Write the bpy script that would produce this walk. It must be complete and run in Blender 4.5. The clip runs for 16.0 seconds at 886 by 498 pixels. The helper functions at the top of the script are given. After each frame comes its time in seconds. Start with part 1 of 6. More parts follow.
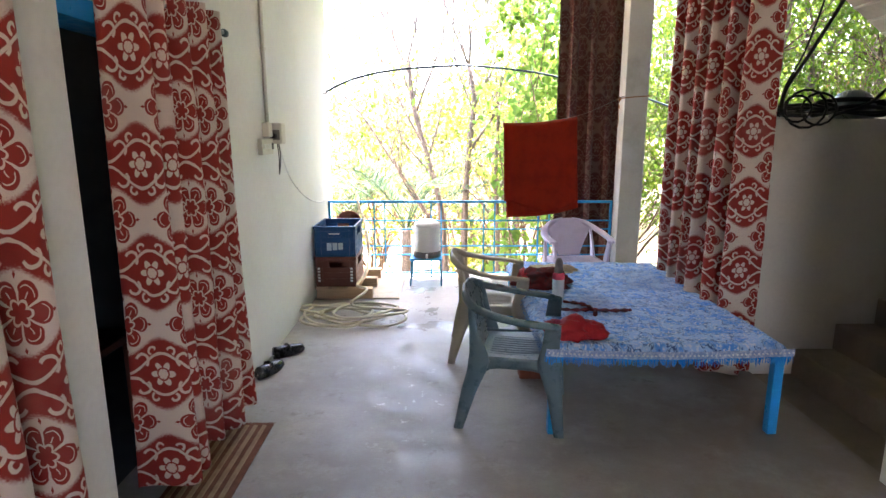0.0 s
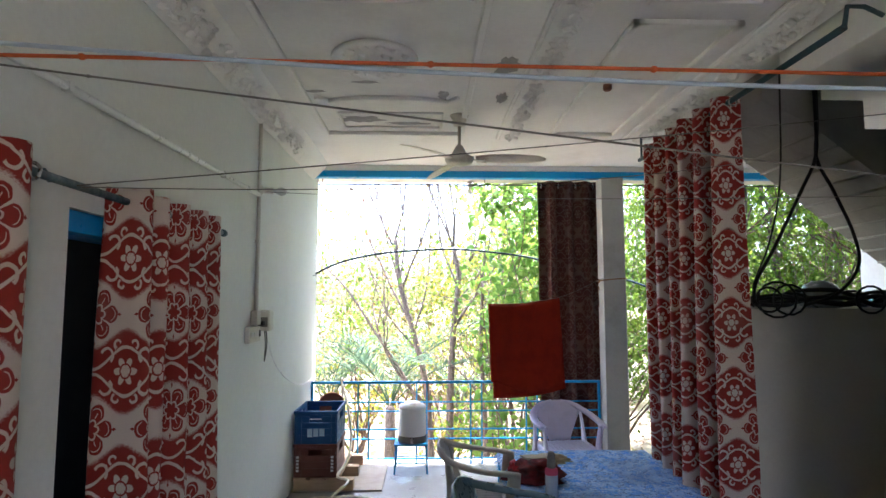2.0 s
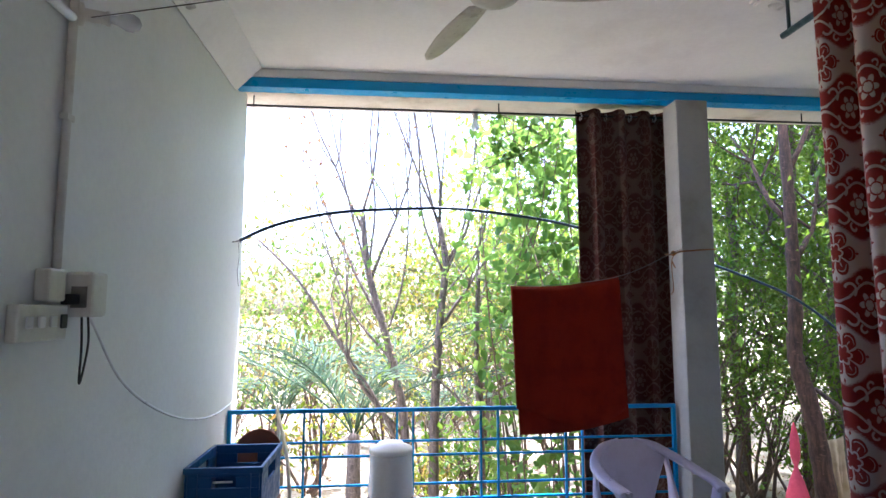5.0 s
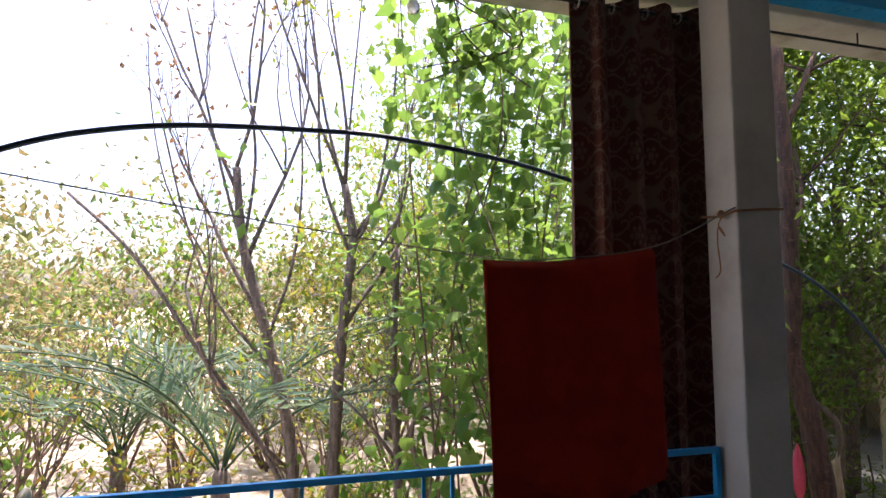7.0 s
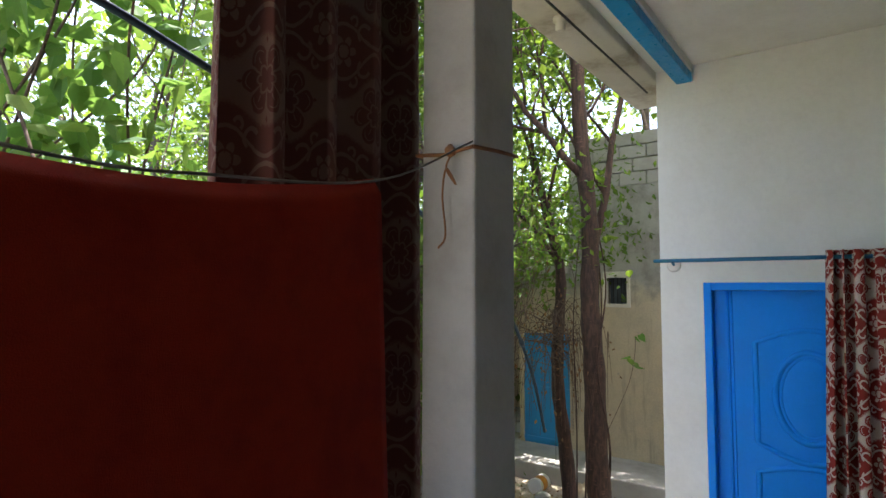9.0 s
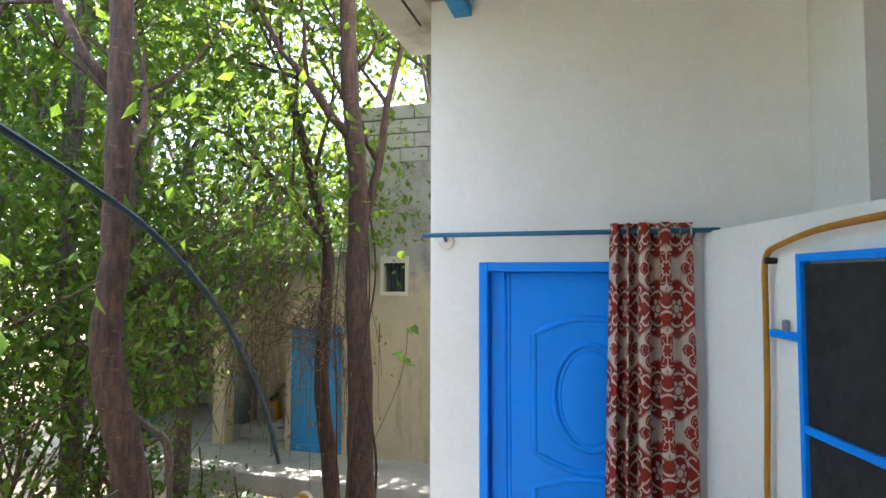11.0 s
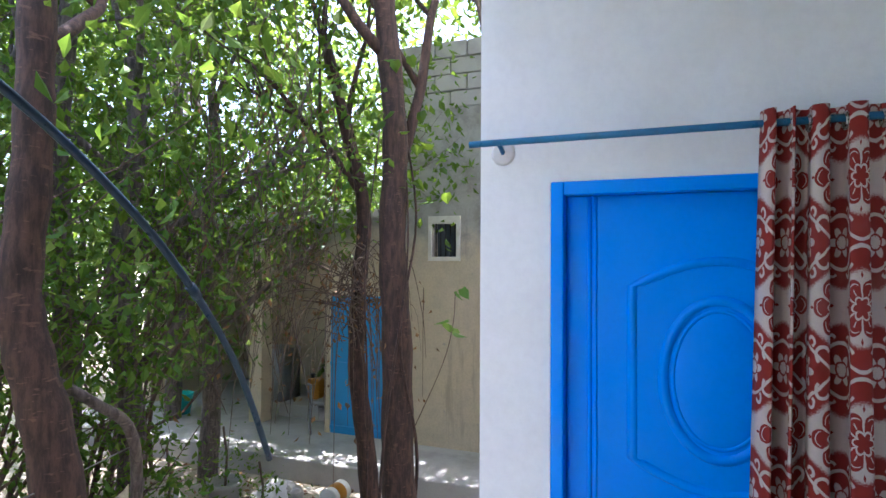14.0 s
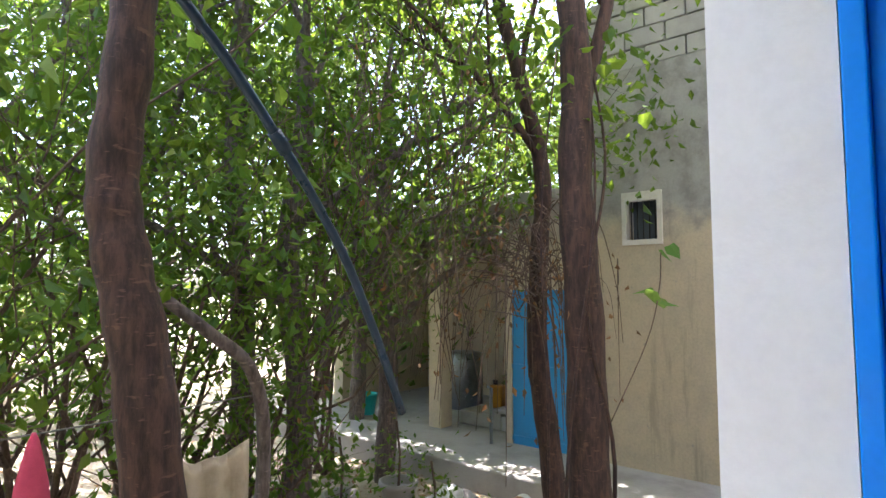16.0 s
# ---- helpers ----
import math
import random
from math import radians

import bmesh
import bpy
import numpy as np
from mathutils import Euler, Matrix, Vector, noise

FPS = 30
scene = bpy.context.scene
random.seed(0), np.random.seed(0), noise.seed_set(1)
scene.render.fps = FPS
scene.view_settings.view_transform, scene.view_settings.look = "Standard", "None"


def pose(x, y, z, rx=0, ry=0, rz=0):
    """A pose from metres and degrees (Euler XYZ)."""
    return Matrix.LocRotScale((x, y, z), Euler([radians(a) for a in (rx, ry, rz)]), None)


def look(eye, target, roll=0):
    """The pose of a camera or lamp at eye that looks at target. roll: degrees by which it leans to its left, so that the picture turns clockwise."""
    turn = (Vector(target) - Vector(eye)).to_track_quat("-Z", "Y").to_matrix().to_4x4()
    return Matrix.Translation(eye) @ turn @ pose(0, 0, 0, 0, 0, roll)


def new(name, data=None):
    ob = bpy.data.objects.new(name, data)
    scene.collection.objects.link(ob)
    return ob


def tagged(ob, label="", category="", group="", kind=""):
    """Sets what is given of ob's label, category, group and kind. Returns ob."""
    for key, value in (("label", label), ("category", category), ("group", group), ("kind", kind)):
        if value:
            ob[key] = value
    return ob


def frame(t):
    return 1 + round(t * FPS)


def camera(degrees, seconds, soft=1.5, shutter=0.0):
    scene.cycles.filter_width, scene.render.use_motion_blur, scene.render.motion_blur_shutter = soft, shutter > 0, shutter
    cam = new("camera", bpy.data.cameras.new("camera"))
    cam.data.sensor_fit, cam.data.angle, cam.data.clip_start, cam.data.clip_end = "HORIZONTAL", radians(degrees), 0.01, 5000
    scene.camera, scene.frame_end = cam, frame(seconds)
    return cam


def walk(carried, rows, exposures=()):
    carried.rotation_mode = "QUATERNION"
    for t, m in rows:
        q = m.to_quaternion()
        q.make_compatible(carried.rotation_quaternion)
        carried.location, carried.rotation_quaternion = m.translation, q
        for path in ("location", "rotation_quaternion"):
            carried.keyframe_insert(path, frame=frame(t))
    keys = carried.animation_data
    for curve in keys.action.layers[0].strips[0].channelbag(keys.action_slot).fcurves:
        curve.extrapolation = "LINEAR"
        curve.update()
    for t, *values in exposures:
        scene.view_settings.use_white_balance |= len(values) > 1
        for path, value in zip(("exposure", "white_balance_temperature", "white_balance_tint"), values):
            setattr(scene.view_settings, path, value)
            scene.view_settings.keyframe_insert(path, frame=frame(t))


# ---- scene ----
cam = camera(75.4, 16.0)
METRES, EYE, TILT, LEAN, TURN = 9.0, 1.6, 0.0, 0.0, -0.1
ROWS = [
    (0.0, 0.0, 0.0, 0.0, -0.0, -11.47, 0.02),
    (0.5, 0.0004, 0.0003, 0.0107, -0.93, -5.98, 0.06),
    (1.0, -0.0, -0.0004, 0.0159, -1.45, -0.7, 0.05),
    (1.5, -0.0003, -0.0022, 0.0191, -2.0, 3.73, -0.02),
    (2.0, -0.0022, -0.0016, 0.017, -1.58, 4.96, 0.04),
    (2.5, -0.0046, 0.0128, 0.002, -1.18, 4.07, 0.03),
    (3.0, 0.0003, 0.0458, -0.0046, -1.65, 3.97, 0.04),
    (3.5, -0.0091, 0.0887, -0.0034, -2.24, 4.28, 0.1),
    (6.0, -0.021, 0.3481, -0.0076, -8.66, 6.62, -0.07),
    (6.5, -0.0198, 0.3923, -0.0077, -11.1, 6.51, -0.04),
    (7.0, -0.0114, 0.4409, -0.0063, -15.4, 5.15, -0.08),
    (7.5, -0.0069, 0.4832, -0.0087, -24.01, 4.21, -0.05),
    (8.0, 0.0133, 0.5147, -0.0114, -34.21, 3.48, -0.02),
    (8.5, 0.0386, 0.5455, -0.0092, -44.98, 3.53, -0.12),
    (9.0, 0.0495, 0.5755, -0.0075, -53.95, 3.8, -0.15),
    (9.5, 0.0735, 0.5895, -0.0120, -60.85, 4.25, -0.13),
    (10.0, 0.1085, 0.5983, -0.0132, -67.2, 4.65, -0.1),
    (12.5, 0.2539, 0.5987, -0.02, -77.28, 1.24, -0.24),
    (13.0, 0.2699, 0.6097, -0.0347, -74.81, 1.17, -0.36),
    (13.5, 0.2845, 0.6235, -0.038, -71.4, 1.05, -0.33),
    (14.0, 0.2883, 0.6283, -0.0391, -68.44, 1.13, -0.31),
    (14.5, 0.2982, 0.6284, -0.0458, -66.08, 2.51, -0.14),
    (15.0, 0.3212, 0.625, -0.0641, -63.66, 2.67, -0.1),
    (15.5, 0.3401, 0.633, -0.0743, -57.96, 3.86, 0.01),
    (16.0, 0.3663, 0.6627, -0.0903, -49.62, 4.14, -0.01),
]
walk(cam, [(t, pose(0, 0, EYE, TILT, LEAN, TURN) @ pose(METRES * x, METRES * y, METRES * z, 90 + pitch, roll, yaw)) for t, x, y, z, yaw, pitch, roll in ROWS],
     [(0.0, 4.4, 6500, 24), (1.2, 3.8, 6100, 18), (2.0, 3.65, 5750, 19), (3.5, 3.7, 5350, 21), (6.0, 2.6, 5700, 25), (7.0, 2.0, 6250, 27), (8.0, 1.3, 6400, 24), (8.5, 1.5, 6300, 17), (9.0, 2.5, 6150, 15), (9.5, 2.95, 6250, 14), (10.0, 3.15, 6350, 14), (12.5, 3.05, 5500, 22), (14.0, 3.0, 5450, 22), (15.5, 3.05, 5700, 21), (16.0, 3.1, 6000, 20)])

# ---- world and sun ----
SUN_UP, SUN_ROUND = 78, 35
world = bpy.data.worlds.new("world")
scene.world = world
world.use_nodes = True
wn = world.node_tree.nodes
sky = wn.new("ShaderNodeTexSky")
sky.sky_type = "NISHITA"
sky.sun_disc = False
sky.sun_elevation = radians(SUN_UP)
sky.sun_rotation = radians(SUN_ROUND)
sky.dust_density = 4.0
sky.air_density = 1.0
wn["Background"].inputs["Strength"].default_value = 0.15
world.node_tree.links.new(sky.outputs["Color"], wn["Background"].inputs["Color"])
sun = new("sun", bpy.data.lights.new("sun", "SUN"))
sun.data.energy = 4.2
sun.data.angle = radians(0.6)
sun.data.color = (1.0, 0.93, 0.82)
sun.matrix_world = look((0, 0, 30), (-math.sin(radians(SUN_ROUND)) * math.cos(radians(SUN_UP)), -math.cos(radians(SUN_ROUND)) * math.cos(radians(SUN_UP)), 30 - math.sin(radians(SUN_UP))))


# ---- material tools ----
class V:
    """A value in a node tree, with arithmetic."""
    def __init__(self, nt, sock):
        self.nt, self.sock = nt, sock

    def op(self, kind, *others):
        n = self.nt.nodes.new("ShaderNodeMath")
        n.operation = kind
        for i, o in enumerate((self, *others)):
            if isinstance(o, V):
                self.nt.links.new(o.sock, n.inputs[i])
            else:
                n.inputs[i].default_value = o
        return V(self.nt, n.outputs[0])

    def __add__(self, o): return self.op("ADD", o)
    def __sub__(self, o): return self.op("SUBTRACT", o)
    def __mul__(self, o): return self.op("MULTIPLY", o)
    def __truediv__(self, o): return self.op("DIVIDE", o)
    def cos(self): return self.op("COSINE")
    def abs(self): return self.op("ABSOLUTE")
    def sqrt(self): return self.op("SQRT")
    def max(self, o): return self.op("MAXIMUM", o)
    def min(self, o): return self.op("MINIMUM", o)

    def step(self, lo, hi, a=0.0, b=1.0):
        n = self.nt.nodes.new("ShaderNodeMapRange")
        n.interpolation_type = "SMOOTHSTEP"
        self.nt.links.new(self.sock, n.inputs[0])
        for i, v in zip((1, 2, 3, 4), (lo, hi, a, b)):
            n.inputs[i].default_value = v
        return V(self.nt, n.outputs[0])


class Mat:
    """A principled material that is put together step by step."""
    def __init__(self, name, color=(0.5, 0.5, 0.5), rough=0.6, metal=0.0, **sockets):
        self.m = bpy.data.materials.new(name)
        self.m.use_nodes = True
        self.nt = self.m.node_tree
        self.bsdf = self.nt.nodes["Principled BSDF"]
        self.set("Base Color", color)
        self.set("Roughness", rough)
        self.set("Metallic", metal)
        for k, v in sockets.items():
            self.set(k.replace("_", " "), v)
        self.coord = self.nt.nodes.new("ShaderNodeTexCoord")

    def set(self, key, v):
        i = self.bsdf.inputs[key]
        if isinstance(v, V):
            self.nt.links.new(v.sock, i)
        elif isinstance(v, tuple) and len(v) == 3:
            i.default_value = (*v, 1)
        else:
            i.default_value = v

    def noise(self, scale, detail=5.0, rough=0.6, space="Object", stretch=(1, 1, 1), out="Fac", w=0.0):
        mp = self.nt.nodes.new("ShaderNodeMapping")
        mp.inputs["Scale"].default_value = stretch
        mp.inputs["Location"].default_value = (w, w * 0.7, w * 1.3)
        self.nt.links.new(self.coord.outputs[space], mp.inputs[0])
        n = self.nt.nodes.new("ShaderNodeTexNoise")
        n.inputs["Scale"].default_value, n.inputs["Detail"].default_value, n.inputs["Roughness"].default_value = scale, detail, rough
        self.nt.links.new(mp.outputs[0], n.inputs["Vector"])
        return V(self.nt, n.outputs[out])

    def voronoi(self, scale, space="Object", feature="F1", stretch=(1, 1, 1), out="Distance"):
        mp = self.nt.nodes.new("ShaderNodeMapping")
        mp.inputs["Scale"].default_value = stretch
        self.nt.links.new(self.coord.outputs[space], mp.inputs[0])
        n = self.nt.nodes.new("ShaderNodeTexVoronoi")
        n.feature = feature
        n.inputs["Scale"].default_value = scale
        self.nt.links.new(mp.outputs[0], n.inputs["Vector"])
        return V(self.nt, n.outputs[out])

    def axis(self, i, space="Object"):
        n = self.nt.nodes.new("ShaderNodeSeparateXYZ")
        self.nt.links.new(self.coord.outputs[space], n.inputs[0])
        return V(self.nt, n.outputs[i])

    def mix(self, fac, a, b, kind="MIX"):
        n = self.nt.nodes.new("ShaderNodeMix")
        n.data_type, n.blend_type = "RGBA", kind
        for i, v in ((0, fac), (6, a), (7, b)):
            if isinstance(v, V):
                self.nt.links.new(v.sock, n.inputs[i])
            else:
                n.inputs[i].default_value = (*v, 1) if isinstance(v, tuple) else v
        return V(self.nt, n.outputs[2])

    def bump(self, height, strength=0.3, distance=0.01):
        n = self.nt.nodes.new("ShaderNodeBump")
        n.inputs["Strength"].default_value, n.inputs["Distance"].default_value = strength, distance
        self.nt.links.new(height.sock, n.inputs["Height"])
        self.nt.links.new(n.outputs[0], self.bsdf.inputs["Normal"])
        return self

    def random(self):
        n = self.nt.nodes.new("ShaderNodeObjectInfo")
        return V(self.nt, n.outputs["Random"])

    def island(self):
        n = self.nt.nodes.new("ShaderNodeNewGeometry")
        return V(self.nt, n.outputs["Random Per Island"])


def worn(name, color, dirt, rough=0.6, scale=2.0, amount=0.6, bump=0.2, fine=60.0, metal=0.0, gloss=0.15):
    """Paint, plaster or plastic with soft stains, fine grain and slight relief."""
    k = Mat(name, color, rough, metal)
    k.bsdf.inputs["Specular IOR Level"].default_value = 0.3
    big = k.noise(scale, 6, 0.65).step(0.45, 0.75) * amount
    c = k.mix(big, color, dirt)
    grain = k.noise(fine, 3, 0.6)
    c = k.mix(grain.step(0.3, 0.8) * 0.25, c, tuple(v * 0.8 for v in color))
    k.set("Base Color", c)
    k.set("Roughness", k.noise(scale * 3, 4).step(0.3, 0.7, max(0.05, rough - gloss), min(1, rough + gloss)))
    k.bump(grain + k.noise(scale * 4, 4) * 1.5, bump, 0.004)
    return k.m


M_wall = worn("wall_paint", (0.74, 0.75, 0.70), (0.60, 0.59, 0.50), 0.75, 1.1, 0.5, 0.35, 35)
M_white = worn("white_wash", (0.80, 0.81, 0.80), (0.66, 0.64, 0.58), 0.75, 1.3, 0.45, 0.4, 30)
M_ceiling = worn("ceiling_paint", (0.76, 0.75, 0.70), (0.58, 0.56, 0.50), 0.8, 1.5, 0.6, 0.3, 30)
M_pillar = worn("grey_limewash", (0.42, 0.42, 0.385), (0.29, 0.28, 0.24), 0.85, 2.2, 0.8, 0.6, 30)
M_render = worn("cement_render", (0.60, 0.57, 0.50), (0.44, 0.41, 0.34), 0.85, 1.4, 0.8, 0.5, 40)
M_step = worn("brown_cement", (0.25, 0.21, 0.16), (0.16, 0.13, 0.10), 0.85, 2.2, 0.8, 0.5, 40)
M_concrete = worn("bare_concrete", (0.36, 0.35, 0.32), (0.22, 0.21, 0.19), 0.85, 1.8, 0.8, 0.6, 40)
M_eave = worn("stained_cement", (0.60, 0.57, 0.50), (0.30, 0.25, 0.18), 0.85, 2.6, 0.9, 0.6, 40)


def yard_plaster():
    """Tan limewash on the lower wall; bare grey cement, streaked with damp, above it."""
    k = Mat("tan_plaster", (0.5, 0.42, 0.28), 0.88)
    k.bsdf.inputs["Specular IOR Level"].default_value = 0.25
    big, mid, fine = k.noise(0.9, 6, 0.65), k.noise(4.0, 6, 0.7), k.noise(40, 4, 0.65)
    streak = k.noise(5.0, 5, 0.65, stretch=(1, 1, 0.12))
    tan = k.mix(mid.step(0.40, 0.72) * 0.6, (0.52, 0.44, 0.30), (0.40, 0.35, 0.26))
    grey = k.mix(mid.step(0.38, 0.68), (0.34, 0.335, 0.30), (0.22, 0.215, 0.195))
    c = k.mix((k.axis(2) + (big - 0.5) * 1.6 + (mid - 0.5) * 0.4).step(1.35, 1.75), tan, grey)
    c = k.mix(streak.step(0.56, 0.72) * 0.5, c, (0.20, 0.185, 0.15))
    c = k.mix(k.noise(9, 5, 0.75, w=5).step(0.63, 0.69) * 0.7, c, (0.30, 0.29, 0.26))
    k.set("Base Color", k.mix(fine.step(0.35, 0.8) * 0.3, c, (0.24, 0.22, 0.17)))
    k.bump(fine * 0.5 + mid + streak * 0.4, 0.5, 0.008)
    return k.m


M_tan = yard_plaster()
M_bluepaint = worn("blue_gloss_paint", (0.006, 0.28, 0.62), (0.01, 0.18, 0.42), 0.4, 5, 0.4, 0.15, 50)
M_doorblue = worn("bright_blue_enamel", (0.001, 0.26, 0.93), (0.001, 0.21, 0.80), 0.52, 2.5, 0.35, 0.12, 60)
M_steel = worn("grey_steel", (0.30, 0.33, 0.34), (0.16, 0.13, 0.10), 0.4, 12, 0.6, 0.1, 60, 0.8)
M_black = worn("black_rubber", (0.012, 0.012, 0.014), (0.03, 0.03, 0.03), 0.5, 9, 0.5, 0.1)
# near-black grey that puts an unlit room's shade into the surface colour
M_room_shade = worn("room_shade", (0.10, 0.12, 0.13), (0.06, 0.07, 0.08), 0.8, 2, 0.5, 0.2)


# ---- mesh tools ----
def box(bm, x0, y0, z0, x1, y1, z1, bevel=0.0, seg=2):
    r = bmesh.ops.create_cube(bm, size=1, matrix=Matrix.LocRotScale(((x0 + x1) / 2, (y0 + y1) / 2, (z0 + z1) / 2), None, (x1 - x0, y1 - y0, z1 - z0)))
    if bevel:
        edges = list({e for v in r["verts"] for e in v.link_edges})
        bmesh.ops.bevel(bm, geom=edges, offset=bevel, segments=seg, affect="EDGES", profile=0.5)
    return bm


def tube(bm, points, radius, n=8, caps=True):
    """A round rod along points; radius is one number or one per point."""
    pts = [Vector(p) for p in points]
    rad = radius if isinstance(radius, (list, tuple)) else [radius] * len(pts)
    rings, side = [], None
    for i, p in enumerate(pts):
        d = (pts[min(i + 1, len(pts) - 1)] - pts[max(i - 1, 0)]).normalized()
        if side is None:
            side = d.orthogonal().normalized()
        side = (side - d * side.dot(d)).normalized()
        up = d.cross(side)
        rings.append([bm.verts.new(p + (side * math.cos(a) + up * math.sin(a)) * rad[i]) for a in (2 * math.pi * k / n for k in range(n))])
    for a, b in zip(rings, rings[1:]):
        for k in range(n):
            bm.faces.new((a[k], a[(k + 1) % n], b[(k + 1) % n], b[k])).smooth = True
    if caps:
        bm.faces.new(rings[0][::-1])
        bm.faces.new(rings[-1])
    return bm


def lathe(bm, profile, n=24, at=(0, 0, 0), smooth=True):
    """A turned shape from (radius, height) pairs about z."""
    rings = [[bm.verts.new((at[0] + r * math.cos(2 * math.pi * k / n), at[1] + r * math.sin(2 * math.pi * k / n), at[2] + z)) for k in range(n)] for r, z in profile]
    for a, b in zip(rings, rings[1:]):
        for k in range(n):
            bm.faces.new((a[k], a[(k + 1) % n], b[(k + 1) % n], b[k])).smooth = smooth
    bm.faces.new(rings[0][::-1])
    bm.faces.new(rings[-1])
    return bm


def curve(points, steps=8):
    """Points of a smooth line through the given ones."""
    p = [Vector(q) for q in points]
    p = [p[0] * 2 - p[1]] + p + [p[-1] * 2 - p[-2]]
    out = []
    for i in range(1, len(p) - 2):
        a, b, c, d = p[i - 1:i + 3]
        for k in range(steps):
            t = k / steps
            out.append(0.5 * (2 * b + (c - a) * t + (2 * a - 5 * b + 4 * c - d) * t * t + (3 * b - a - 3 * c + d) * t ** 3))
    return out + [p[-2]]


def sheet(bm, f, nu, nv, uv=None, smooth=True):
    """A grid whose corners lie at f(u, v), u and v from 0 to 1; uv(u, v) gives the cloth's own metres."""
    layer = bm.loops.layers.uv.verify() if uv else None
    g = [[bm.verts.new(f(i / nu, j / nv)) for j in range(nv + 1)] for i in range(nu + 1)]
    for i in range(nu):
        for j in range(nv):
            q = bm.faces.new((g[i][j], g[i + 1][j], g[i + 1][j + 1], g[i][j + 1]))
            q.smooth = smooth
            if uv:
                for loop, (a, b) in zip(q.loops, ((i, j), (i + 1, j), (i + 1, j + 1), (i, j + 1))):
                    loop[layer].uv = uv(a / nu, b / nv)
    return bm


def part(name, bm, material, parent=None, label=""):
    me = bpy.data.meshes.new(name)
    bmesh.ops.recalc_face_normals(bm, faces=bm.faces)
    bm.to_mesh(me)
    bm.free()
    me.materials.append(material)
    ob = new(name, me)
    ob.parent = parent
    return tagged(ob, label)


def thing(name, x, y, z, label, category, group="", rz=0.0):
    ob = new(name)
    ob.empty_display_size = 0.05
    ob.matrix_world = pose(x, y, z, 0, 0, rz)
    return tagged(ob, label, category, group)


def structure(name, boxes, material, label, category, bevel=0.0):
    bm = bmesh.new()
    for b in boxes:
        box(bm, *b, bevel=bevel)
    return tagged(part(name, bm, material), label, category, kind="structure")


def new_bm(*boxes, bevel=0.0):
    bm = bmesh.new()
    for b in boxes:
        box(bm, *b, bevel=bevel)
    return bm

# ---- cloth, leaf and other materials ----
def lets_light_through(k, color, share):
    """Adds a share of light that passes through thin stuff."""
    tr = k.nt.nodes.new("ShaderNodeBsdfTranslucent")
    if isinstance(color, V):
        k.nt.links.new(color.sock, tr.inputs[0])
    else:
        tr.inputs[0].default_value = (*color, 1)
    mx = k.nt.nodes.new("ShaderNodeMixShader")
    mx.inputs[0].default_value = share
    k.nt.links.new(k.bsdf.outputs[0], mx.inputs[1])
    k.nt.links.new(tr.outputs[0], mx.inputs[2])
    k.nt.links.new(mx.outputs[0], k.nt.nodes["Material Output"].inputs[0])
    return k


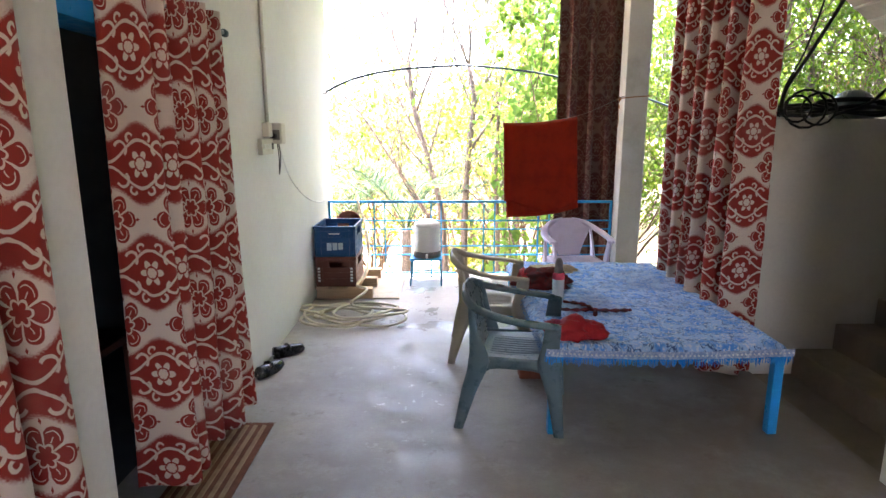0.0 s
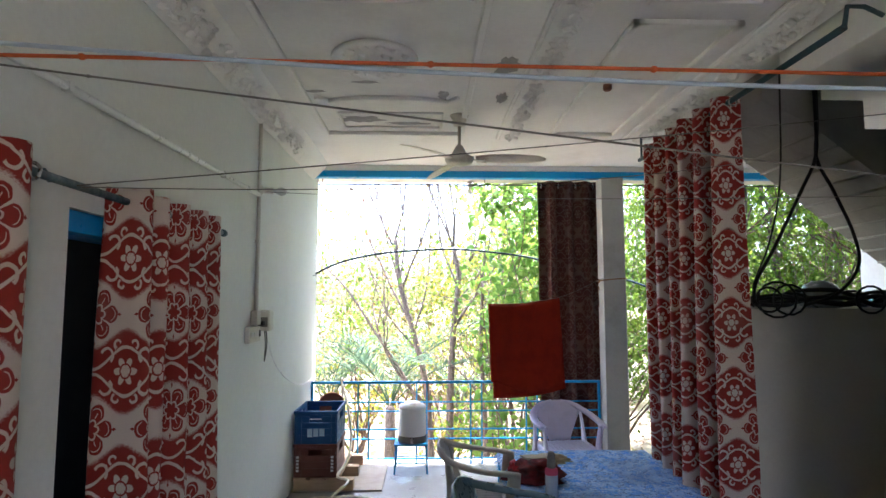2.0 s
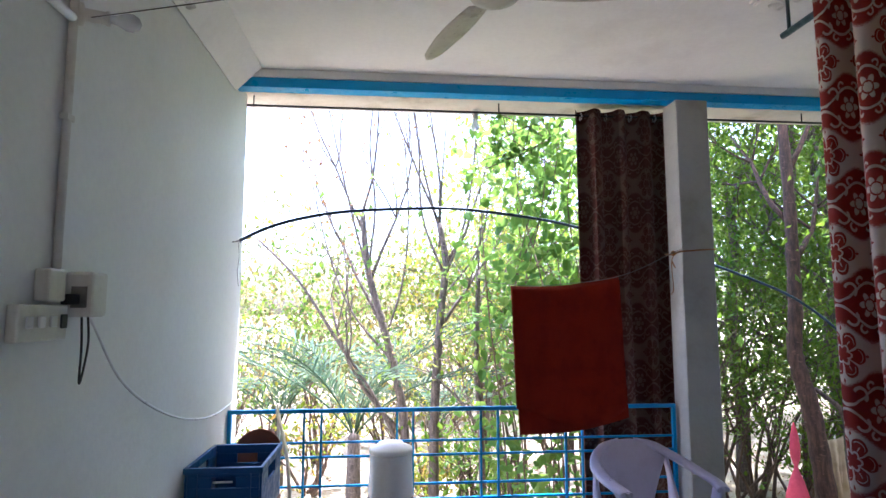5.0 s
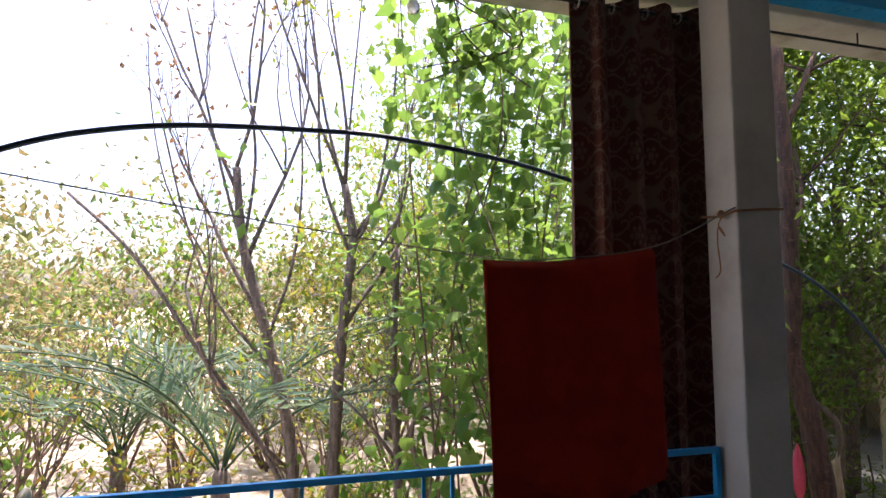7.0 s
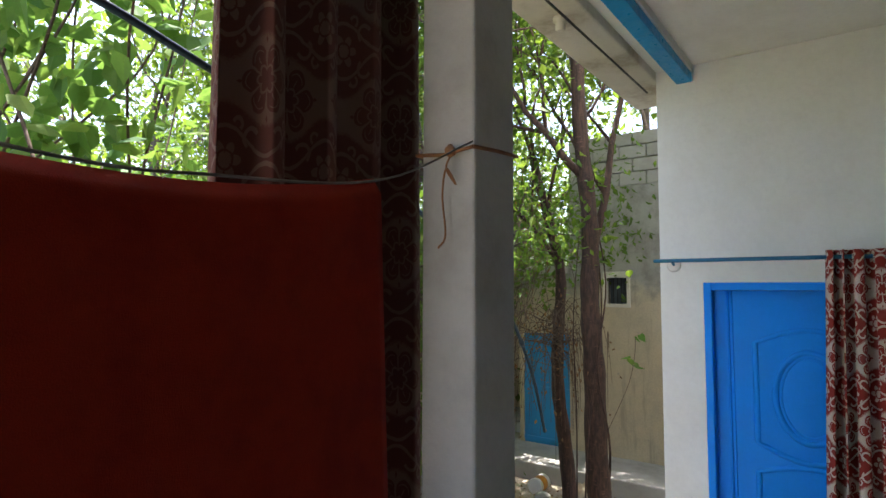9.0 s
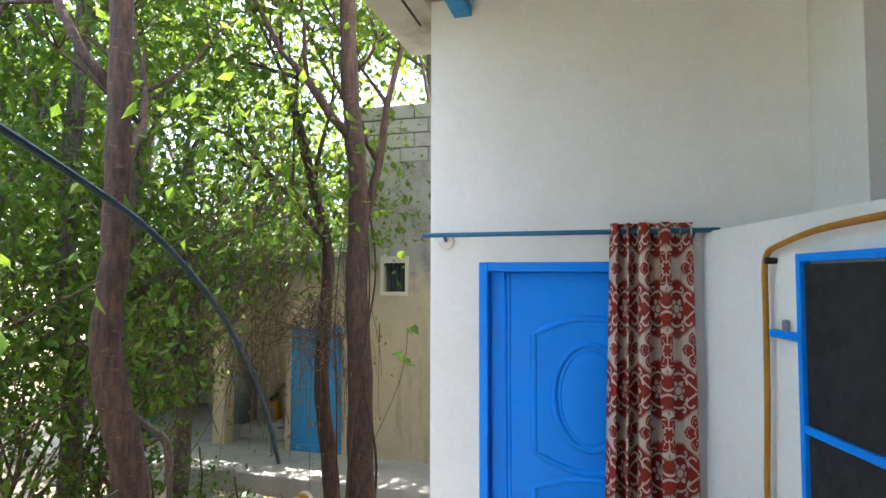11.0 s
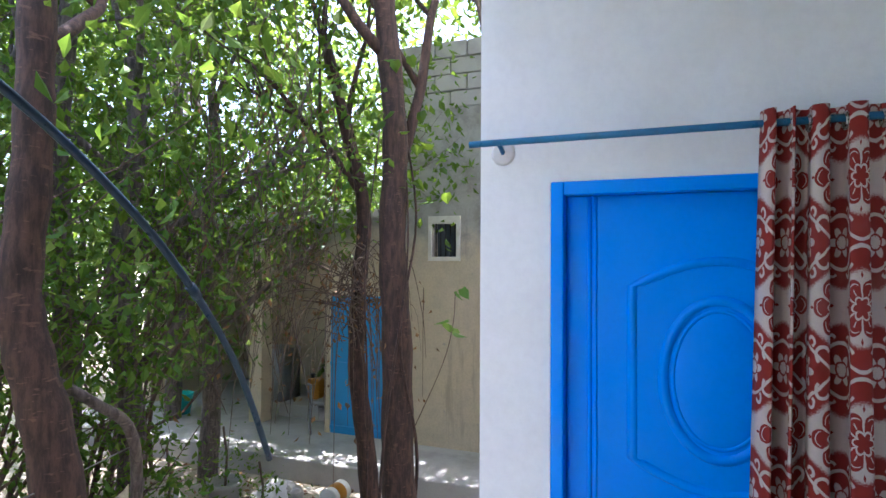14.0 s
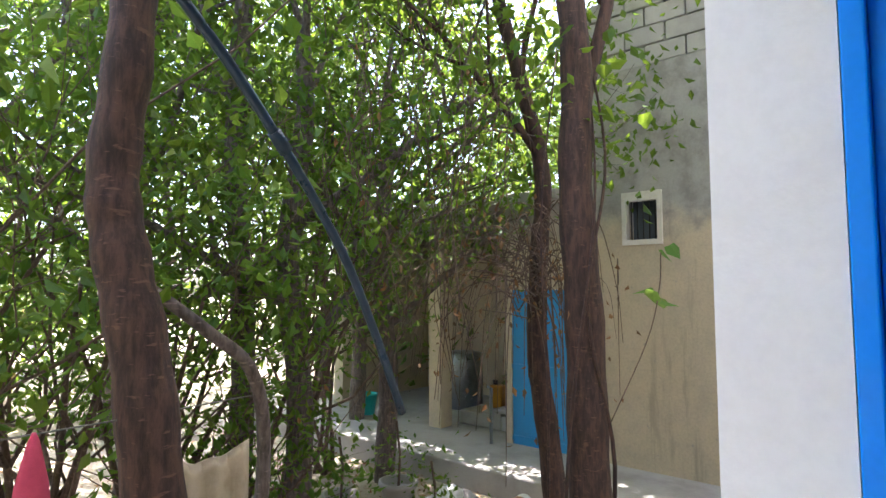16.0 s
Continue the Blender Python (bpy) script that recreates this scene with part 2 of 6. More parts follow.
def damask(name, red, cream, share):
    """Woven curtain: wavy cream bands with red palmettes, red bands with cream scrolls and small flowers."""
    k = Mat(name, red, 0.75)
    W, H = 0.155, 0.43
    k.bsdf.inputs["Specular IOR Level"].default_value = 0.2
    wob = (k.noise(28, 2, 0.5, "UV") - 0.5) * 0.012
    u0, v0 = k.axis(0, "UV") * 1.3 + wob, k.axis(1, "UV") + wob
    a = ((u0 + W).op("FLOORED_MODULO", 2 * W) - W)
    aa = a.abs()
    b = ((v0 + H / 2).op("FLOORED_MODULO", H) - H / 2)
    ba = b.abs()
    bh = (ba - H / 2).abs()
    fuzz = (k.noise(160, 2, 0.7, "UV") - 0.5) * 0.035
    band = (ba + fuzz - (aa * (math.pi / W)).cos() * 0.034).step(0.080, 0.102, 1.0, 0.0)
    r = (aa * aa + ba * ba).sqrt()
    th = ba.op("ARCTAN2", aa)
    lobe = (th * 3.0).cos().abs()
    outline = lobe.sqrt() * 0.052 + 0.046 + (th * 2.0).cos().abs() * 0.006
    inside = (r - outline).step(-0.002, 0.002, 1.0, 0.0)
    gap = lobe.step(0.16, 0.26, 1.0, 0.0) * r.step(0.026, 0.032)
    ring_a = ((r - (lobe * 0.014 + 0.026)).abs()).step(0.0030, 0.0050, 1.0, 0.0)
    vein = ((r - outline + 0.015).abs()).step(0.0012, 0.0028, 1.0, 0.0) * lobe.step(0.45, 0.6)
    rib = ((th * 3.0).op("SINE").abs() * r).step(0.0045, 0.0075, 1.0, 0.0) * r.step(0.046, 0.05) * r.step(0.066, 0.072, 1.0, 0.0) * th.step(0.5, 0.7)
    tip = ((ba - 0.110).abs() * 0.7 + aa * 1.6).step(0.007, 0.010, 1.0, 0.0)
    bud = ((aa - 0.112).abs() + ba * 1.8).step(0.010, 0.014, 1.0, 0.0)
    lines = gap.max(ring_a).max(vein).max(rib)
    flower = (inside * (lines * -1.0 + 1.0)).max(tip).max(bud)
    # scrolls in the red
    wave = ((aa * (math.pi / W)).cos() * -0.5 + 0.5) * 0.082 + 0.010
    line = (bh - wave).abs().step(0.0050, 0.0080, 1.0, 0.0)
    cx, cy = aa - 0.062, bh - 0.058
    ring = ((cx * cx + cy * cy).sqrt() - 0.028).abs().step(0.0045, 0.0075, 1.0, 0.0) * (cx * 0.8 + cy).step(-0.012, -0.006)
    dx, dy = aa - 0.112, bh - 0.10
    ring2 = ((dx * dx + dy * dy).sqrt() - 0.016).abs().step(0.004, 0.0065, 1.0, 0.0) * (dy - dx).step(-0.012, -0.006)
    ex = (aa - W).abs()
    er = (ex * ex + bh * bh).sqrt()
    el = (bh.op("ARCTAN2", ex) * 3.0).cos().abs()
    small = (er - (el * 0.034 + 0.022)).step(-0.003, 0.003, 1.0, 0.0) * el.step(0.12, 0.26).max(er.step(0.016, 0.02, 1.0, 0.0))
    small = small * ((er - 0.026).abs().step(0.002, 0.005))
    scroll = line.max(ring).max(ring2).max(small)
    pale = band * (flower * -1.0 + 1.0) + (band * -1.0 + 1.0) * scroll
    weave = k.noise(700, 2, 0.5, "UV")
    c = k.mix(pale, red, cream)
    c = k.mix(weave.step(0.35, 0.75) * 0.3, c, tuple(v * 0.55 for v in red))
    c = k.mix(k.noise(2.2, 4, 0.6).step(0.5, 0.8) * 0.25, c, tuple(v * 0.6 for v in cream))
    k.set("Base Color", c)
    k.bump(weave + pale * 0.8, 0.25, 0.002)
    return lets_light_through(k, c, share).m


M_damask = damask("red_damask", (0.28, 0.030, 0.022), (0.66, 0.56, 0.48), 0.14)
# the same damask again, its backlit darkness put into both colours
M_damask_backlit = damask("backlit_damask", (0.085, 0.028, 0.020), (0.14, 0.090, 0.068), 0.10)


def cloth(name, color, second, share=0.15, scale=6.0, rough=0.85):
    k = Mat(name, color, rough)
    k.bsdf.inputs["Specular IOR Level"].default_value = 0.15
    c = k.mix(k.noise(scale, 5, 0.65).step(0.4, 0.7), color, second)
    weave = k.noise(450, 2, 0.5)
    c = k.mix(weave.step(0.3, 0.8) * 0.3, c, tuple(v * 0.6 for v in color))
    k.set("Base Color", c)
    k.bump(weave + k.noise(scale * 6, 4), 0.3, 0.003)
    return lets_light_through(k, c, share).m


M_towel = cloth("red_towel", (0.23, 0.016, 0.004), (0.17, 0.010, 0.003), 0.13)
M_redbag = cloth("red_bag", (0.45, 0.03, 0.035), (0.36, 0.02, 0.025), 0.2, 14, 0.5)
M_brownred = cloth("maroon_cloth", (0.16, 0.02, 0.02), (0.05, 0.03, 0.028), 0.05, 16)
M_pink = cloth("pink_cloth", (0.62, 0.10, 0.16), (0.5, 0.07, 0.12), 0.25, 10)
M_beige = cloth("beige_cloth", (0.55, 0.47, 0.33), (0.42, 0.34, 0.22), 0.2, 8)
M_bluebundle = cloth("blue_plastic_sheet", (0.03, 0.07, 0.22), (0.10, 0.16, 0.35), 0.05, 18, 0.35)


def bedspread():
    k = Mat("blue_print_cotton", (0.35, 0.50, 0.75), 0.8)
    vine = k.noise(11, 3, 0.55, "UV")
    leaf = k.voronoi(26, "UV", "F1")
    fine = k.noise(60, 3, 0.6, "UV")
    c = k.mix(vine.step(0.40, 0.50), (0.06, 0.25, 0.64), (0.27, 0.44, 0.68))
    c = k.mix((vine - 0.5).abs().step(0.006, 0.02, 1.0, 0.0), c, (0.03, 0.08, 0.22))
    c = k.mix(leaf.step(0.16, 0.22, 1.0, 0.0) * fine.step(0.45, 0.5), c, (0.03, 0.09, 0.30))
    c = k.mix(leaf.step(0.35, 0.5) * fine.step(0.52, 0.6), c, (0.52, 0.58, 0.67))
    c = k.mix(k.noise(1.6, 3, 0.5, "UV", w=4).step(0.52, 0.72) * 0.55, c, (0.08, 0.11, 0.20))
    k.set("Base Color", c)
    k.bump(k.noise(22, 5, 0.6, "UV") * 2.0 + fine, 0.45, 0.006)
    return k.m


M_spread = bedspread()
M_fringe = cloth("blue_fringe", (0.008, 0.19, 0.55), (0.02, 0.28, 0.66), 0.05, 30)
M_trim = cloth("grey_trim_band", (0.22, 0.30, 0.48), (0.55, 0.60, 0.68), 0.05, 60)
M_mat = cloth("brown_mat", (0.20, 0.09, 0.055), (0.14, 0.06, 0.04), 0.0, 20)
M_mat_pale = cloth("tan_mat_stripe", (0.38, 0.26, 0.16), (0.30, 0.19, 0.12), 0.0, 20)
M_green_plastic = worn("slate_green_plastic", (0.085, 0.135, 0.15), (0.12, 0.17, 0.185), 0.34, 6, 0.5, 0.08, 80)
M_beige_plastic = worn("beige_plastic", (0.46, 0.42, 0.34), (0.34, 0.29, 0.21), 0.42, 6, 0.5, 0.08, 80)
M_lilac_plastic = worn("lilac_plastic", (0.52, 0.48, 0.60), (0.40, 0.36, 0.44), 0.42, 6, 0.5, 0.08, 80)
M_seat_blue = worn("pale_blue_seat", (0.32, 0.42, 0.50), (0.2, 0.28, 0.34), 0.4, 8, 0.5, 0.08, 80)
M_white_plastic = worn("white_plastic", (0.72, 0.72, 0.70), (0.55, 0.53, 0.47), 0.4, 7, 0.4, 0.06, 80)
M_switch = worn("switch_plastic", (0.60, 0.58, 0.50), (0.42, 0.38, 0.28), 0.45, 14, 0.5, 0.06, 80)
M_crate_blue = worn("blue_crate", (0.005, 0.055, 0.16), (0.01, 0.085, 0.22), 0.45, 7, 0.5, 0.1, 60)
M_crate_brown = worn("brown_crate", (0.11, 0.035, 0.022), (0.07, 0.03, 0.02), 0.5, 7, 0.5, 0.1, 60)
M_paint_white = worn("stencil_white", (0.6, 0.62, 0.62), (0.4, 0.4, 0.4), 0.6, 20, 0.6, 0.05)
M_wood = Mat("pale_wood", (0.40, 0.27, 0.15), 0.7)
_g = M_wood.noise(9, 6, 0.7, stretch=(1, 7, 7))
M_wood.set("Base Color", M_wood.mix(_g, (0.24, 0.14, 0.07), (0.52, 0.38, 0.23)))
M_wood.bump(_g, 0.3, 0.004)
M_wood = M_wood.m
M_ply = worn("weathered_board", (0.42, 0.37, 0.29), (0.28, 0.23, 0.17), 0.75, 4, 0.7, 0.2, 50)
M_hose = worn("cream_hose", (0.56, 0.53, 0.40), (0.40, 0.36, 0.24), 0.4, 8, 0.6, 0.05, 60)
M_pipe = worn("dark_blue_pipe", (0.015, 0.035, 0.055), (0.03, 0.06, 0.09), 0.4, 8, 0.5, 0.05)
M_yellow_hose = worn("ochre_hose", (0.42, 0.19, 0.015), (0.28, 0.13, 0.02), 0.45, 8, 0.5, 0.05)
M_orange_rope = worn("orange_rope", (0.55, 0.11, 0.02), (0.35, 0.08, 0.03), 0.7, 60, 0.7, 0.4, 300)
M_pale_wire = worn("pale_blue_wire", (0.42, 0.50, 0.58), (0.3, 0.34, 0.38), 0.5, 9, 0.5, 0.05)
M_thin_wire = worn("grey_line", (0.17, 0.16, 0.14), (0.09, 0.085, 0.08), 0.7, 20, 0.5, 0.05)
M_jute = worn("brown_rope", (0.25, 0.12, 0.05), (0.15, 0.07, 0.03), 0.85, 40, 0.6, 0.4, 200)
M_rod = worn("greenish_rod", (0.035, 0.075, 0.085), (0.10, 0.06, 0.035), 0.45, 14, 0.6, 0.15)
M_chrome = worn("dull_eyelet", (0.45, 0.44, 0.40), (0.2, 0.17, 0.12), 0.3, 30, 0.5, 0.05, 60, 0.9)
M_fan = worn("cream_fan", (0.56, 0.51, 0.41), (0.30, 0.24, 0.16), 0.4, 8, 0.6, 0.06, 60)
M_clay = worn("brown_clay", (0.20, 0.07, 0.035), (0.12, 0.05, 0.03), 0.6, 9, 0.5, 0.2)
M_leather = worn("black_leather", (0.012, 0.012, 0.013), (0.03, 0.028, 0.025), 0.28, 12, 0.5, 0.15)
M_sheet = worn("dark_sheet", (0.022, 0.021, 0.019), (0.04, 0.038, 0.032), 0.6, 5, 0.6, 0.1)
M_turquoise = worn("turquoise_plastic", (0.02, 0.42, 0.42), (0.02, 0.3, 0.32), 0.4, 8, 0.4, 0.05)
M_orangeclay = worn("terracotta", (0.48, 0.13, 0.06), (0.33, 0.10, 0.05), 0.7, 9, 0.5, 0.2)
M_peel = worn("peeled_plaster", (0.30, 0.29, 0.27), (0.42, 0.41, 0.37), 0.9, 16, 0.9, 0.6, 50)
M_doorblue_far = worn("sky_blue_steel", (0.03, 0.26, 0.55), (0.05, 0.20, 0.38), 0.5, 3, 0.6, 0.1)
M_bluerod = worn("blue_rod", (0.03, 0.16, 0.30), (0.06, 0.08, 0.10), 0.4, 14, 0.5, 0.1)

glass = Mat("clear_plastic", (0.86, 0.92, 0.95), 0.25, 0.0, Transmission_Weight=0.55, IOR=1.35)
M_clear = glass.m
M_bulb = Mat("bulb_glass", (0.85, 0.85, 0.82), 0.2, 0.0, Transmission_Weight=0.4).m


def floor_cement():
    k = Mat("floor_cement", (0.4, 0.39, 0.36), 0.55)
    big = k.noise(0.9, 6, 0.62)
    mid = k.noise(4.5, 6, 0.7)
    fine = k.noise(60, 4, 0.65)
    c = k.mix(big.step(0.35, 0.68), (0.27, 0.255, 0.225), (0.43, 0.42, 0.39))
    c = k.mix(mid.step(0.48, 0.72) * 0.55, c, (0.50, 0.49, 0.46))
    c = k.mix(k.noise(7.0, 5, 0.75, w=3).step(0.58, 0.70) * 0.6, c, (0.20, 0.185, 0.16))
    # whitish lime marks along the middle of the floor
    cx, cy = k.axis(0) + 0.22, k.axis(1) - 3.3
    near = (cx * cx * 5.0 + cy * cy * 0.8).sqrt().step(0.1, 0.85, 1.0, 0.0)
    c = k.mix(k.noise(11, 5, 0.72, w=9).step(0.60, 0.66) * near, c, (0.78, 0.78, 0.76))
    c = k.mix(fine.step(0.3, 0.8) * 0.3, c, (0.24, 0.23, 0.21))
    # mottled brown tone, stronger towards the stair side
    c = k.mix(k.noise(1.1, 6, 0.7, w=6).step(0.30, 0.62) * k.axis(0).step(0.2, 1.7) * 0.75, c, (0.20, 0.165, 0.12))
    # damp towards the railing
    wet = k.noise(2.6, 4, 0.6, w=2).step(0.50, 0.60) * k.axis(1).step(3.6, 5.2)
    c = k.mix(wet * 0.45, c, (0.19, 0.185, 0.165))
    k.set("Base Color", c)
    k.set("Roughness", k.mix(wet, mid.step(0.3, 0.7, 0.42, 0.72), (0.08, 0.08, 0.08)))
    k.bump(fine * 0.5 + mid + (wet * -1.0), 0.25, 0.004)
    return k.m


M_floor = floor_cement()


def soil():
    k = Mat("yard_soil", (0.3, 0.25, 0.18), 0.95)
    a, b = k.noise(1.3, 6, 0.65), k.noise(18, 5, 0.75)
    c = k.mix(a.step(0.35, 0.65), (0.30, 0.25, 0.175), (0.46, 0.41, 0.32))
    c = k.mix(b.step(0.5, 0.66) * 0.7, c, (0.20, 0.11, 0.045))
    k.set("Base Color", c)
    k.bump(b + k.noise(70, 4), 0.6, 0.02)
    return k.m


M_soil = soil()


def bark(name, color, dark, ring=14.0):
    k = Mat(name, color, 0.85)
    lines = k.noise(ring, 5, 0.7, stretch=(2.5, 2.5, 0.55))
    spots = k.noise(26, 3, 0.6, stretch=(0.6, 0.6, 2.4))
    c = k.mix(lines.step(0.35, 0.65), dark, color)
    c = k.mix(spots.step(0.60, 0.68) * 0.6, c, tuple(min(1, v * 1.9) for v in color))
    k.set("Base Color", c)
    k.bump(lines + spots * 0.6, 0.45, 0.008)
    return k.m


M_bark = bark("brown_bark", (0.080, 0.042, 0.028), (0.026, 0.015, 0.011))
M_bark_grey = bark("grey_bark", (0.15, 0.12, 0.10), (0.06, 0.048, 0.04), 18)
M_twig = bark("dry_twig", (0.14, 0.095, 0.065), (0.07, 0.045, 0.03), 30)


def foliage(name, *colors, share=0.45, rough=0.5, glow=(0.30, 0.42, 0.03)):
    k = Mat(name, colors[0], rough)
    k.bsdf.inputs["Specular IOR Level"].default_value = 0.22
    r = k.island()
    c = colors[0]
    for i, other in enumerate(colors[1:]):
        c = k.mix(r.step((i + 0.6) / len(colors), (i + 1.2) / len(colors)), c, other)
    c = k.mix(k.noise(45, 3, 0.6).step(0.4, 0.8) * 0.35, c, tuple(v * 0.5 for v in colors[0]))
    k.set("Base Color", c)
    return lets_light_through(k, k.mix(0.6, c, glow, "MIX") if share > 0.3 else c, share).m


M_leaf = foliage("green_leaf", (0.03, 0.095, 0.014), (0.055, 0.14, 0.02), (0.10, 0.19, 0.025), (0.14, 0.20, 0.03), share=0.5, glow=(0.22, 0.34, 0.03))
M_leaf_vine = foliage("heart_leaf", (0.05, 0.14, 0.03), (0.085, 0.19, 0.035), (0.16, 0.25, 0.05), share=0.52, glow=(0.20, 0.33, 0.05))
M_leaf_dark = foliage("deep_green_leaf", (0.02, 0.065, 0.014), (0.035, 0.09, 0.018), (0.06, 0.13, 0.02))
M_leaf_yellow = foliage("yellow_green_leaf", (0.13, 0.18, 0.02), (0.26, 0.24, 0.03), (0.10, 0.16, 0.025), (0.34, 0.18, 0.03))
M_leaf_dry = foliage("dry_leaf", (0.20, 0.10, 0.04), (0.30, 0.16, 0.06), (0.16, 0.10, 0.05), share=0.25)
M_leaf_far = foliage("far_leaf", (0.15, 0.17, 0.05), (0.23, 0.21, 0.07), (0.11, 0.14, 0.04), (0.28, 0.21, 0.08), share=0.25)
M_palm = foliage("palm_leaf", (0.035, 0.075, 0.045), (0.055, 0.10, 0.055), (0.08, 0.12, 0.06), share=0.28)
M_litter = foliage("leaf_litter", (0.22, 0.11, 0.045), (0.32, 0.19, 0.07), (0.15, 0.08, 0.04), (0.38, 0.28, 0.14), share=0.1)

# ---- the setting ----
LOW, YARD = -0.45, -1.2
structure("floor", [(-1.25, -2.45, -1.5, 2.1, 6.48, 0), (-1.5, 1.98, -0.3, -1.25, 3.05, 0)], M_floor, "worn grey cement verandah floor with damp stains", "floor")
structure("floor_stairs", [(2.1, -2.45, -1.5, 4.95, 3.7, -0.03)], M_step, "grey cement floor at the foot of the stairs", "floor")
structure("floor_lower", [(2.1, 3.702, -1.2, 4.95, 6.48, LOW)], M_concrete, "lower cement landing before the blue door", "floor")
structure("floor_step", [(2.1, 4.24, LOW, 2.42, 6.48, -0.22)], M_concrete, "cement step down from the verandah", "step", 0.01)
structure("ground", [(-160, 6.48, YARD - 0.4, 160, 260, YARD), (-160, -160, YARD - 0.4, 160, 6.48, YARD - 0.004)], M_soil, "dry yard soil strewn with leaf litter", "ground")
structure("wall_west", [(-1.5, -2.2, 0, -1.25, 1.98, 3.2), (-1.5, 1.98, 2.07, -1.25, 3.05, 3.2), (-1.5, 3.05, 0, -1.25, 6.48, 3.2)], M_wall, "off-white painted plaster wall of the verandah", "wall")
# these walls carry the room's darkness in their colour
structure("wall_dark_room", [(-4.5, 0.5, 0, -1.5, 0.6, 3.2), (-4.5, 4.5, 0, -1.5, 4.6, 3.2), (-4.6, 0.5, 0, -4.5, 4.6, 3.2), (-4.6, 0.5, 3.2, -1.5, 4.6, 3.3), (-4.6, 0.5, -0.3, -1.5, 4.6, -0.01)], M_room_shade, "unlit room behind the curtained doorway", "wall")
# unseen wall; its gap is made up and sized for light from behind
structure("wall_south", [(-1.248, -2.45, 0, 0.65, -2.2, 3.198), (1.80, -2.45, 0, 4.95, -2.2, 3.198), (0.65, -2.45, 2.2, 1.80, -2.2, 3.198)], M_wall, "unseen off-white wall with an opening added to let light in", "wall")
# unseen mass on the roof, added to shade the yard on the right
structure("sun_block_upper", [(2.3, -2.0, 3.362, 8.6, 6.2, 7.0)], M_white, "unseen upper block added to keep sun off the yard", "wall")
# out-of-view slab added to keep ground bounce off the verandah ceiling
structure("bounce_block_slab", [(-2.4, -6.2, 3.2, 2.8, -2.452, 3.36)], M_ceiling, "unseen roof slab added to block light bouncing off the ground", "roof")
structure("wall_compound", [(-14, -11.3, YARD - 0.2, 16, -11, 1.4), (-14.3, -11.3, YARD - 0.2, -14, 6, 1.4)], M_white, "pale compound wall behind the house", "wall")
structure("wall_rooms", [(-6.5, -2.45, -1.5, -1.5, -2.2, 3.2), (-6.5, 6.2, -1.5, -1.5, 6.45, 3.2), (-6.75, -2.45, -1.5, -6.5, 6.45, 3.2), (-6.75, -2.45, 3.2, -1.5, 6.45, 3.35)], M_white, "white walls of the rooms beside the verandah", "wall")
structure("wall_east", [(4.95, -2.2, -0.45, 5.2, 4.2, 3.2)], M_wall, "off-white painted wall by the stairs", "wall")
structure("wall_landing", [(4.3, 4.2, 1.69, 5.2, 4.34, 3.198)], M_white, "white wall above the store room", "wall")
structure("ceiling", [(-1.5, -2.45, 3.2, 8.6, 6.4, 3.36)], M_ceiling, "off-white painted ceiling with damp patches", "ceiling")
structure("eave", [(-1.5, 6.4, 3.13, 5.6, 6.75, 3.36)], M_eave, "stained cement eave slab over the verandah edge", "eave", 0.012)
structure("beam", [(-1.25, 6.14, 3.072, 4.948, 6.25, 3.142)], M_bluepaint, "blue painted edge beam under the roof slab", "beam", 0.004)
structure("beam_plaster", [(-1.25, 6.128, 3.143, 4.948, 6.25, 3.198)], M_ceiling, "plaster strip over the blue edge beam", "beam", 0.004)
structure("beam_east", [(2.06, -2.2, 2.98, 2.30, 3.2, 3.197)], M_ceiling, "off-white beam along the stair side", "beam", 0.006)
structure("pillar", [(1.885, 6.1, 0, 2.13, 6.3, 3.07)], M_pillar, "greyish limewashed square verandah pillar", "pillar", 0.010)
structure("wall_stair_side", [(2.05, -2.2, -0.03, 2.3, 2.42, 2.978)], M_wall, "off-white wall between verandah and stairs", "wall", 0.008)


def prism(name, plan, low, tops, material, label, category):
    """An upright block over a plan of corners, with its own height at each corner."""
    bm = bmesh.new()
    lo = [bm.verts.new((x, y, low)) for x, y in plan]
    hi = [bm.verts.new((x, y, z)) for (x, y), z in zip(plan, tops)]
    bm.faces.new(lo[::-1])
    bm.faces.new(hi)
    for i in range(len(plan)):
        j = (i + 1) % len(plan)
        bm.faces.new((lo[i], lo[j], hi[j], hi[i]))
    bmesh.ops.bevel(bm, geom=list(bm.edges), offset=0.010, segments=2, affect="EDGES")
    return tagged(part(name, bm, material), label, category, kind="structure")


def store_y(x):
    """The line of the store room's slanting outer wall."""
    return 4.875 - 0.25 * (4.95 - x)


prism("store_room", [(2.1, 3.7), (4.948, 3.7), (4.948, store_y(4.95) - 0.12), (2.1, store_y(2.1) - 0.12)], -0.45, (1.683, 1.683, 1.715, 1.715), M_render, "low store room of bare cement under the stairs", "wall")
prism("wall_store_outer", [(2.1, store_y(2.1) - 0.119), (4.949, store_y(4.95) - 0.119), (4.949, store_y(4.95)), (2.1, store_y(2.1))], -0.45, (1.717, 1.717, 1.725, 1.725), M_white, "low whitewashed slanting wall of the store room", "wall")
for i, b_ in enumerate(((4.95, 4.342, LOW, 5.2, 4.93, 3.197), (4.95, 4.93, 1.57, 5.2, 6.10, 3.197), (4.95, 6.10, LOW, 5.2, 6.4, 3.197), (5.2, 6.15, LOW, 8.6, 6.4, 3.197), (5.9, 4.4, LOW, 6.0, 6.15, 3.197))):
    structure("wall_house_%d" % (i + 1), [b_], M_white, "white plastered wall round the blue door", "wall")

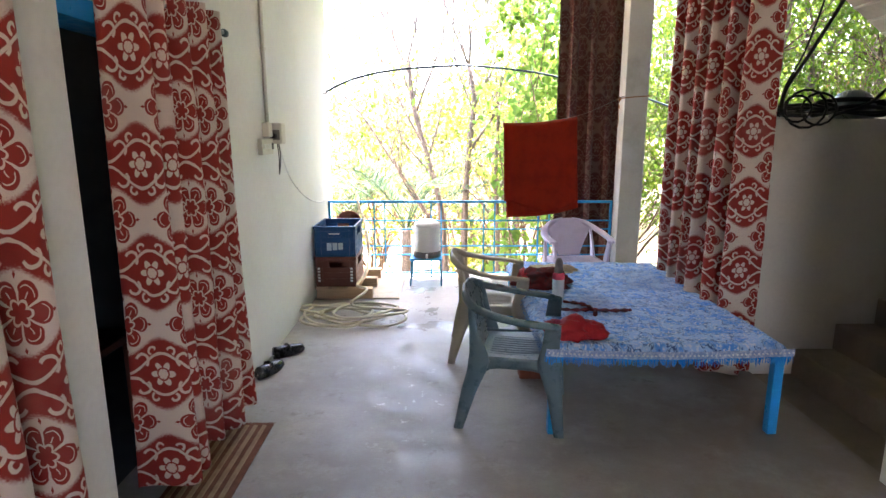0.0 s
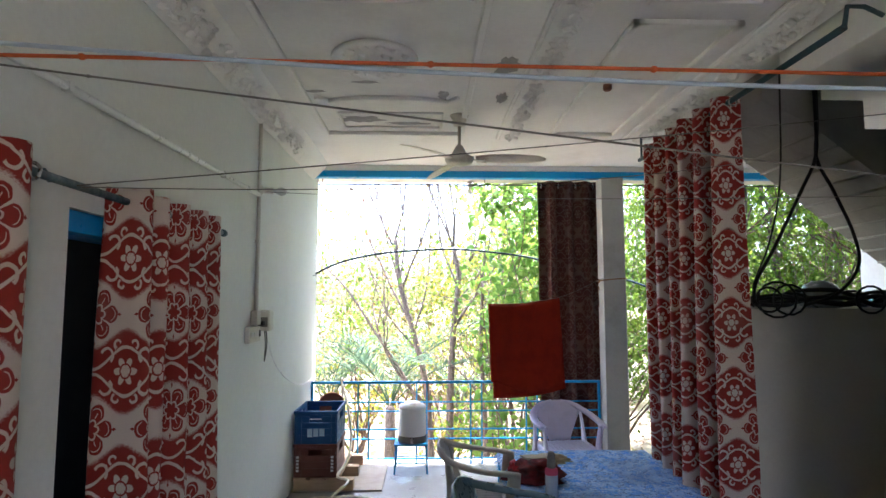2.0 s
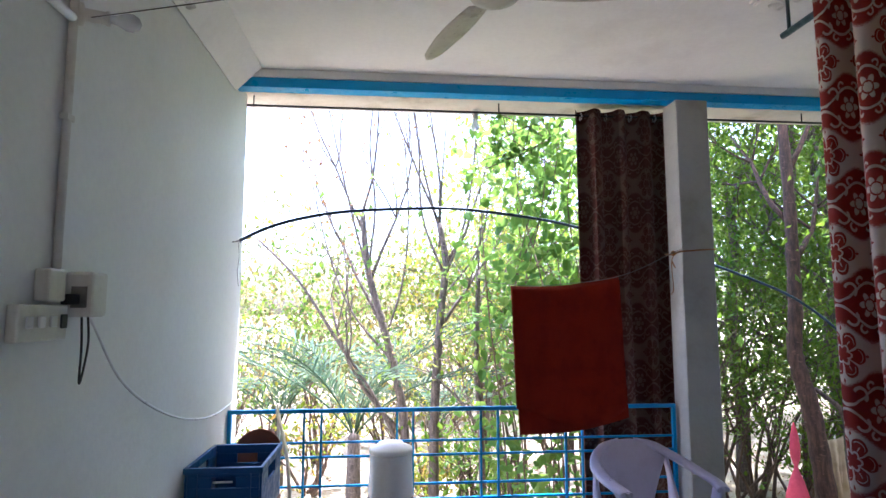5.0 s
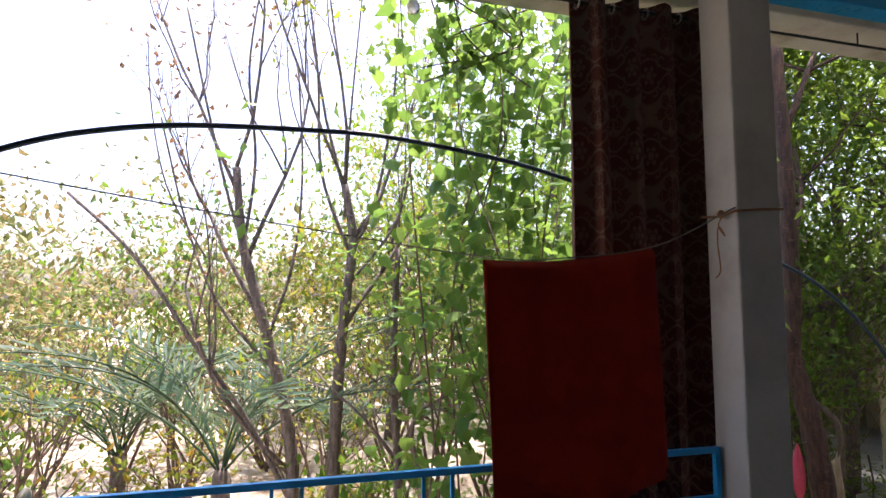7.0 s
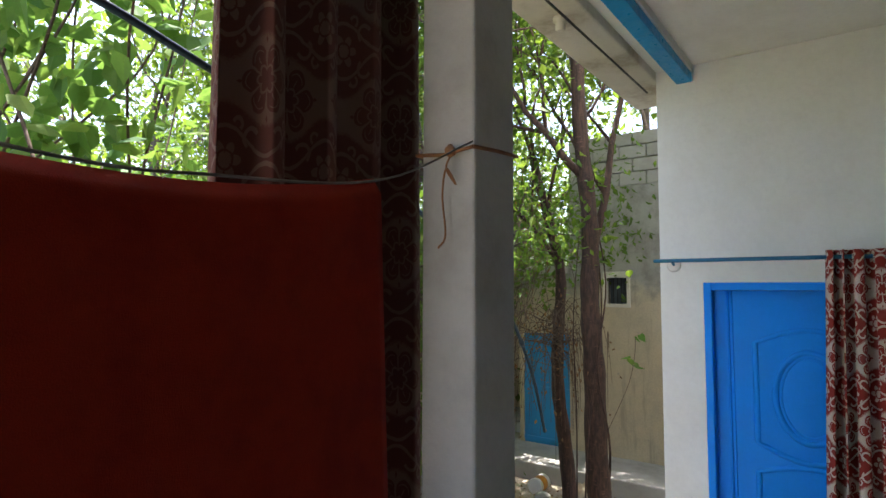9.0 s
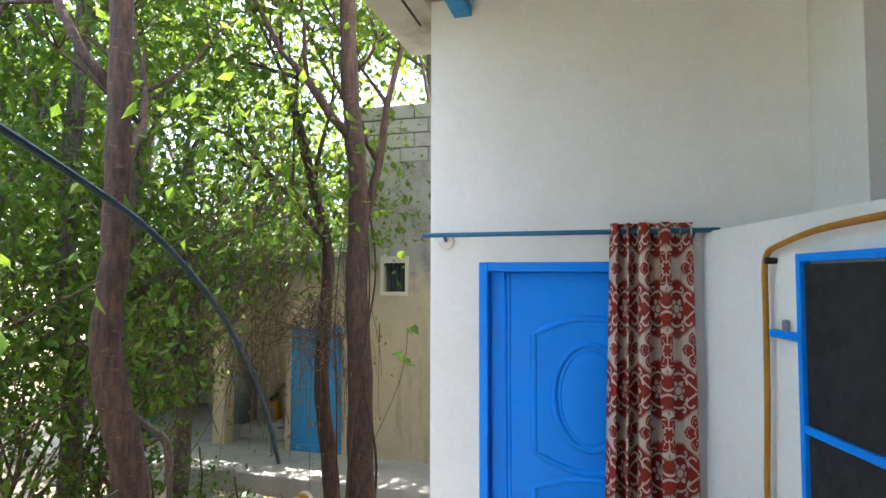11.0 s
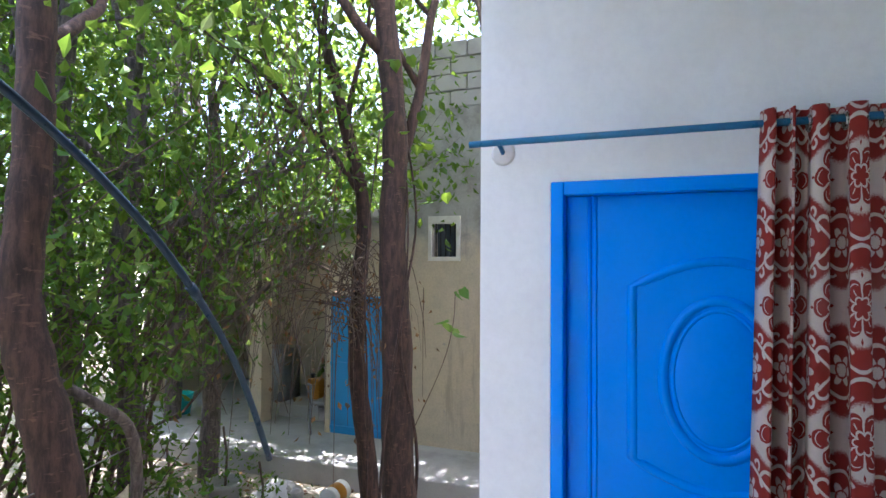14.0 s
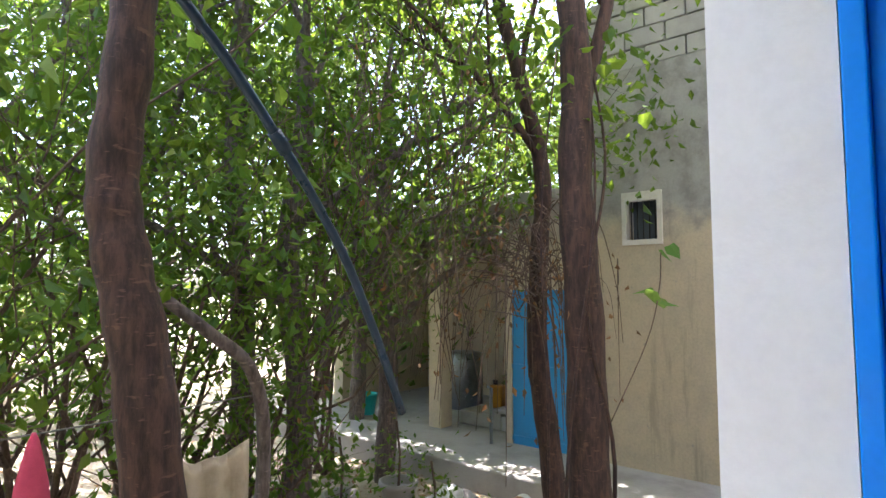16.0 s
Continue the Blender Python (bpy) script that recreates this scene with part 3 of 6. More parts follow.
# stairs: the lower flight rises to a landing, the upper one returns over the store room
stairs = None
for i in range(9):
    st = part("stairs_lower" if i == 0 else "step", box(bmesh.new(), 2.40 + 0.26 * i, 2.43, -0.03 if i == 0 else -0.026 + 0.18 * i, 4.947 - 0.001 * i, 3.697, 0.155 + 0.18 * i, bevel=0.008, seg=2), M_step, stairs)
    if i == 0:
        stairs = tagged(st, "bare grey cement steps rising beside the store room", "stairs", kind="structure")
bm = bmesh.new()
prof = [(2.10, 3.19), (2.10, 3.00), (2.38, 2.86), (3.62, 1.90), (4.10, 1.90), (4.10, 2.08)]
prof += [(4.10 - 0.27 * i, 2.08 + 0.185 * k) for i in range(1, 7) for k in (i - 1, i)] + [(2.40, 3.19)]
fr = [bm.verts.new((x, 3.45, z)) for x, z in prof]
bk = [bm.verts.new((x, 4.28, z)) for x, z in prof]
bm.faces.new(fr)
bm.faces.new(bk[::-1])
for i in range(len(prof)):
    j = (i + 1) % len(prof)
    bm.faces.new((fr[i], bk[i], bk[j], fr[j]))
upper = tagged(part("stairs_upper", bm, M_concrete), "raw concrete underside of the upper stair flight", "stairs", kind="structure")
for i in range(11):
    x = 2.46 + 0.11 * i
    z = 2.86 - (x - 2.38) * 0.774
    part("rib", tube(bmesh.new(), [(x, 3.452, z), (x, 4.278, z)], 0.012, 5), M_concrete, upper)

# the yard's buildings
for i, b_ in enumerate(((8.9, 4.0, YARD, 9.15, 7.93, 3.05), (8.9, 8.28, YARD, 9.15, 8.87, 3.05), (8.9, 7.93, YARD, 9.15, 8.28, 1.27), (8.9, 7.93, 1.70, 9.15, 8.28, 3.05), (8.9, 8.87, 0.80, 9.15, 9.74, 1.75), (8.9, 9.67, YARD, 9.15, 9.74, 0.80))):
    structure("wall_yard_%d" % (i + 1), [b_], M_tan, "tan plastered yard wall with a small vent", "wall")
structure("wall_porch", [(11.2, 8.8, YARD, 11.4, 14.0, 1.75), (9.15, 9.60, -0.95, 11.2, 9.74, 1.75), (8.92, 10.75, YARD, 9.14, 10.95, 1.75), (9.2, 13.0, YARD, 11.2, 13.2, 1.75)], M_tan, "tan plastered walls of the open porch", "wall")
structure("roof_porch", [(8.6, 8.9, 1.752, 11.6, 13.4, 1.86)], M_concrete, "thin concrete porch roof", "roof", 0.01)
structure("platform", [(7.95, 6.6, YARD - 0.1, 11.2, 13.6, -0.95)], M_concrete, "raised cement platform before the porch", "platform", 0.02)
bm = bmesh.new()
rnd = random.Random(3)
for row in range(4):
    for j in range(12):
        y0 = 4.0 + j * 0.405 + (0.2 if row % 2 else 0)
        d = rnd.uniform(-0.008, 0.008)
        box(bm, 8.9 + d, y0, 3.055 + row * 0.2, 9.12, min(y0 + 0.39, 8.85), 3.24 + row * 0.2, bevel=0.006, seg=1)
tagged(part("wall_blocks", bm, M_concrete), "raw grey concrete blocks on the yard wall", "wall", kind="structure")
structure("wall_far_white", [(18, 2, YARD, 18.3, 22, 3.4)], M_white, "sunlit white wall beyond the porch", "wall")

# ceiling plasterwork
def ornament(bm, x, y, z, s, rnd, slope=0.0):
    """A small cluster of leaf-like plaster scrolls on a flat or sloping band."""
    for k in range(4):
        a = rnd.uniform(0, 6.28)
        dx, dy = math.cos(a) * s * 0.8, math.sin(a) * s * 0.8
        bmesh.ops.create_icosphere(bm, subdivisions=1, radius=1, matrix=Matrix.LocRotScale((x + dx, y + dy, z + dx * slope), Euler((0, 0, a + 0.6)), (s * 0.7, s * 0.28, s * 0.42)))


rnd = random.Random(5)
bm = bmesh.new()
v = [[bm.verts.new(p) for p in ((-1.248, y, 3.04), (-1.235, y, 3.03), (-1.10, y, 3.17), (-1.07, y, 3.198), (-1.248, y, 3.198))] for y in (-2.2, 6.12)]
for i in range(5):
    bm.faces.new((v[0][i], v[0][(i + 1) % 5], v[1][(i + 1) % 5], v[1][i]))
for i in range(90):
    ornament(bm, -1.160, -1.0 + i * 0.068, 3.098, 0.050, rnd, 1.0)
tagged(part("cornice_west", bm, M_ceiling), "moulded plaster cornice with leaf ornament", "cornice", kind="structure")
for name, x0, x1 in (("ceiling_band_middle", 0.62, 0.82), ("ceiling_band_east", 1.76, 2.02)):
    bm = bmesh.new()
    box(bm, x0, -2.2, 3.165, x1, 5.0, 3.198, bevel=0.006, seg=1)
    box(bm, x0 - 0.02, -2.2, 3.18, x0 + 0.02, 5.0, 3.1985, bevel=0.004, seg=1)
    box(bm, x1 - 0.02, -2.2, 3.18, x1 + 0.02, 5.0, 3.1985, bevel=0.004, seg=1)
    for i in range(88):
        ornament(bm, (x0 + x1) / 2, -1.0 + i * 0.068, 3.162, 0.062 if "east" in name else 0.05, rnd)
    tagged(part(name, bm, M_ceiling), "raised plaster band with scroll ornament", "ceiling band", kind="structure")


def moulding(bm, pts, w=0.045, h=0.034, closed=True):
    n = len(pts)
    for i in range(n if closed else n - 1):
        (x0, y0), (x1, y1) = pts[i], pts[(i + 1) % n]
        d = Vector((x1 - x0, y1 - y0, 0))
        m = Matrix.Translation(((x0 + x1) / 2, (y0 + y1) / 2, 3.2 - h / 2)) @ Matrix.Rotation(math.atan2(d.y, d.x), 4, "Z") @ Matrix.Diagonal((d.length + w, w, h, 1))
        r = bmesh.ops.create_cube(bm, size=1, matrix=m)
        bmesh.ops.bevel(bm, geom=list({e for q in r["verts"] for e in q.link_edges}), offset=0.007, segments=1, affect="EDGES")


bm = bmesh.new()
moulding(bm, [(-0.88, -1.6), (0.28, -1.6), (0.28, 4.88), (-0.88, 4.88)])
arc = [(-0.3 + 0.46 * math.cos(a), 4.12 + 0.12 * math.sin(a)) for a in [math.pi + math.pi * k / 10 for k in range(11)]]
moulding(bm, [(-0.80, 4.0)] + arc[1:-1] + [(0.20, 4.0)], 0.04, 0.03, False)
moulding(bm, [(-0.80, 2.65)] + [(x, 6.65 - y) for x, y in arc[1:-1]] + [(0.20, 2.65)], 0.04, 0.03, False)
moulding(bm, [(-0.70, 4.35), (0.10, 4.35), (0.10, 4.72), (-0.70, 4.72)], 0.025, 0.018)
tagged(part("ceiling_moulding", bm, M_ceiling), "raised plaster panel moulding round the rosette", "moulding", kind="structure")
for name, ya, yb in (("ceiling_panel", 2.83, 4.87), ("ceiling_panel_south", 0.2, 2.6)):
    bm = bmesh.new()
    moulding(bm, [(1.07, ya), (1.62, ya), (1.62, yb), (1.07, yb)])
    tagged(part(name, bm, M_ceiling), "long rectangular plaster panel moulding", "moulding", kind="structure")
bm = lathe(bmesh.new(), [(0.26, 0.0), (0.255, -0.03), (0.22, -0.034), (0.205, -0.016), (0.185, -0.05), (0.13, -0.03), (0.115, -0.016), (0.10, -0.06), (0.07, -0.05), (0.055, -0.02), (0.0, -0.02)], 40, (-0.33, 3.34, 3.199))
for k in range(14):
    a = k * 2 * math.pi / 14
    bmesh.ops.create_icosphere(bm, subdivisions=1, radius=1, matrix=Matrix.LocRotScale((-0.33 + 0.215 * math.cos(a), 3.34 + 0.215 * math.sin(a), 3.168), Euler((0, 0, a)), (0.04, 0.036, 0.024)))
    bmesh.ops.create_icosphere(bm, subdivisions=1, radius=1, matrix=Matrix.LocRotScale((-0.33 + 0.15 * math.cos(a + 0.2), 3.34 + 0.15 * math.sin(a + 0.2), 3.158), Euler((0, 0, a)), (0.035, 0.018, 0.02)))
tagged(part("ceiling_rosette", bm, M_ceiling), "round plaster ceiling rosette with petals", "rosette", kind="structure")
bm = bmesh.new()
rnd = random.Random(11)
for cx, cy, sx, sy in ((-0.55, 4.52, 0.22, 0.09), (-0.18, 4.62, 0.2, 0.05), (-0.42, 3.72, 0.12, 0.03), (0.48, 3.45, 0.09, 0.16), (0.52, 4.0, 0.05, 0.12), (0.1, 3.95, 0.04, 0.12), (-0.8, 3.9, 0.09, 0.03)):
    ring = [bm.verts.new((cx + sx * rnd.uniform(0.55, 1.1) * math.cos(a), cy + sy * rnd.uniform(0.55, 1.1) * math.sin(a), 3.1965)) for a in [k * 2 * math.pi / 22 for k in range(22)]]
    bm.faces.new(ring)
tagged(part("ceiling_patches", bm, M_peel), "grey patches of peeled ceiling paint", "peeled patch", kind="structure")

# door frame, ledges and cable run in the west wall
structure("door_frame_west", [(-1.45, 1.98, 1.99, -1.27, 3.05, 2.069), (-1.45, 1.982, 0.0, -1.30, 2.03, 1.99), (-1.45, 3.0, 0.0, -1.30, 3.048, 1.99)], M_bluepaint, "blue painted door frame of the dark room", "door frame", 0.004)

# ---- things on the verandah ----
def cylinder_part(name, a, b, r, mat, parent, n=10, label=""):
    return part(name, tube(bmesh.new(), [a, b], r, n), mat, parent, label)


def curtain(name, x, y, z_top, z_bot, length, axis, folds, mat, label, amp=0.045, seed=0, rings=True, phase=0.0, flare=0.0, tail=0.0, crisp=0.65, bunch=1.0):
    """A pleated curtain on eyelets, hung along axis 'x' or 'y' from x, y."""
    ob = thing(name, x, y, z_bot, label, "curtain", "damask curtains")
    r = random.Random(seed)
    ph = [r.uniform(-0.5, 0.5) for _ in range(folds + 2)]
    deep = [r.uniform(0.72, 1.28) for _ in range(folds + 2)]

    def at(u, v):
        s = u * length * (1 + flare * (1 - v)) - flare * (1 - v) * length * 0.3
        k = ph[int(u * folds)] * (1.2 - v) * 0.5
        w = math.sin(2 * math.pi * folds * u ** bunch + phase + k)
        f = u * folds
        d = deep[int(f)] + (deep[int(f) + 1] - deep[int(f)]) * (f - int(f))
        a = d * amp * (0.8 + 0.4 * (1 - v)) * math.copysign(abs(w) ** crisp, w) + 0.012 * math.sin(9 * u + 5 * v) * (1 - v)
        s += 0.018 * math.sin(4 * math.pi * folds * u + 1.0) * (1 - 0.4 * v)
        zz = v * (z_top - z_bot) + tail * (1 - v) * math.sin(2 * math.pi * u * folds * 0.5 + 1.3) * 0.5
        return (a, s, zz) if axis == "y" else (s, a, zz)

    n = folds * 24
    run = [0.0]
    for i in range(n):
        run.append(run[-1] + (Vector(at((i + 1) / n, 0.5)) - Vector(at(i / n, 0.5))).length)
    bm = sheet(bmesh.new(), at, n, 36, lambda u, v: (run[round(u * n)], v * (z_top - z_bot) + 0.13 * seed))
    cl = part("cloth", bm, mat, ob)
    so = cl.modifiers.new("thickness", "SOLIDIFY")
    so.thickness = 0.003
    if rings:
        for i in range(folds * 2):
            u = (i + 0.5 - phase / math.pi) / (folds * 2)
            s = u * length
            p = (0.0, s, z_top - z_bot - 0.055) if axis == "y" else (s, 0.0, z_top - z_bot - 0.055)
            bm = bmesh.new()
            pts = [Vector((0.026 * math.cos(a), 0, 0.026 * math.sin(a))) for a in [k * math.pi / 6 for k in range(13)]]
            tube(bm, [Vector(p) + (q if axis == "y" else Vector((0, q.x, q.z))) for q in pts], 0.006, 5, False)
            part("eyelet", bm, M_chrome, ob, "dull metal eyelet ring")
    return ob


# curtain rods
rod = thing("curtain_rod", -1.17, -0.7, 2.125, "dark greenish metal curtain rod along the wall", "curtain rod")
cylinder_part("rod", (0, 0, 0), (0, 3.92, 0), 0.014, M_rod, rod)
part("finial", tube(bmesh.new(), [(0, 3.92, 0), (0, 3.94, 0), (0, 3.965, 0), (0, 3.99, 0)], [0.014, 0.021, 0.021, 0.008], 10), M_rod, rod)
for y in (0.4, 2.45, 3.86):
    part("bracket", tube(bmesh.new(), [(-0.085, y, 0.02), (-0.02, y, 0.02), (0, y, -0.012)], 0.009, 6), M_rod, rod)
curtain("curtain", -1.17, 2.17, 2.18, 0.10, 0.92, "y", 5, M_damask, "red and cream damask curtain drawn half across the doorway", 0.095, 1, tail=0.05, phase=-0.9, crisp=1.0)
curtain("curtain", -1.17, 0.50, 2.18, 0.08, 1.19, "y", 5, M_damask, "red and cream damask curtain hanging by the wall", 0.10, 2, tail=0.04, phase=-0.9, crisp=1.0)
rod = thing("curtain_rod", 1.87, 2.43, 2.975, "greenish metal pipe rod under the ceiling band", "curtain rod")
cylinder_part("rod", (0, 0, 0), (0, 2.5, 0), 0.017, M_rod, rod)
part("bracket", tube(bmesh.new(), [(0, 2.45, 0), (0, 2.45, 0.2)], 0.01, 6), M_rod, rod)
part("bracket", tube(bmesh.new(), [(0, 0.0, 0), (0.02, 0.0, 0.1), (0.1, 0, 0.1), (0.185, 0, 0.06)], 0.012, 6), M_rod, rod)
curtain("curtain", 1.87, 3.40, 3.02, 0.04, 1.31, "y", 6, M_damask, "tall red damask curtain gathered beside the bed", 0.115, 3, phase=2.2, flare=-0.12, tail=0.1, crisp=1.0)
curtain("curtain", 1.25, 6.47, 3.10, 0.02, 0.80, "x", 4, M_damask_backlit, "tall damask curtain tied beside the pillar, coloured dark as backlit", 0.055, 4)
wire = thing("curtain_wire", -1.25, 6.47, 3.055, "dark thin curtain wire under the slab", "wire")
cylinder_part("wire", (0, 0, 0), (6.2, 0, 0), 0.008, M_black, wire, 6)
for xx in (0.05, 1.9, 4.4):
    part("hook", tube(bmesh.new(), [(xx, 0, 0), (xx, 0, 0.08)], 0.005, 5), M_black, wire)

# railing
rail = thing("railing", 0, 6.26, 0, "blue painted iron railing with crossed bars", "railing")
part("top_rail", new_bm((-1.247, -0.014, 0.845, 1.868, 0.014, 0.872), bevel=0.003), M_bluepaint, rail)
for z in (0.65, 0.555, 0.365, 0.265, 0.06):
    part("bar", new_bm((-1.247, -0.007, z - 0.007, 1.868, 0.007, z + 0.007)), M_bluepaint, rail)
for i, x in enumerate((-1.235, -0.745, -0.63, -0.12, -0.01, 0.46, 0.58, 1.06, 1.18, 1.855)):
    w = 0.012 if i in (0, 9) else 0.007
    part("post" if i in (0, 9) else "upright", new_bm((x - w, -w - 0.001, 0.0, x + w, w + 0.001, 0.846)), M_bluepaint, rail)

# electric fittings on the west wall
con = thing("conduit", -1.236, 4.15, 1.66, "off-white plastic cable conduit up the wall", "conduit")
part("pipe", tube(bmesh.new(), [(0, 0, 0), (0, 0, 1.4)], 0.014, 8), M_switch, con)
part("clip", new_bm((-0.013, -0.02, 0.5, 0.014, 0.02, 0.52)), M_switch, con)
part("clip", new_bm((-0.013, -0.02, 1.1, 0.014, 0.02, 1.12)), M_switch, con)
con = thing("conduit", -1.230, -2.0, 2.40, "off-white plastic conduit along the wall", "conduit")
part("pipe", tube(bmesh.new(), [(0, 0, 0), (0, 6.13, 0.105)], 0.016, 8), M_white_plastic, con)
for y in (0.9, 2.4, 3.9, 5.4):
    part("clip", new_bm((-0.016, y - 0.012, 0.017 * y - 0.018, 0.018, y + 0.012, 0.017 * y + 0.020), bevel=0.003), M_white_plastic, con)
lampholder = thing("wall_bulb_holder", -1.25, 4.19, 2.55, "small bulb in a grey holder on the wall", "lamp")
part("holder", lathe(bmesh.new(), [(0.04, 0), (0.04, 0.02), (0.022, 0.025), (0.022, 0.085), (0.026, 0.09), (0.026, 0.1)], 16), M_switch, lampholder).matrix_basis = pose(0, 0.0, 0, 0, 90, 20)
part("bulb", lathe(bmesh.new(), [(0.013, 0.1), (0.016, 0.12), (0.03, 0.15), (0.031, 0.17), (0.02, 0.19), (0.004, 0.197)], 16), M_bulb, lampholder).matrix_basis = pose(0, 0, 0, 0, 90, 20)
box_ = thing("switch_box", -1.248, 4.10, 1.47, "beige switch box with socket on the wall", "switch box")
part("box", new_bm((0, -0.045, 0.1, 0.05, 0.045, 0.2), bevel=0.008), M_switch, box_)
part("board", new_bm((0, -0.16, -0.02, 0.035, 0.09, 0.09), bevel=0.006), M_switch, box_)
for k in range(3):
    part("switch", new_bm((0.036, -0.13 + 0.06 * k, 0.02, 0.044, -0.1 + 0.06 * k, 0.055), bevel=0.003), M_white_plastic, box_)
part("socket", new_bm((0.036, 0.045, 0.015, 0.042, 0.08, 0.06), bevel=0.003), M_black, box_)
ad = thing("power_adapter", -1.2, 4.27, 1.52, "beige power adapter hanging from the switch box", "adapter")
part("body", new_bm((-0.045, -0.055, 0, 0.045, 0.055, 0.15), bevel=0.012), M_switch, ad)
part("label", new_bm((-0.02, -0.0565, 0.03, 0.03, -0.0552, 0.1)), M_thin_wire, ad)
part("plug", new_bm((-0.03, -0.1, 0.04, 0.01, -0.055, 0.075), bevel=0.005), M_black, ad)
part("cord", tube(bmesh.new(), curve([(0, -0.02, 0), (0.01, -0.03, -0.1), (0.0, -0.01, -0.22), (0.01, 0.01, -0.1), (0, 0.02, 0)]), 0.004, 5), M_black, ad)
wire = thing("wall_wire", -1.24, 4.32, 1.52, "pale wire from the adapter to the railing", "wire")
part("wire", tube(bmesh.new(), curve([(0.03, 0, 0), (0.012, 0.35, -0.28), (0.01, 0.9, -0.5), (0.01, 1.5, -0.61), (0.01, 2.05, -0.60), (0.005, 2.08, -0.65)]), 0.006, 6), M_white_plastic, wire)
nail = thing("nail_with_string", -1.25, 6.22, 2.0, "iron nail in the wall with a thin string", "nail")
part("nail", tube(bmesh.new(), [(0, 0, 0), (0.05, 0, 0.01)], 0.004, 5), M_black, nail)
part("string", tube(bmesh.new(), curve([(0.04, 0, 0.01), (0.045, 0.01, -0.1), (0.04, 0.0, -0.2), (0.045, 0.02, -0.3)]), 0.002, 4), M_thin_wire, nail)

# crates, pallet and board in the corner
brd = thing("board_on_floor", -0.82, 5.9, 0.0, "weathered pale board lying on the floor", "board")
part("board", new_bm((-0.42, -0.5, 0.002, 0.4, 0.5, 0.018), bevel=0.003), M_ply, brd)
pal = thing("wooden_pallet", -0.98, 5.85, 0.018, "rough pale wooden pallet with three runners", "pallet")
for y in (-0.42, 0.0, 0.38):
    part("runner", new_bm((-0.24, y - 0.05, 0, 0.30, y + 0.05, 0.095), bevel=0.004), M_wood, pal)
for x in (-0.19, -0.03, 0.12):
    part("slat", new_bm((x - 0.06, -0.47, 0.095, x + 0.06, 0.43, 0.113), bevel=0.003), M_wood, pal)


def crate(x, y, z, mat, label):
    ob = thing("crate", x, y, z, label, "crate", "stacked crates")
    L, D, Hh, t = 0.19, 0.26, 0.295, 0.012
    for nm, sgn in (("side", -1), ("side", 1)):
        bm = new_bm((sgn * L - t / 2, -D, 0, sgn * L + t / 2, D, 0.18), (sgn * L - t / 2, -D, 0.25, sgn * L + t / 2, D, Hh), (sgn * L - t / 2, -D, 0.18, sgn * L + t / 2, -0.1, 0.25), (sgn * L - t / 2, 0.1, 0.18, sgn * L + t / 2, D, 0.25), bevel=0.003)
        part(nm, bm, mat, ob)
    for sgn in (-1, 1):
        y0, y1 = sorted((sgn * D, sgn * (D - t)))
        bm = new_bm((-L + 0.007, y0, 0, L - 0.007, y1, 0.19), (-L + 0.007, y0, 0.245, L - 0.007, y1, Hh), (-L + 0.007, y0, 0.19, -0.06, y1, 0.245), (0.06, y0, 0.19, L - 0.007, y1, 0.245), bevel=0.003)
        part("end", bm, mat, ob)
    part("base", new_bm((-L, -D, -0.002, L, D, 0.012)), mat, ob)
    part("rim", new_bm((-L - 0.012, -D - 0.012, Hh - 0.03, -L + 0.002, D + 0.012, Hh), (L - 0.002, -D - 0.012, Hh - 0.03, L + 0.012, D + 0.012, Hh), (-L, -D - 0.012, Hh - 0.03, L, -D + 0.002, Hh), (-L, D - 0.002, Hh - 0.03, L, D + 0.012, Hh), bevel=0.003), mat, ob)
    for s in (-0.135, 0.135):
        part("rib", new_bm((s - 0.006, -D - 0.008, 0.01, s + 0.006, -D, Hh - 0.03)), mat, ob)
    for zz in (0.07, 0.13):
        part("rib", new_bm((-L, -D - 0.006, zz, L, -D, zz + 0.008)), mat, ob)
    return ob


c1 = crate(-1.03, 5.66, 0.133, M_crate_brown, "brown plastic bottle crate on the pallet")
for s in (-0.16, 0.155):
    for k in range(5):
        part("mark", new_bm((s - 0.012, -0.2695, 0.05 + 0.03 * k, s + 0.012, -0.2665, 0.068 + 0.03 * k)), M_paint_white, c1, "worn white stencil mark")
c2 = crate(-1.03, 5.66, 0.43, M_crate_blue, "dark blue plastic crate stacked on another")
part("mark", new_bm((-0.05, -0.2695, 0.218, 0.05, -0.2665, 0.228)), M_paint_white, c2, "white stencil mark")
for k in range(3):
    part("mark", new_bm((-0.075 + 0.055 * k, -0.2695, 0.062 + 0.004 * k, -0.030 + 0.055 * k, -0.2665, 0.135)), M_seat_blue, c2, "pale worn sticker")
for i in range(5):
    bt = thing("bottle", -1.13 + 0.05 * i, 5.47 + 0.02 * (i % 2), 0.443, "empty clear plastic bottle in the crate", "bottle", "bottles in the crate")
    part("body", lathe(bmesh.new(), [(0.02, 0), (0.022, 0.01), (0.02, 0.1), (0.008, 0.13), (0.008, 0.15)], 10), M_clear, bt)
lid = thing("clay_basin", -1.03, 6.06, 0.131, "brown clay basin propped behind the crates", "basin")
part("basin", lathe(bmesh.new(), [(0.03, 0.0), (0.09, 0.015), (0.14, 0.05), (0.15, 0.07), (0.14, 0.075), (0.09, 0.035), (0.01, 0.02)], 28), M_clay, lid).matrix_basis = pose(0, 0.06, 0.51, 90, 0, 25)
part("stack", lathe(bmesh.new(), [(0.08, 0), (0.085, 0.15), (0.075, 0.3), (0.07, 0.40)], 16), M_clay, lid)
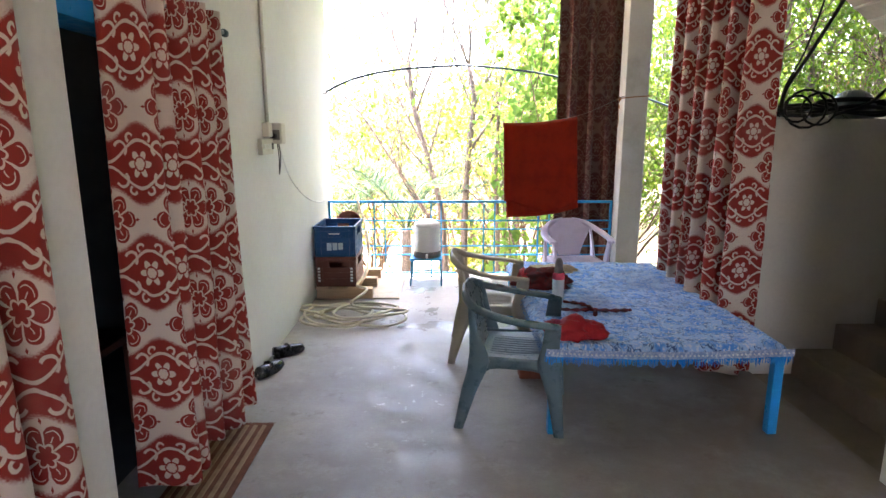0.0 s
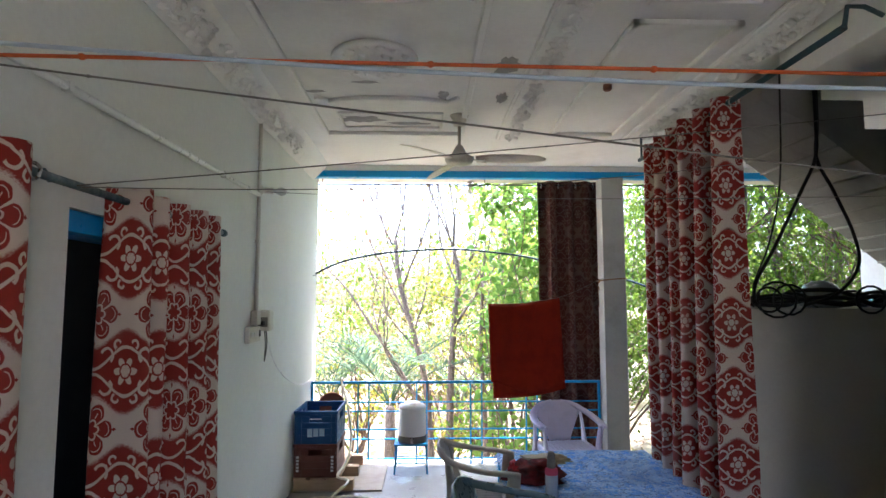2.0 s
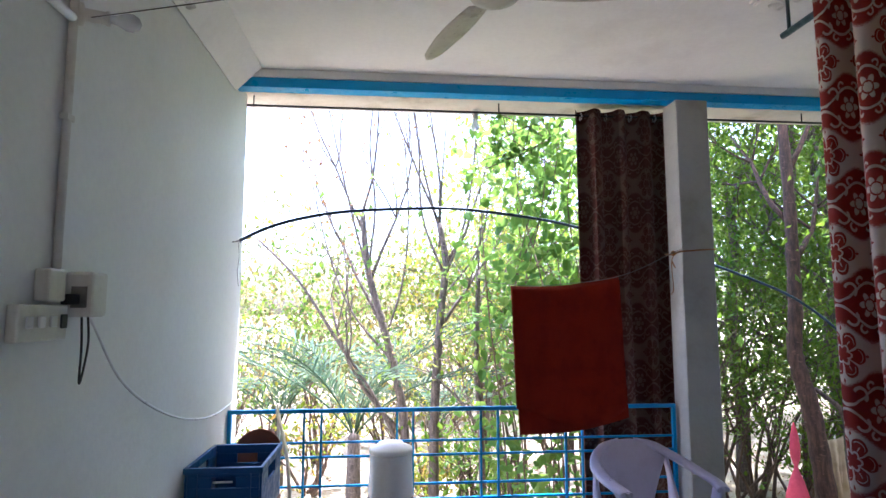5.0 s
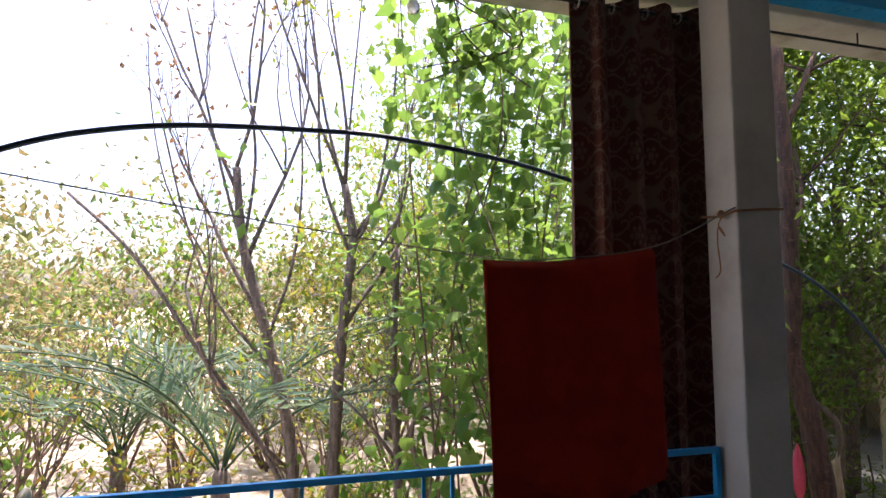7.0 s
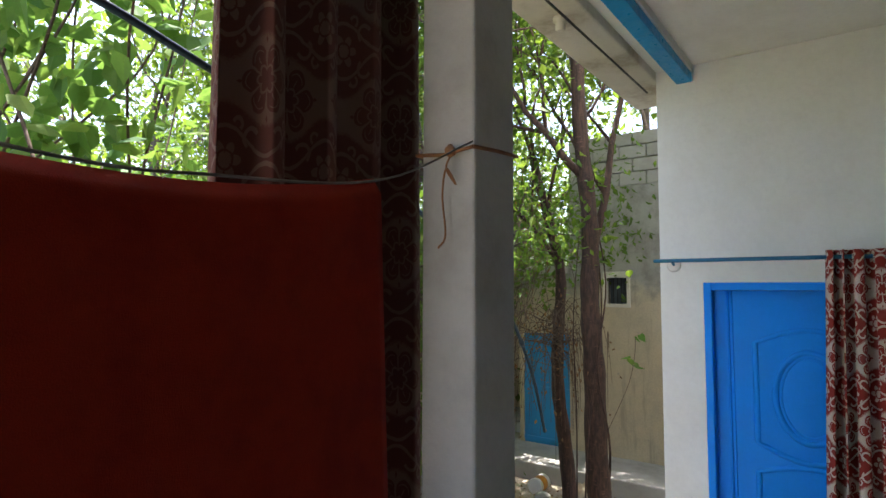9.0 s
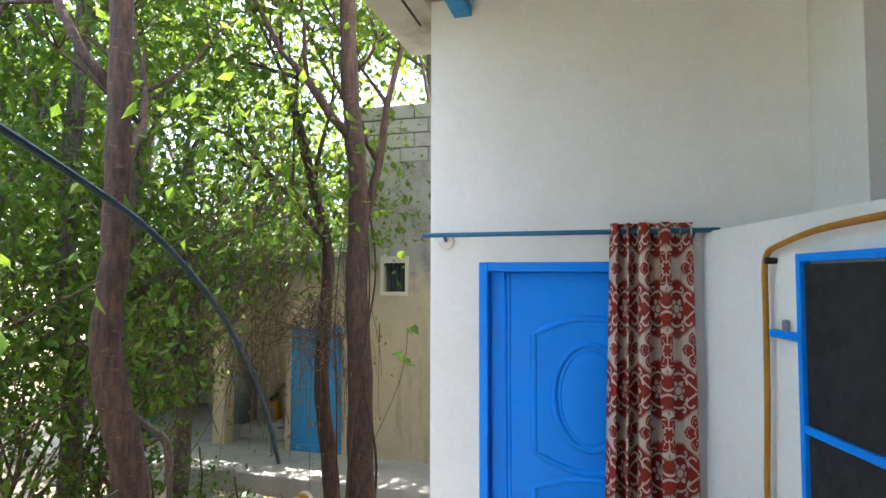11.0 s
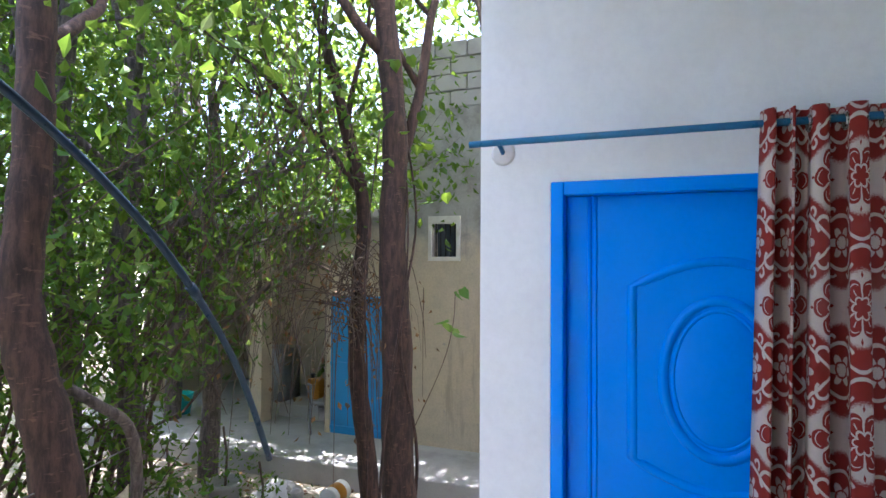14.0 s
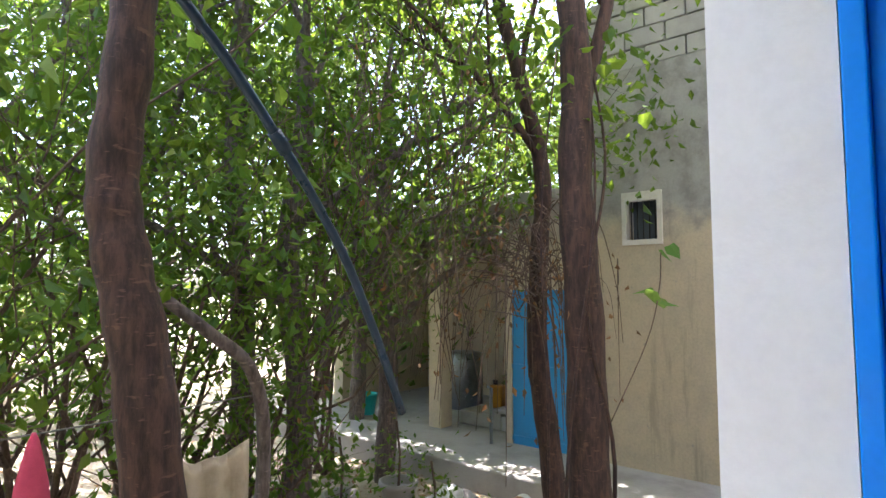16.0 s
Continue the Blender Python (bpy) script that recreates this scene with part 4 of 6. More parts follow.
# white hose in loose coils
hz = thing("water_hose", -0.82, 4.85, 0.0, "cream garden hose lying in loose coils", "hose")
pts = []
rnd = random.Random(8)
for i in range(66):
    a = i * 2 * math.pi / 11 + 0.4
    rx, ry = 0.33 + 0.12 * math.sin(i * 0.71), 0.24 + 0.10 * math.cos(i * 0.47)
    pts.append((0.0 + 0.11 * math.sin(i * 0.23) + rx * math.cos(a), 0.09 * math.cos(i * 0.37) - 0.06 + ry * math.sin(a), 0.014 + 0.0013 * i + 0.010 * math.sin(i * 1.9)))
pts += [(0.05, -0.1, 0.14), (0.14, 0.05, 0.22), (0.12, 0.25, 0.20), (0.0, 0.5, 0.16), (0.05, 0.72, 0.22), (0.06, 0.98, 0.36), (0.0, 1.2, 0.62), (-0.09, 1.36, 0.85), (-0.10, 1.41, 0.895), (-0.10, 1.45, 0.85), (-0.10, 1.46, 0.45)]
part("hose", tube(bmesh.new(), curve(pts, 5), 0.0125, 8), M_hose, hz)

# water cooler on its stand
sd = thing("cooler_stand", -0.17, 6.05, 0, "small blue iron stand for a water cooler", "stand")
part("top", new_bm((-0.17, -0.15, 0.275, 0.17, 0.15, 0.295), bevel=0.004), M_bluepaint, sd)
for yy in (-0.14, 0.13):
    part("brace", new_bm((-0.15, yy, 0.1, 0.15, yy + 0.01, 0.11)), M_bluepaint, sd)
for sx in (-1, 1):
    for sy in (-1, 1):
        part("leg", tube(bmesh.new(), [(sx * 0.165, sy * 0.145, 0), (sx * 0.15, sy * 0.13, 0.276)], 0.009, 6), M_bluepaint, sd)
wc = thing("water_cooler", -0.16, 6.05, 0.295, "white insulated water cooler with a tap", "water cooler")
part("body", lathe(bmesh.new(), [(0.125, 0), (0.14, 0.01), (0.143, 0.1), (0.135, 0.33), (0.128, 0.34)], 28), M_white_plastic, wc)
part("base_ring", lathe(bmesh.new(), [(0.141, 0.0), (0.147, 0.005), (0.148, 0.06), (0.143, 0.066)], 28), M_thin_wire, wc, "grey base ring")
part("lid", lathe(bmesh.new(), [(0.138, 0.33), (0.14, 0.345), (0.135, 0.365), (0.09, 0.38), (0.08, 0.395), (0.0, 0.395)], 28), M_white_plastic, wc)
part("tap", tube(bmesh.new(), [(0, -0.14, 0.045), (0, -0.185, 0.045), (0, -0.19, 0.015)], 0.012, 8), M_white_plastic, wc)

# rope bed with printed cover
bed = thing("charpai", 1.185, 3.825, 0, "blue painted rope bed under a printed cover", "bed")
for sx in (-0.59, 0.595):
    for sy in (-0.965, 0.955):
        part("leg", new_bm((sx - 0.026, sy - 0.026, 0, sx + 0.026, sy + 0.026, 0.49), bevel=0.006), M_bluepaint, bed)
for sx in (-0.585, 0.575):
    part("side_rail", new_bm((sx - 0.025, -0.93, 0.445, sx + 0.025, 0.93, 0.497), bevel=0.006), M_bluepaint, bed)
for sy in (-0.955, 0.955):
    part("end_rail", new_bm((-0.56, sy - 0.025, 0.445, 0.55, sy + 0.025, 0.497), bevel=0.006), M_bluepaint, bed)
part("webbing", new_bm((-0.57, -0.94, 0.48, 0.56, 0.94, 0.495)), M_trim, bed)
cov = thing("bed_cover", 1.185, 3.825, 0.497, "wrinkled blue printed cotton cover with fringe", "bed cover")


def cover_at(u, v):
    x, y = -0.64 + 1.28 * u, -1.005 + 2.0 * v
    w = 0.010 * noise.noise((x * 3.2, y * 2.4, 1.0)) + 0.008 * noise.noise((x * 9, y * 6, 4.0)) + 0.004 * noise.noise((x * 22, y * 17, 2.0))
    edge = max(0, abs(x) - 0.605) * 1.1 + max(0, abs(y) - 0.975) * 1.2
    return (x, y, 0.016 + w - edge - 0.012 * math.exp(-((x) ** 2 + y * y) * 2))


bm = sheet(bmesh.new(), cover_at, 90, 130, lambda u, v: (u * 1.28, v * 2.0))
cp = part("cover", bm, M_spread, cov)
so = cp.modifiers.new("thickness", "SOLIDIFY")
so.thickness, so.offset = 0.004, -1
part("trim_band", sheet(bmesh.new(), lambda u, v: (-0.645 + 1.29 * u, -1.020 - 0.003 * math.sin(40 * u), -0.036 + 0.042 * v - 0.018 * math.sin(math.pi * u)), 60, 2, lambda u, v: (u, v)), M_trim, cov, "grey woven band with white dots")
bm = bmesh.new()
for i in range(58):
    bmesh.ops.create_icosphere(bm, subdivisions=1, radius=0.0055, matrix=Matrix.Translation((-0.63 + i * 0.0222, -1.024, -0.016 - 0.018 * math.sin(math.pi * i / 57))))
part("dots", bm, M_paint_white, cov, "row of white dots")
bm = bmesh.new()
rnd = random.Random(4)
for i in range(260):
    x = -0.64 + i * 1.285 / 260
    l = rnd.uniform(0.035, 0.055) * (0.85 + 0.15 * math.sin(i * 0.4))
    z0 = -0.034 - 0.018 * math.sin(math.pi * i / 260)
    dx, dy = rnd.uniform(-0.012, 0.012), rnd.uniform(-0.008, 0.006)
    q = [bm.verts.new(p) for p in ((x - 0.0025, -1.013, z0), (x + 0.0025, -1.013, z0), (x + dx * 0.6 + 0.0018, -1.013 + dy, z0 - l), (x + dx * 0.6 - 0.0018, -1.013 + dy, z0 - l))]
    bm.faces.new(q)
for i in range(70):
    y = -1.0 + i * 0.028
    l = rnd.uniform(0.03, 0.06)
    q = [bm.verts.new(p) for p in ((-0.642, y - 0.005, -0.02), (-0.642, y + 0.005, -0.02), (-0.65, y + 0.004, -0.02 - l), (-0.65, y - 0.004, -0.02 - l))]
    bm.faces.new(q)
part("fringe", bm, M_fringe, cov, "bright blue thread fringe")


def heap(name, x, y, z, sx, sy, sz, mat, label, category, seed):
    """A crumpled bundle of cloth."""
    ob = thing(name, x, y, z, label, category)
    bm = bmesh.new()
    bmesh.ops.create_icosphere(bm, subdivisions=4, radius=1)
    for v in bm.verts:
        p = v.co.copy()
        d = 1 + 0.35 * noise.noise(p * 1.6 + Vector((seed, 0, 0))) + 0.26 * (0.4 - 2 * abs(noise.noise(p * 2.6 + Vector((seed, 3, 0))))) + 0.14 * (0.3 - 2 * abs(noise.noise(p * 6 + Vector((0, seed, 0))))) + 0.05 * noise.noise(p * 13)
        v.co = (p.x * sx * d, p.y * sy * d, max(0, p.z * d + 0.35) * sz)
    for f in bm.faces:
        f.smooth = True
    part("cloth", bm, mat, ob)
    return ob


TOP = 0.507
heap("red_plastic_bag", 0.72, 2.99, TOP, 0.165, 0.11, 0.075, M_redbag, "crumpled red plastic bag on the bed", "bag", 1.0)
heap("maroon_cloth", 0.74, 4.06, TOP, 0.19, 0.15, 0.095, M_brownred, "crumpled maroon and brown cloth on the bed", "cloth", 5.0)
heap("red_scarf", 0.62, 4.10, TOP, 0.07, 0.10, 0.08, M_redbag, "small red scarf beside the maroon cloth", "cloth", 9.0)
heap("beige_packet", 0.90, 4.50, TOP, 0.2, 0.1, 0.035, M_beige, "flat beige cloth lying on the bed", "cloth", 3.0)
# two thin dark strips across the cover
for k, line in enumerate((((-0.22, 0.05, 0.012), (-0.1, 0.0, 0.02), (0.02, 0.03, 0.012), (0.14, -0.02, 0.022), (0.26, 0.02, 0.012)), ((-0.12, 0.2, 0.012), (-0.02, 0.12, 0.022), (0.03, 0.02, 0.014), (0.01, -0.09, 0.02)))):
    sp_ = thing("dark_cover_strip", 0.92, 3.42, TOP - 0.008, "thin dark uneven strip lying on the cover", "strap", "dark straps")
    part("strap", tube(bmesh.new(), curve(line, 6), [0.011 + 0.005 * math.sin(2.1 * i + k) for i in range(6 * (len(line) - 1) + 1)], 6), M_brownred, sp_)
wb = thing("water_bottle", 0.775, 3.70, 0.511, "clear plastic water bottle with a pink band", "bottle")
part("body", lathe(bmesh.new(), [(0.036, 0), (0.04, 0.006), (0.04, 0.05), (0.036, 0.06), (0.04, 0.07), (0.04, 0.13), (0.038, 0.14)], 20), M_clear, wb)
part("band", lathe(bmesh.new(), [(0.039, 0.135), (0.041, 0.14), (0.039, 0.17), (0.03, 0.178)], 20), M_pink, wb, "pink band")
part("cap", lathe(bmesh.new(), [(0.028, 0.176), (0.029, 0.19), (0.024, 0.255), (0.018, 0.27), (0.014, 0.275)], 20), M_thin_wire, wb, "grey screw cap")
bk_ = thing("clay_block", 0.62, 3.60, 0.0, "reddish brown clay block under the bed", "block")
part("block", new_bm((-0.11, -0.06, 0, 0.11, 0.06, 0.15), bevel=0.012), M_clay, bk_)


# plastic armchairs
def armchair(x, y, rz, mat, seat_mat, label):
    """A moulded armchair that faces -y at rz 0."""
    ob = thing("plastic_armchair", x, y, 0, label, "chair", "plastic armchairs", rz)
    def seat_at(u, v):
        sx, sy = (u - 0.5) * (0.42 + 0.03 * (1 - v)), -0.23 + 0.43 * v
        return (sx, sy, 0.415 - 0.02 * math.sin(math.pi * u) * math.sin(math.pi * v) - 0.035 * max(0, 0.15 - v) / 0.15 - 0.012 * v)
    s = part("seat", sheet(bmesh.new(), seat_at, 20, 20), seat_mat, ob)
    s.modifiers.new("thickness", "SOLIDIFY").thickness = 0.012
    bm = bmesh.new()
    for i in range(9):
        xx = -0.14 + 0.035 * i
        tube(bm, [(xx, -0.14, 0.402), (xx, 0.0, 0.398), (xx, 0.14, 0.399)], 0.004, 5)
    part("ribs", bm, seat_mat, ob)
    part("apron", sheet(bmesh.new(), lambda u, v: (-0.235 + 0.47 * u, -0.235 - 0.008 * math.sin(math.pi * u), 0.352 + 0.058 * v - 0.13 * abs(2 * u - 1) ** 5 * (1 - v)), 16, 3), mat, ob).modifiers.new("thickness", "SOLIDIFY").thickness = 0.008
    for sx in (-1, 1):
        part("side_apron", sheet(bmesh.new(), lambda u, v: (sx * 0.236, -0.235 + 0.45 * u, 0.352 + 0.062 * v - 0.13 * abs(2 * u - 1) ** 5 * (1 - v)), 14, 3), mat, ob).modifiers.new("thickness", "SOLIDIFY").thickness = 0.008
    def back_at(u, v):
        a = (u - 0.5)
        half = 0.105 + 0.125 * v ** 1.2
        z = 0.41 + 0.355 * v - 0.085 * abs(2 * a) ** 2.4 * v
        return (a * 2 * half, 0.19 + 0.115 * v - 0.055 * (2 * a) ** 2 * v, z)
    b = part("backrest", sheet(bmesh.new(), back_at, 18, 16), mat, ob)
    b.modifiers.new("thickness", "SOLIDIFY").thickness = 0.010
    for sx in (-1, 1):
        bm = bmesh.new()
        line = curve([(sx * 0.05, 0.302, 0.745), (sx * 0.16, 0.275, 0.728), (sx * 0.235, 0.215, 0.69), (sx * 0.275, 0.11, 0.662), (sx * 0.29, -0.02, 0.640), (sx * 0.287, -0.14, 0.630), (sx * 0.268, -0.235, 0.615)], 6)
        n = len(line)
        g = []
        for i, p in enumerate(line):
            t = i / (n - 1)
            w, h = 0.010 + 0.024 * min(1, t * 2.0), 0.026 - 0.014 * min(1, t * 1.6)
            out = Vector((1, 0, 0)) if t > 0.35 else Vector((0.35 * sx, 0.9, 0)).lerp(Vector((1, 0, 0)), t / 0.35) * (1 if sx > 0 else -1 if t == 0 else 1)
            out = Vector((abs(out.x) * sx if t < 0.35 else sx, abs(out.y), 0)).normalized()
            g.append([bm.verts.new(p + out * d + Vector((0, 0, e))) for d, e in ((-w, -h), (-w, h * 0.6), (-w * 0.4, h), (w * 0.5, h), (w, h * 0.4), (w, -h))])
        for p, q in zip(g, g[1:]):
            for k in range(6):
                bm.faces.new((p[k], p[(k + 1) % 6], q[(k + 1) % 6], q[k])).smooth = True
        bm.faces.new(g[0][::-1])
        bm.faces.new(g[-1])
        part("armrest", bm, mat, ob)
        def leg(line, widths):
            """An L-shaped moulded leg along a bent line, wide where it meets the seat."""
            bm = bmesh.new()
            pts, rows = curve(line, 4), []
            for i, p in enumerate(pts):
                t = i / (len(pts) - 1) * (len(widths) - 1)
                k = min(int(t), len(widths) - 2)
                w = widths[k] + (widths[k + 1] - widths[k]) * (t - k)
                rows.append([bm.verts.new(p + Vector((sx * a, b_ * w, 0))) for a, b_ in ((0.0, -1), (0.016, -1), (0.022, -0.5), (0.022, 0.5), (0.016, 1), (0.0, 1), (0.008, 0))])
            for p, q in zip(rows, rows[1:]):
                for k in range(7):
                    bm.faces.new((p[k], p[(k + 1) % 7], q[(k + 1) % 7], q[k])).smooth = True
            bm.faces.new(rows[0][::-1])
            bm.faces.new(rows[-1])
            part("leg", bm, mat, ob)
        leg([(sx * 0.255, -0.205, 0.625), (sx * 0.238, -0.195, 0.50), (sx * 0.232, -0.19, 0.39), (sx * 0.240, -0.225, 0.22), (sx * 0.255, -0.255, 0.0)], (0.040, 0.046, 0.062, 0.040, 0.026))
        leg([(sx * 0.205, 0.235, 0.68), (sx * 0.225, 0.215, 0.55), (sx * 0.232, 0.185, 0.39), (sx * 0.245, 0.235, 0.22), (sx * 0.262, 0.29, 0.0)], (0.016, 0.024, 0.058, 0.042, 0.026))
    return ob


armchair(0.43, 3.12, 78, M_green_plastic, M_seat_blue, "slate green plastic armchair pulled up to the bed")
armchair(0.37, 4.07, 86, M_beige_plastic, M_beige_plastic, "dirty beige plastic armchair beside the bed")
armchair(1.27, 5.37, 4, M_lilac_plastic, M_lilac_plastic, "pale lilac plastic armchair at the end of the bed")

# towel on its line, and other lines
ln = thing("clothesline", -1.2, 6.22, 2.0, "thin grey clothesline between nail and pillar", "clothesline")
part("line", tube(bmesh.new(), curve([(0, 0, 0), (0.9, -0.08, -0.15), (1.83, -0.2, -0.29), (2.2, -0.2, -0.285), (2.63, -0.17, -0.22), (3.08, -0.115, -0.03)]), 0.003, 5), M_thin_wire, ln)
tw = thing("towel", 0.63, 6.01, 0.7, "dark red bath towel folded over the clothesline", "towel")


def towel_at(u, v):
    """u along the line, v over it: 0 and 1 are the hems before and behind."""
    top = 1.0 + 0.075 * u * u - 0.012 * math.sin(math.pi * u)
    side = -1 if v < 0.5 else 1
    drop = abs(v - 0.5) * 2
    hem = (0.86 - 0.06 * math.cos(5 * u)) if side < 0 else 1.0 - 0.02 * math.cos(3 * u)
    x = 0.02 * drop + 0.76 * u + (0.035 * drop if side > 0 else 0)
    y = side * (0.012 + 0.016 * drop + 0.010 * math.sin(7 * u + 2) * drop)
    return (x, y + 0.03 * u, top - drop ** 1.0 * hem - (0.05 * u * drop if side < 0 else -0.06 * u * drop))


t_ = part("cloth", sheet(bmesh.new(), towel_at, 40, 48, lambda u, v: (u, v)), M_towel, tw)
t_.modifiers.new("thickness", "SOLIDIFY").thickness = 0.004
rp = thing("rope_round_pillar", 2.0, 6.23, 1.95, "brown rope tied round the pillar", "rope")
part("loop", tube(bmesh.new(), [(-0.135, -0.137, 0.0), (0, -0.138, 0.012), (0.135, -0.137, 0.02), (0.137, -0.03, 0.03), (0.135, 0.075, 0.02), (0, 0.076, 0.01), (-0.136, 0.075, 0.0), (-0.137, -0.03, -0.012), (-0.135, -0.137, 0.0)], 0.006, 6), M_jute, rp)
part("tail", tube(bmesh.new(), curve([(-0.137, -0.06, -0.01), (-0.15, -0.05, -0.06), (-0.142, -0.08, -0.11), (-0.15, -0.05, -0.06), (-0.142, -0.03, -0.14), (-0.14, -0.04, -0.26), (-0.15, -0.02, -0.30)]), 0.0032, 5), M_jute, rp)
part("knot", lathe(bmesh.new(), [(0.004, -0.02), (0.016, -0.01), (0.018, 0.005), (0.006, 0.02)], 8, (-0.143, -0.06, -0.005)), M_jute, rp)


def span(name, a, b, sag, r, mat, label, category="clothesline", knots=0):
    ob = thing(name, *a, label, category)
    a, b = Vector(a), Vector(b)
    pts = [(b - a) * t + Vector((0, 0, -sag * 4 * t * (1 - t))) for t in [k / 16 for k in range(17)]]
    part("line", tube(bmesh.new(), pts, r, 6), mat, ob)
    for k in range(knots):
        p = pts[3 + (k * 5) % 12]
        part("knot", lathe(bmesh.new(), [(0.001, -r * 1.8), (r * 1.8, -r), (r * 1.8, r), (0.001, r * 1.8)], 7, p), mat, ob)
    return ob


span("orange_rope", (-1.25, 0.98, 2.185), (2.05, 1.02, 2.165), 0.0, 0.0036, M_orange_rope, "orange twisted rope strung across the verandah", "rope", 4)
span("power_cable", (-1.25, 0.95, 2.23), (2.05, 1.0, 2.16), 0.055, 0.0042, M_pale_wire, "pale blue cable slung across the verandah", "cable", 0)
span("clothesline", (-1.17, 1.86, 2.12), (2.05, 2.40, 2.57), 0.01, 0.0022, M_thin_wire, "thin knotted line from rod to pillar", "clothesline", 3)
span("clothesline", (-1.17, 1.88, 2.12), (1.87, 3.42, 2.58), 0.06, 0.002, M_thin_wire, "thin grey line across the verandah", "clothesline", 2)
span("clothesline", (-1.25, 1.0, 2.23), (2.05, 1.05, 1.86), 0.01, 0.002, M_thin_wire, "thin pale line across the verandah", "clothesline", 2)
span("clothesline", (-1.22, 4.2, 2.54), (2.05, 2.40, 2.20), 0.03, 0.002, M_thin_wire, "thin line from bulb holder to pillar", "clothesline", 2)

# ceiling fan
fan = thing("ceiling_fan", 0.24, 4.42, 2.80, "cream three-bladed ceiling fan at rest", "ceiling fan")
part("canopy", lathe(bmesh.new(), [(0.02, 0.31), (0.045, 0.32), (0.06, 0.37), (0.075, 0.40)], 20), M_fan, fan)
part("rod", tube(bmesh.new(), [(0, 0, 0.1), (0, 0, 0.36)], 0.013, 10), M_fan, fan)
part("collar", lathe(bmesh.new(), [(0.075, 0.075), (0.05, 0.11), (0.03, 0.15), (0.018, 0.16)], 20), M_fan, fan)
part("motor", lathe(bmesh.new(), [(0.01, 0.0), (0.06, 0.002), (0.10, 0.015), (0.115, 0.04), (0.113, 0.06), (0.08, 0.078)], 28), M_fan, fan)
for k in range(3):
    def blade_at(u, v, k=k):
        w = 0.05 + 0.022 * math.sin(math.pi * min(1, u * 1.15)) - 0.035 * max(0, u - 0.9) / 0.1
        x, y = 0.13 + 0.54 * u, (v - 0.5) * 2 * w
        return (x, y, 0.045 - y * 0.26 - 0.02 * u * u)
    bl = part("blade", sheet(bmesh.new(), blade_at, 16, 4), M_fan, fan)
    bl.modifiers.new("thickness", "SOLIDIFY").thickness = 0.004
    bl.matrix_basis = pose(0, 0, 0, 0, 0, -10 + 120 * k)
    part("blade_arm", new_bm((0.08, -0.022, 0.034, 0.2, 0.022, 0.041)), M_fan, fan).matrix_basis = pose(0, 0, 0, 0, 0, -10 + 120 * k)
hk = thing("ceiling_hook", 1.21, 3.74, 3.16, "small dark ceiling cap", "ceiling cap")
part("cap", lathe(bmesh.new(), [(0.02, 0), (0.03, 0.01), (0.03, 0.04)], 12), M_clay, hk)

# doormat and shoes
dm = thing("doormat", -1.1, 2.47, 0.0, "brown striped woven doormat at the doorway", "doormat")
part("base", new_bm((-0.16, -0.5, 0.001, 0.16, 0.48, 0.010), bevel=0.003), M_mat, dm)
for i in range(6):
    x = -0.135 + 0.048 * i
    part("stripe", new_bm((x, -0.47, 0.010, x + 0.024, 0.45, 0.015), bevel=0.002), M_mat_pale, dm)
bm = bmesh.new()
for i in range(60):
    x = -0.158 + i * 0.0054
    q = [bm.verts.new(p) for p in ((x, 0.48, 0.006), (x + 0.003, 0.48, 0.006), (x + 0.004, 0.5, 0.002), (x, 0.5, 0.002))]
    bm.faces.new(q)
part("fringe", bm, M_mat, dm)


def shoe(x, y, rz):
    ob = thing("shoe", x, y, 0, "black leather shoe by the wall", "shoe", "pair of shoes", rz)
    def body_at(u, v):
        a = math.pi * (v * 1.0)
        w = 0.045 * (0.75 + 0.35 * math.sin(math.pi * min(1, u * 0.95 + 0.1))) * (1 if 0.02 < u < 0.98 else 0.3)
        h = 0.075 - 0.03 * u if u < 0.55 else 0.0585 - 0.05 * (u - 0.55)
        return (w * math.cos(a), -0.13 + 0.26 * u, 0.014 + h * math.sin(a) * (0.35 if u < 0.01 or u > 0.99 else 1))
    part("upper", sheet(bmesh.new(), body_at, 20, 12), M_leather, ob)
    bm = bmesh.new()
    ring = [(0.047 * math.sin(a) * (1.0 if math.cos(a) > 0 else 0.85), 0.13 * math.cos(a)) for a in [k * 2 * math.pi / 20 for k in range(20)]]
    lo, hi = [bm.verts.new((p[0], p[1], 0)) for p in ring], [bm.verts.new((p[0], p[1], 0.016)) for p in ring]
    bm.faces.new(lo)
    bm.faces.new(hi)
    for i in range(20):
        bm.faces.new((lo[i], lo[(i + 1) % 20], hi[(i + 1) % 20], hi[i]))
    part("sole", bm, M_black, ob)
    part("strap", tube(bmesh.new(), [(-0.045, -0.01, 0.03), (-0.03, -0.01, 0.075), (0, -0.01, 0.084), (0.03, -0.01, 0.075), (0.045, -0.01, 0.03)], 0.008, 5), M_leather, ob)


shoe(-1.17, 3.66, -20)
shoe(-1.13, 3.99, -42)
tb = thing("dark_stool", -2.0, 2.75, -0.01, "dark wooden stool in the unlit room", "stool")
part("top", new_bm((-0.3, -0.3, 0.5, 0.3, 0.3, 0.54), bevel=0.006), M_crate_brown, tb)
for sx in (-0.26, 0.26):
    for sy in (-0.26, 0.26):
        part("leg", new_bm((sx - 0.02, sy - 0.02, 0, sx + 0.02, sy + 0.02, 0.5)), M_crate_brown, tb)
heap("blue_bundle", -2.0, 2.7, 0.53, 0.22, 0.2, 0.22, M_bluebundle, "dark blue plastic bundle in the unlit room", "bundle", 2.0)

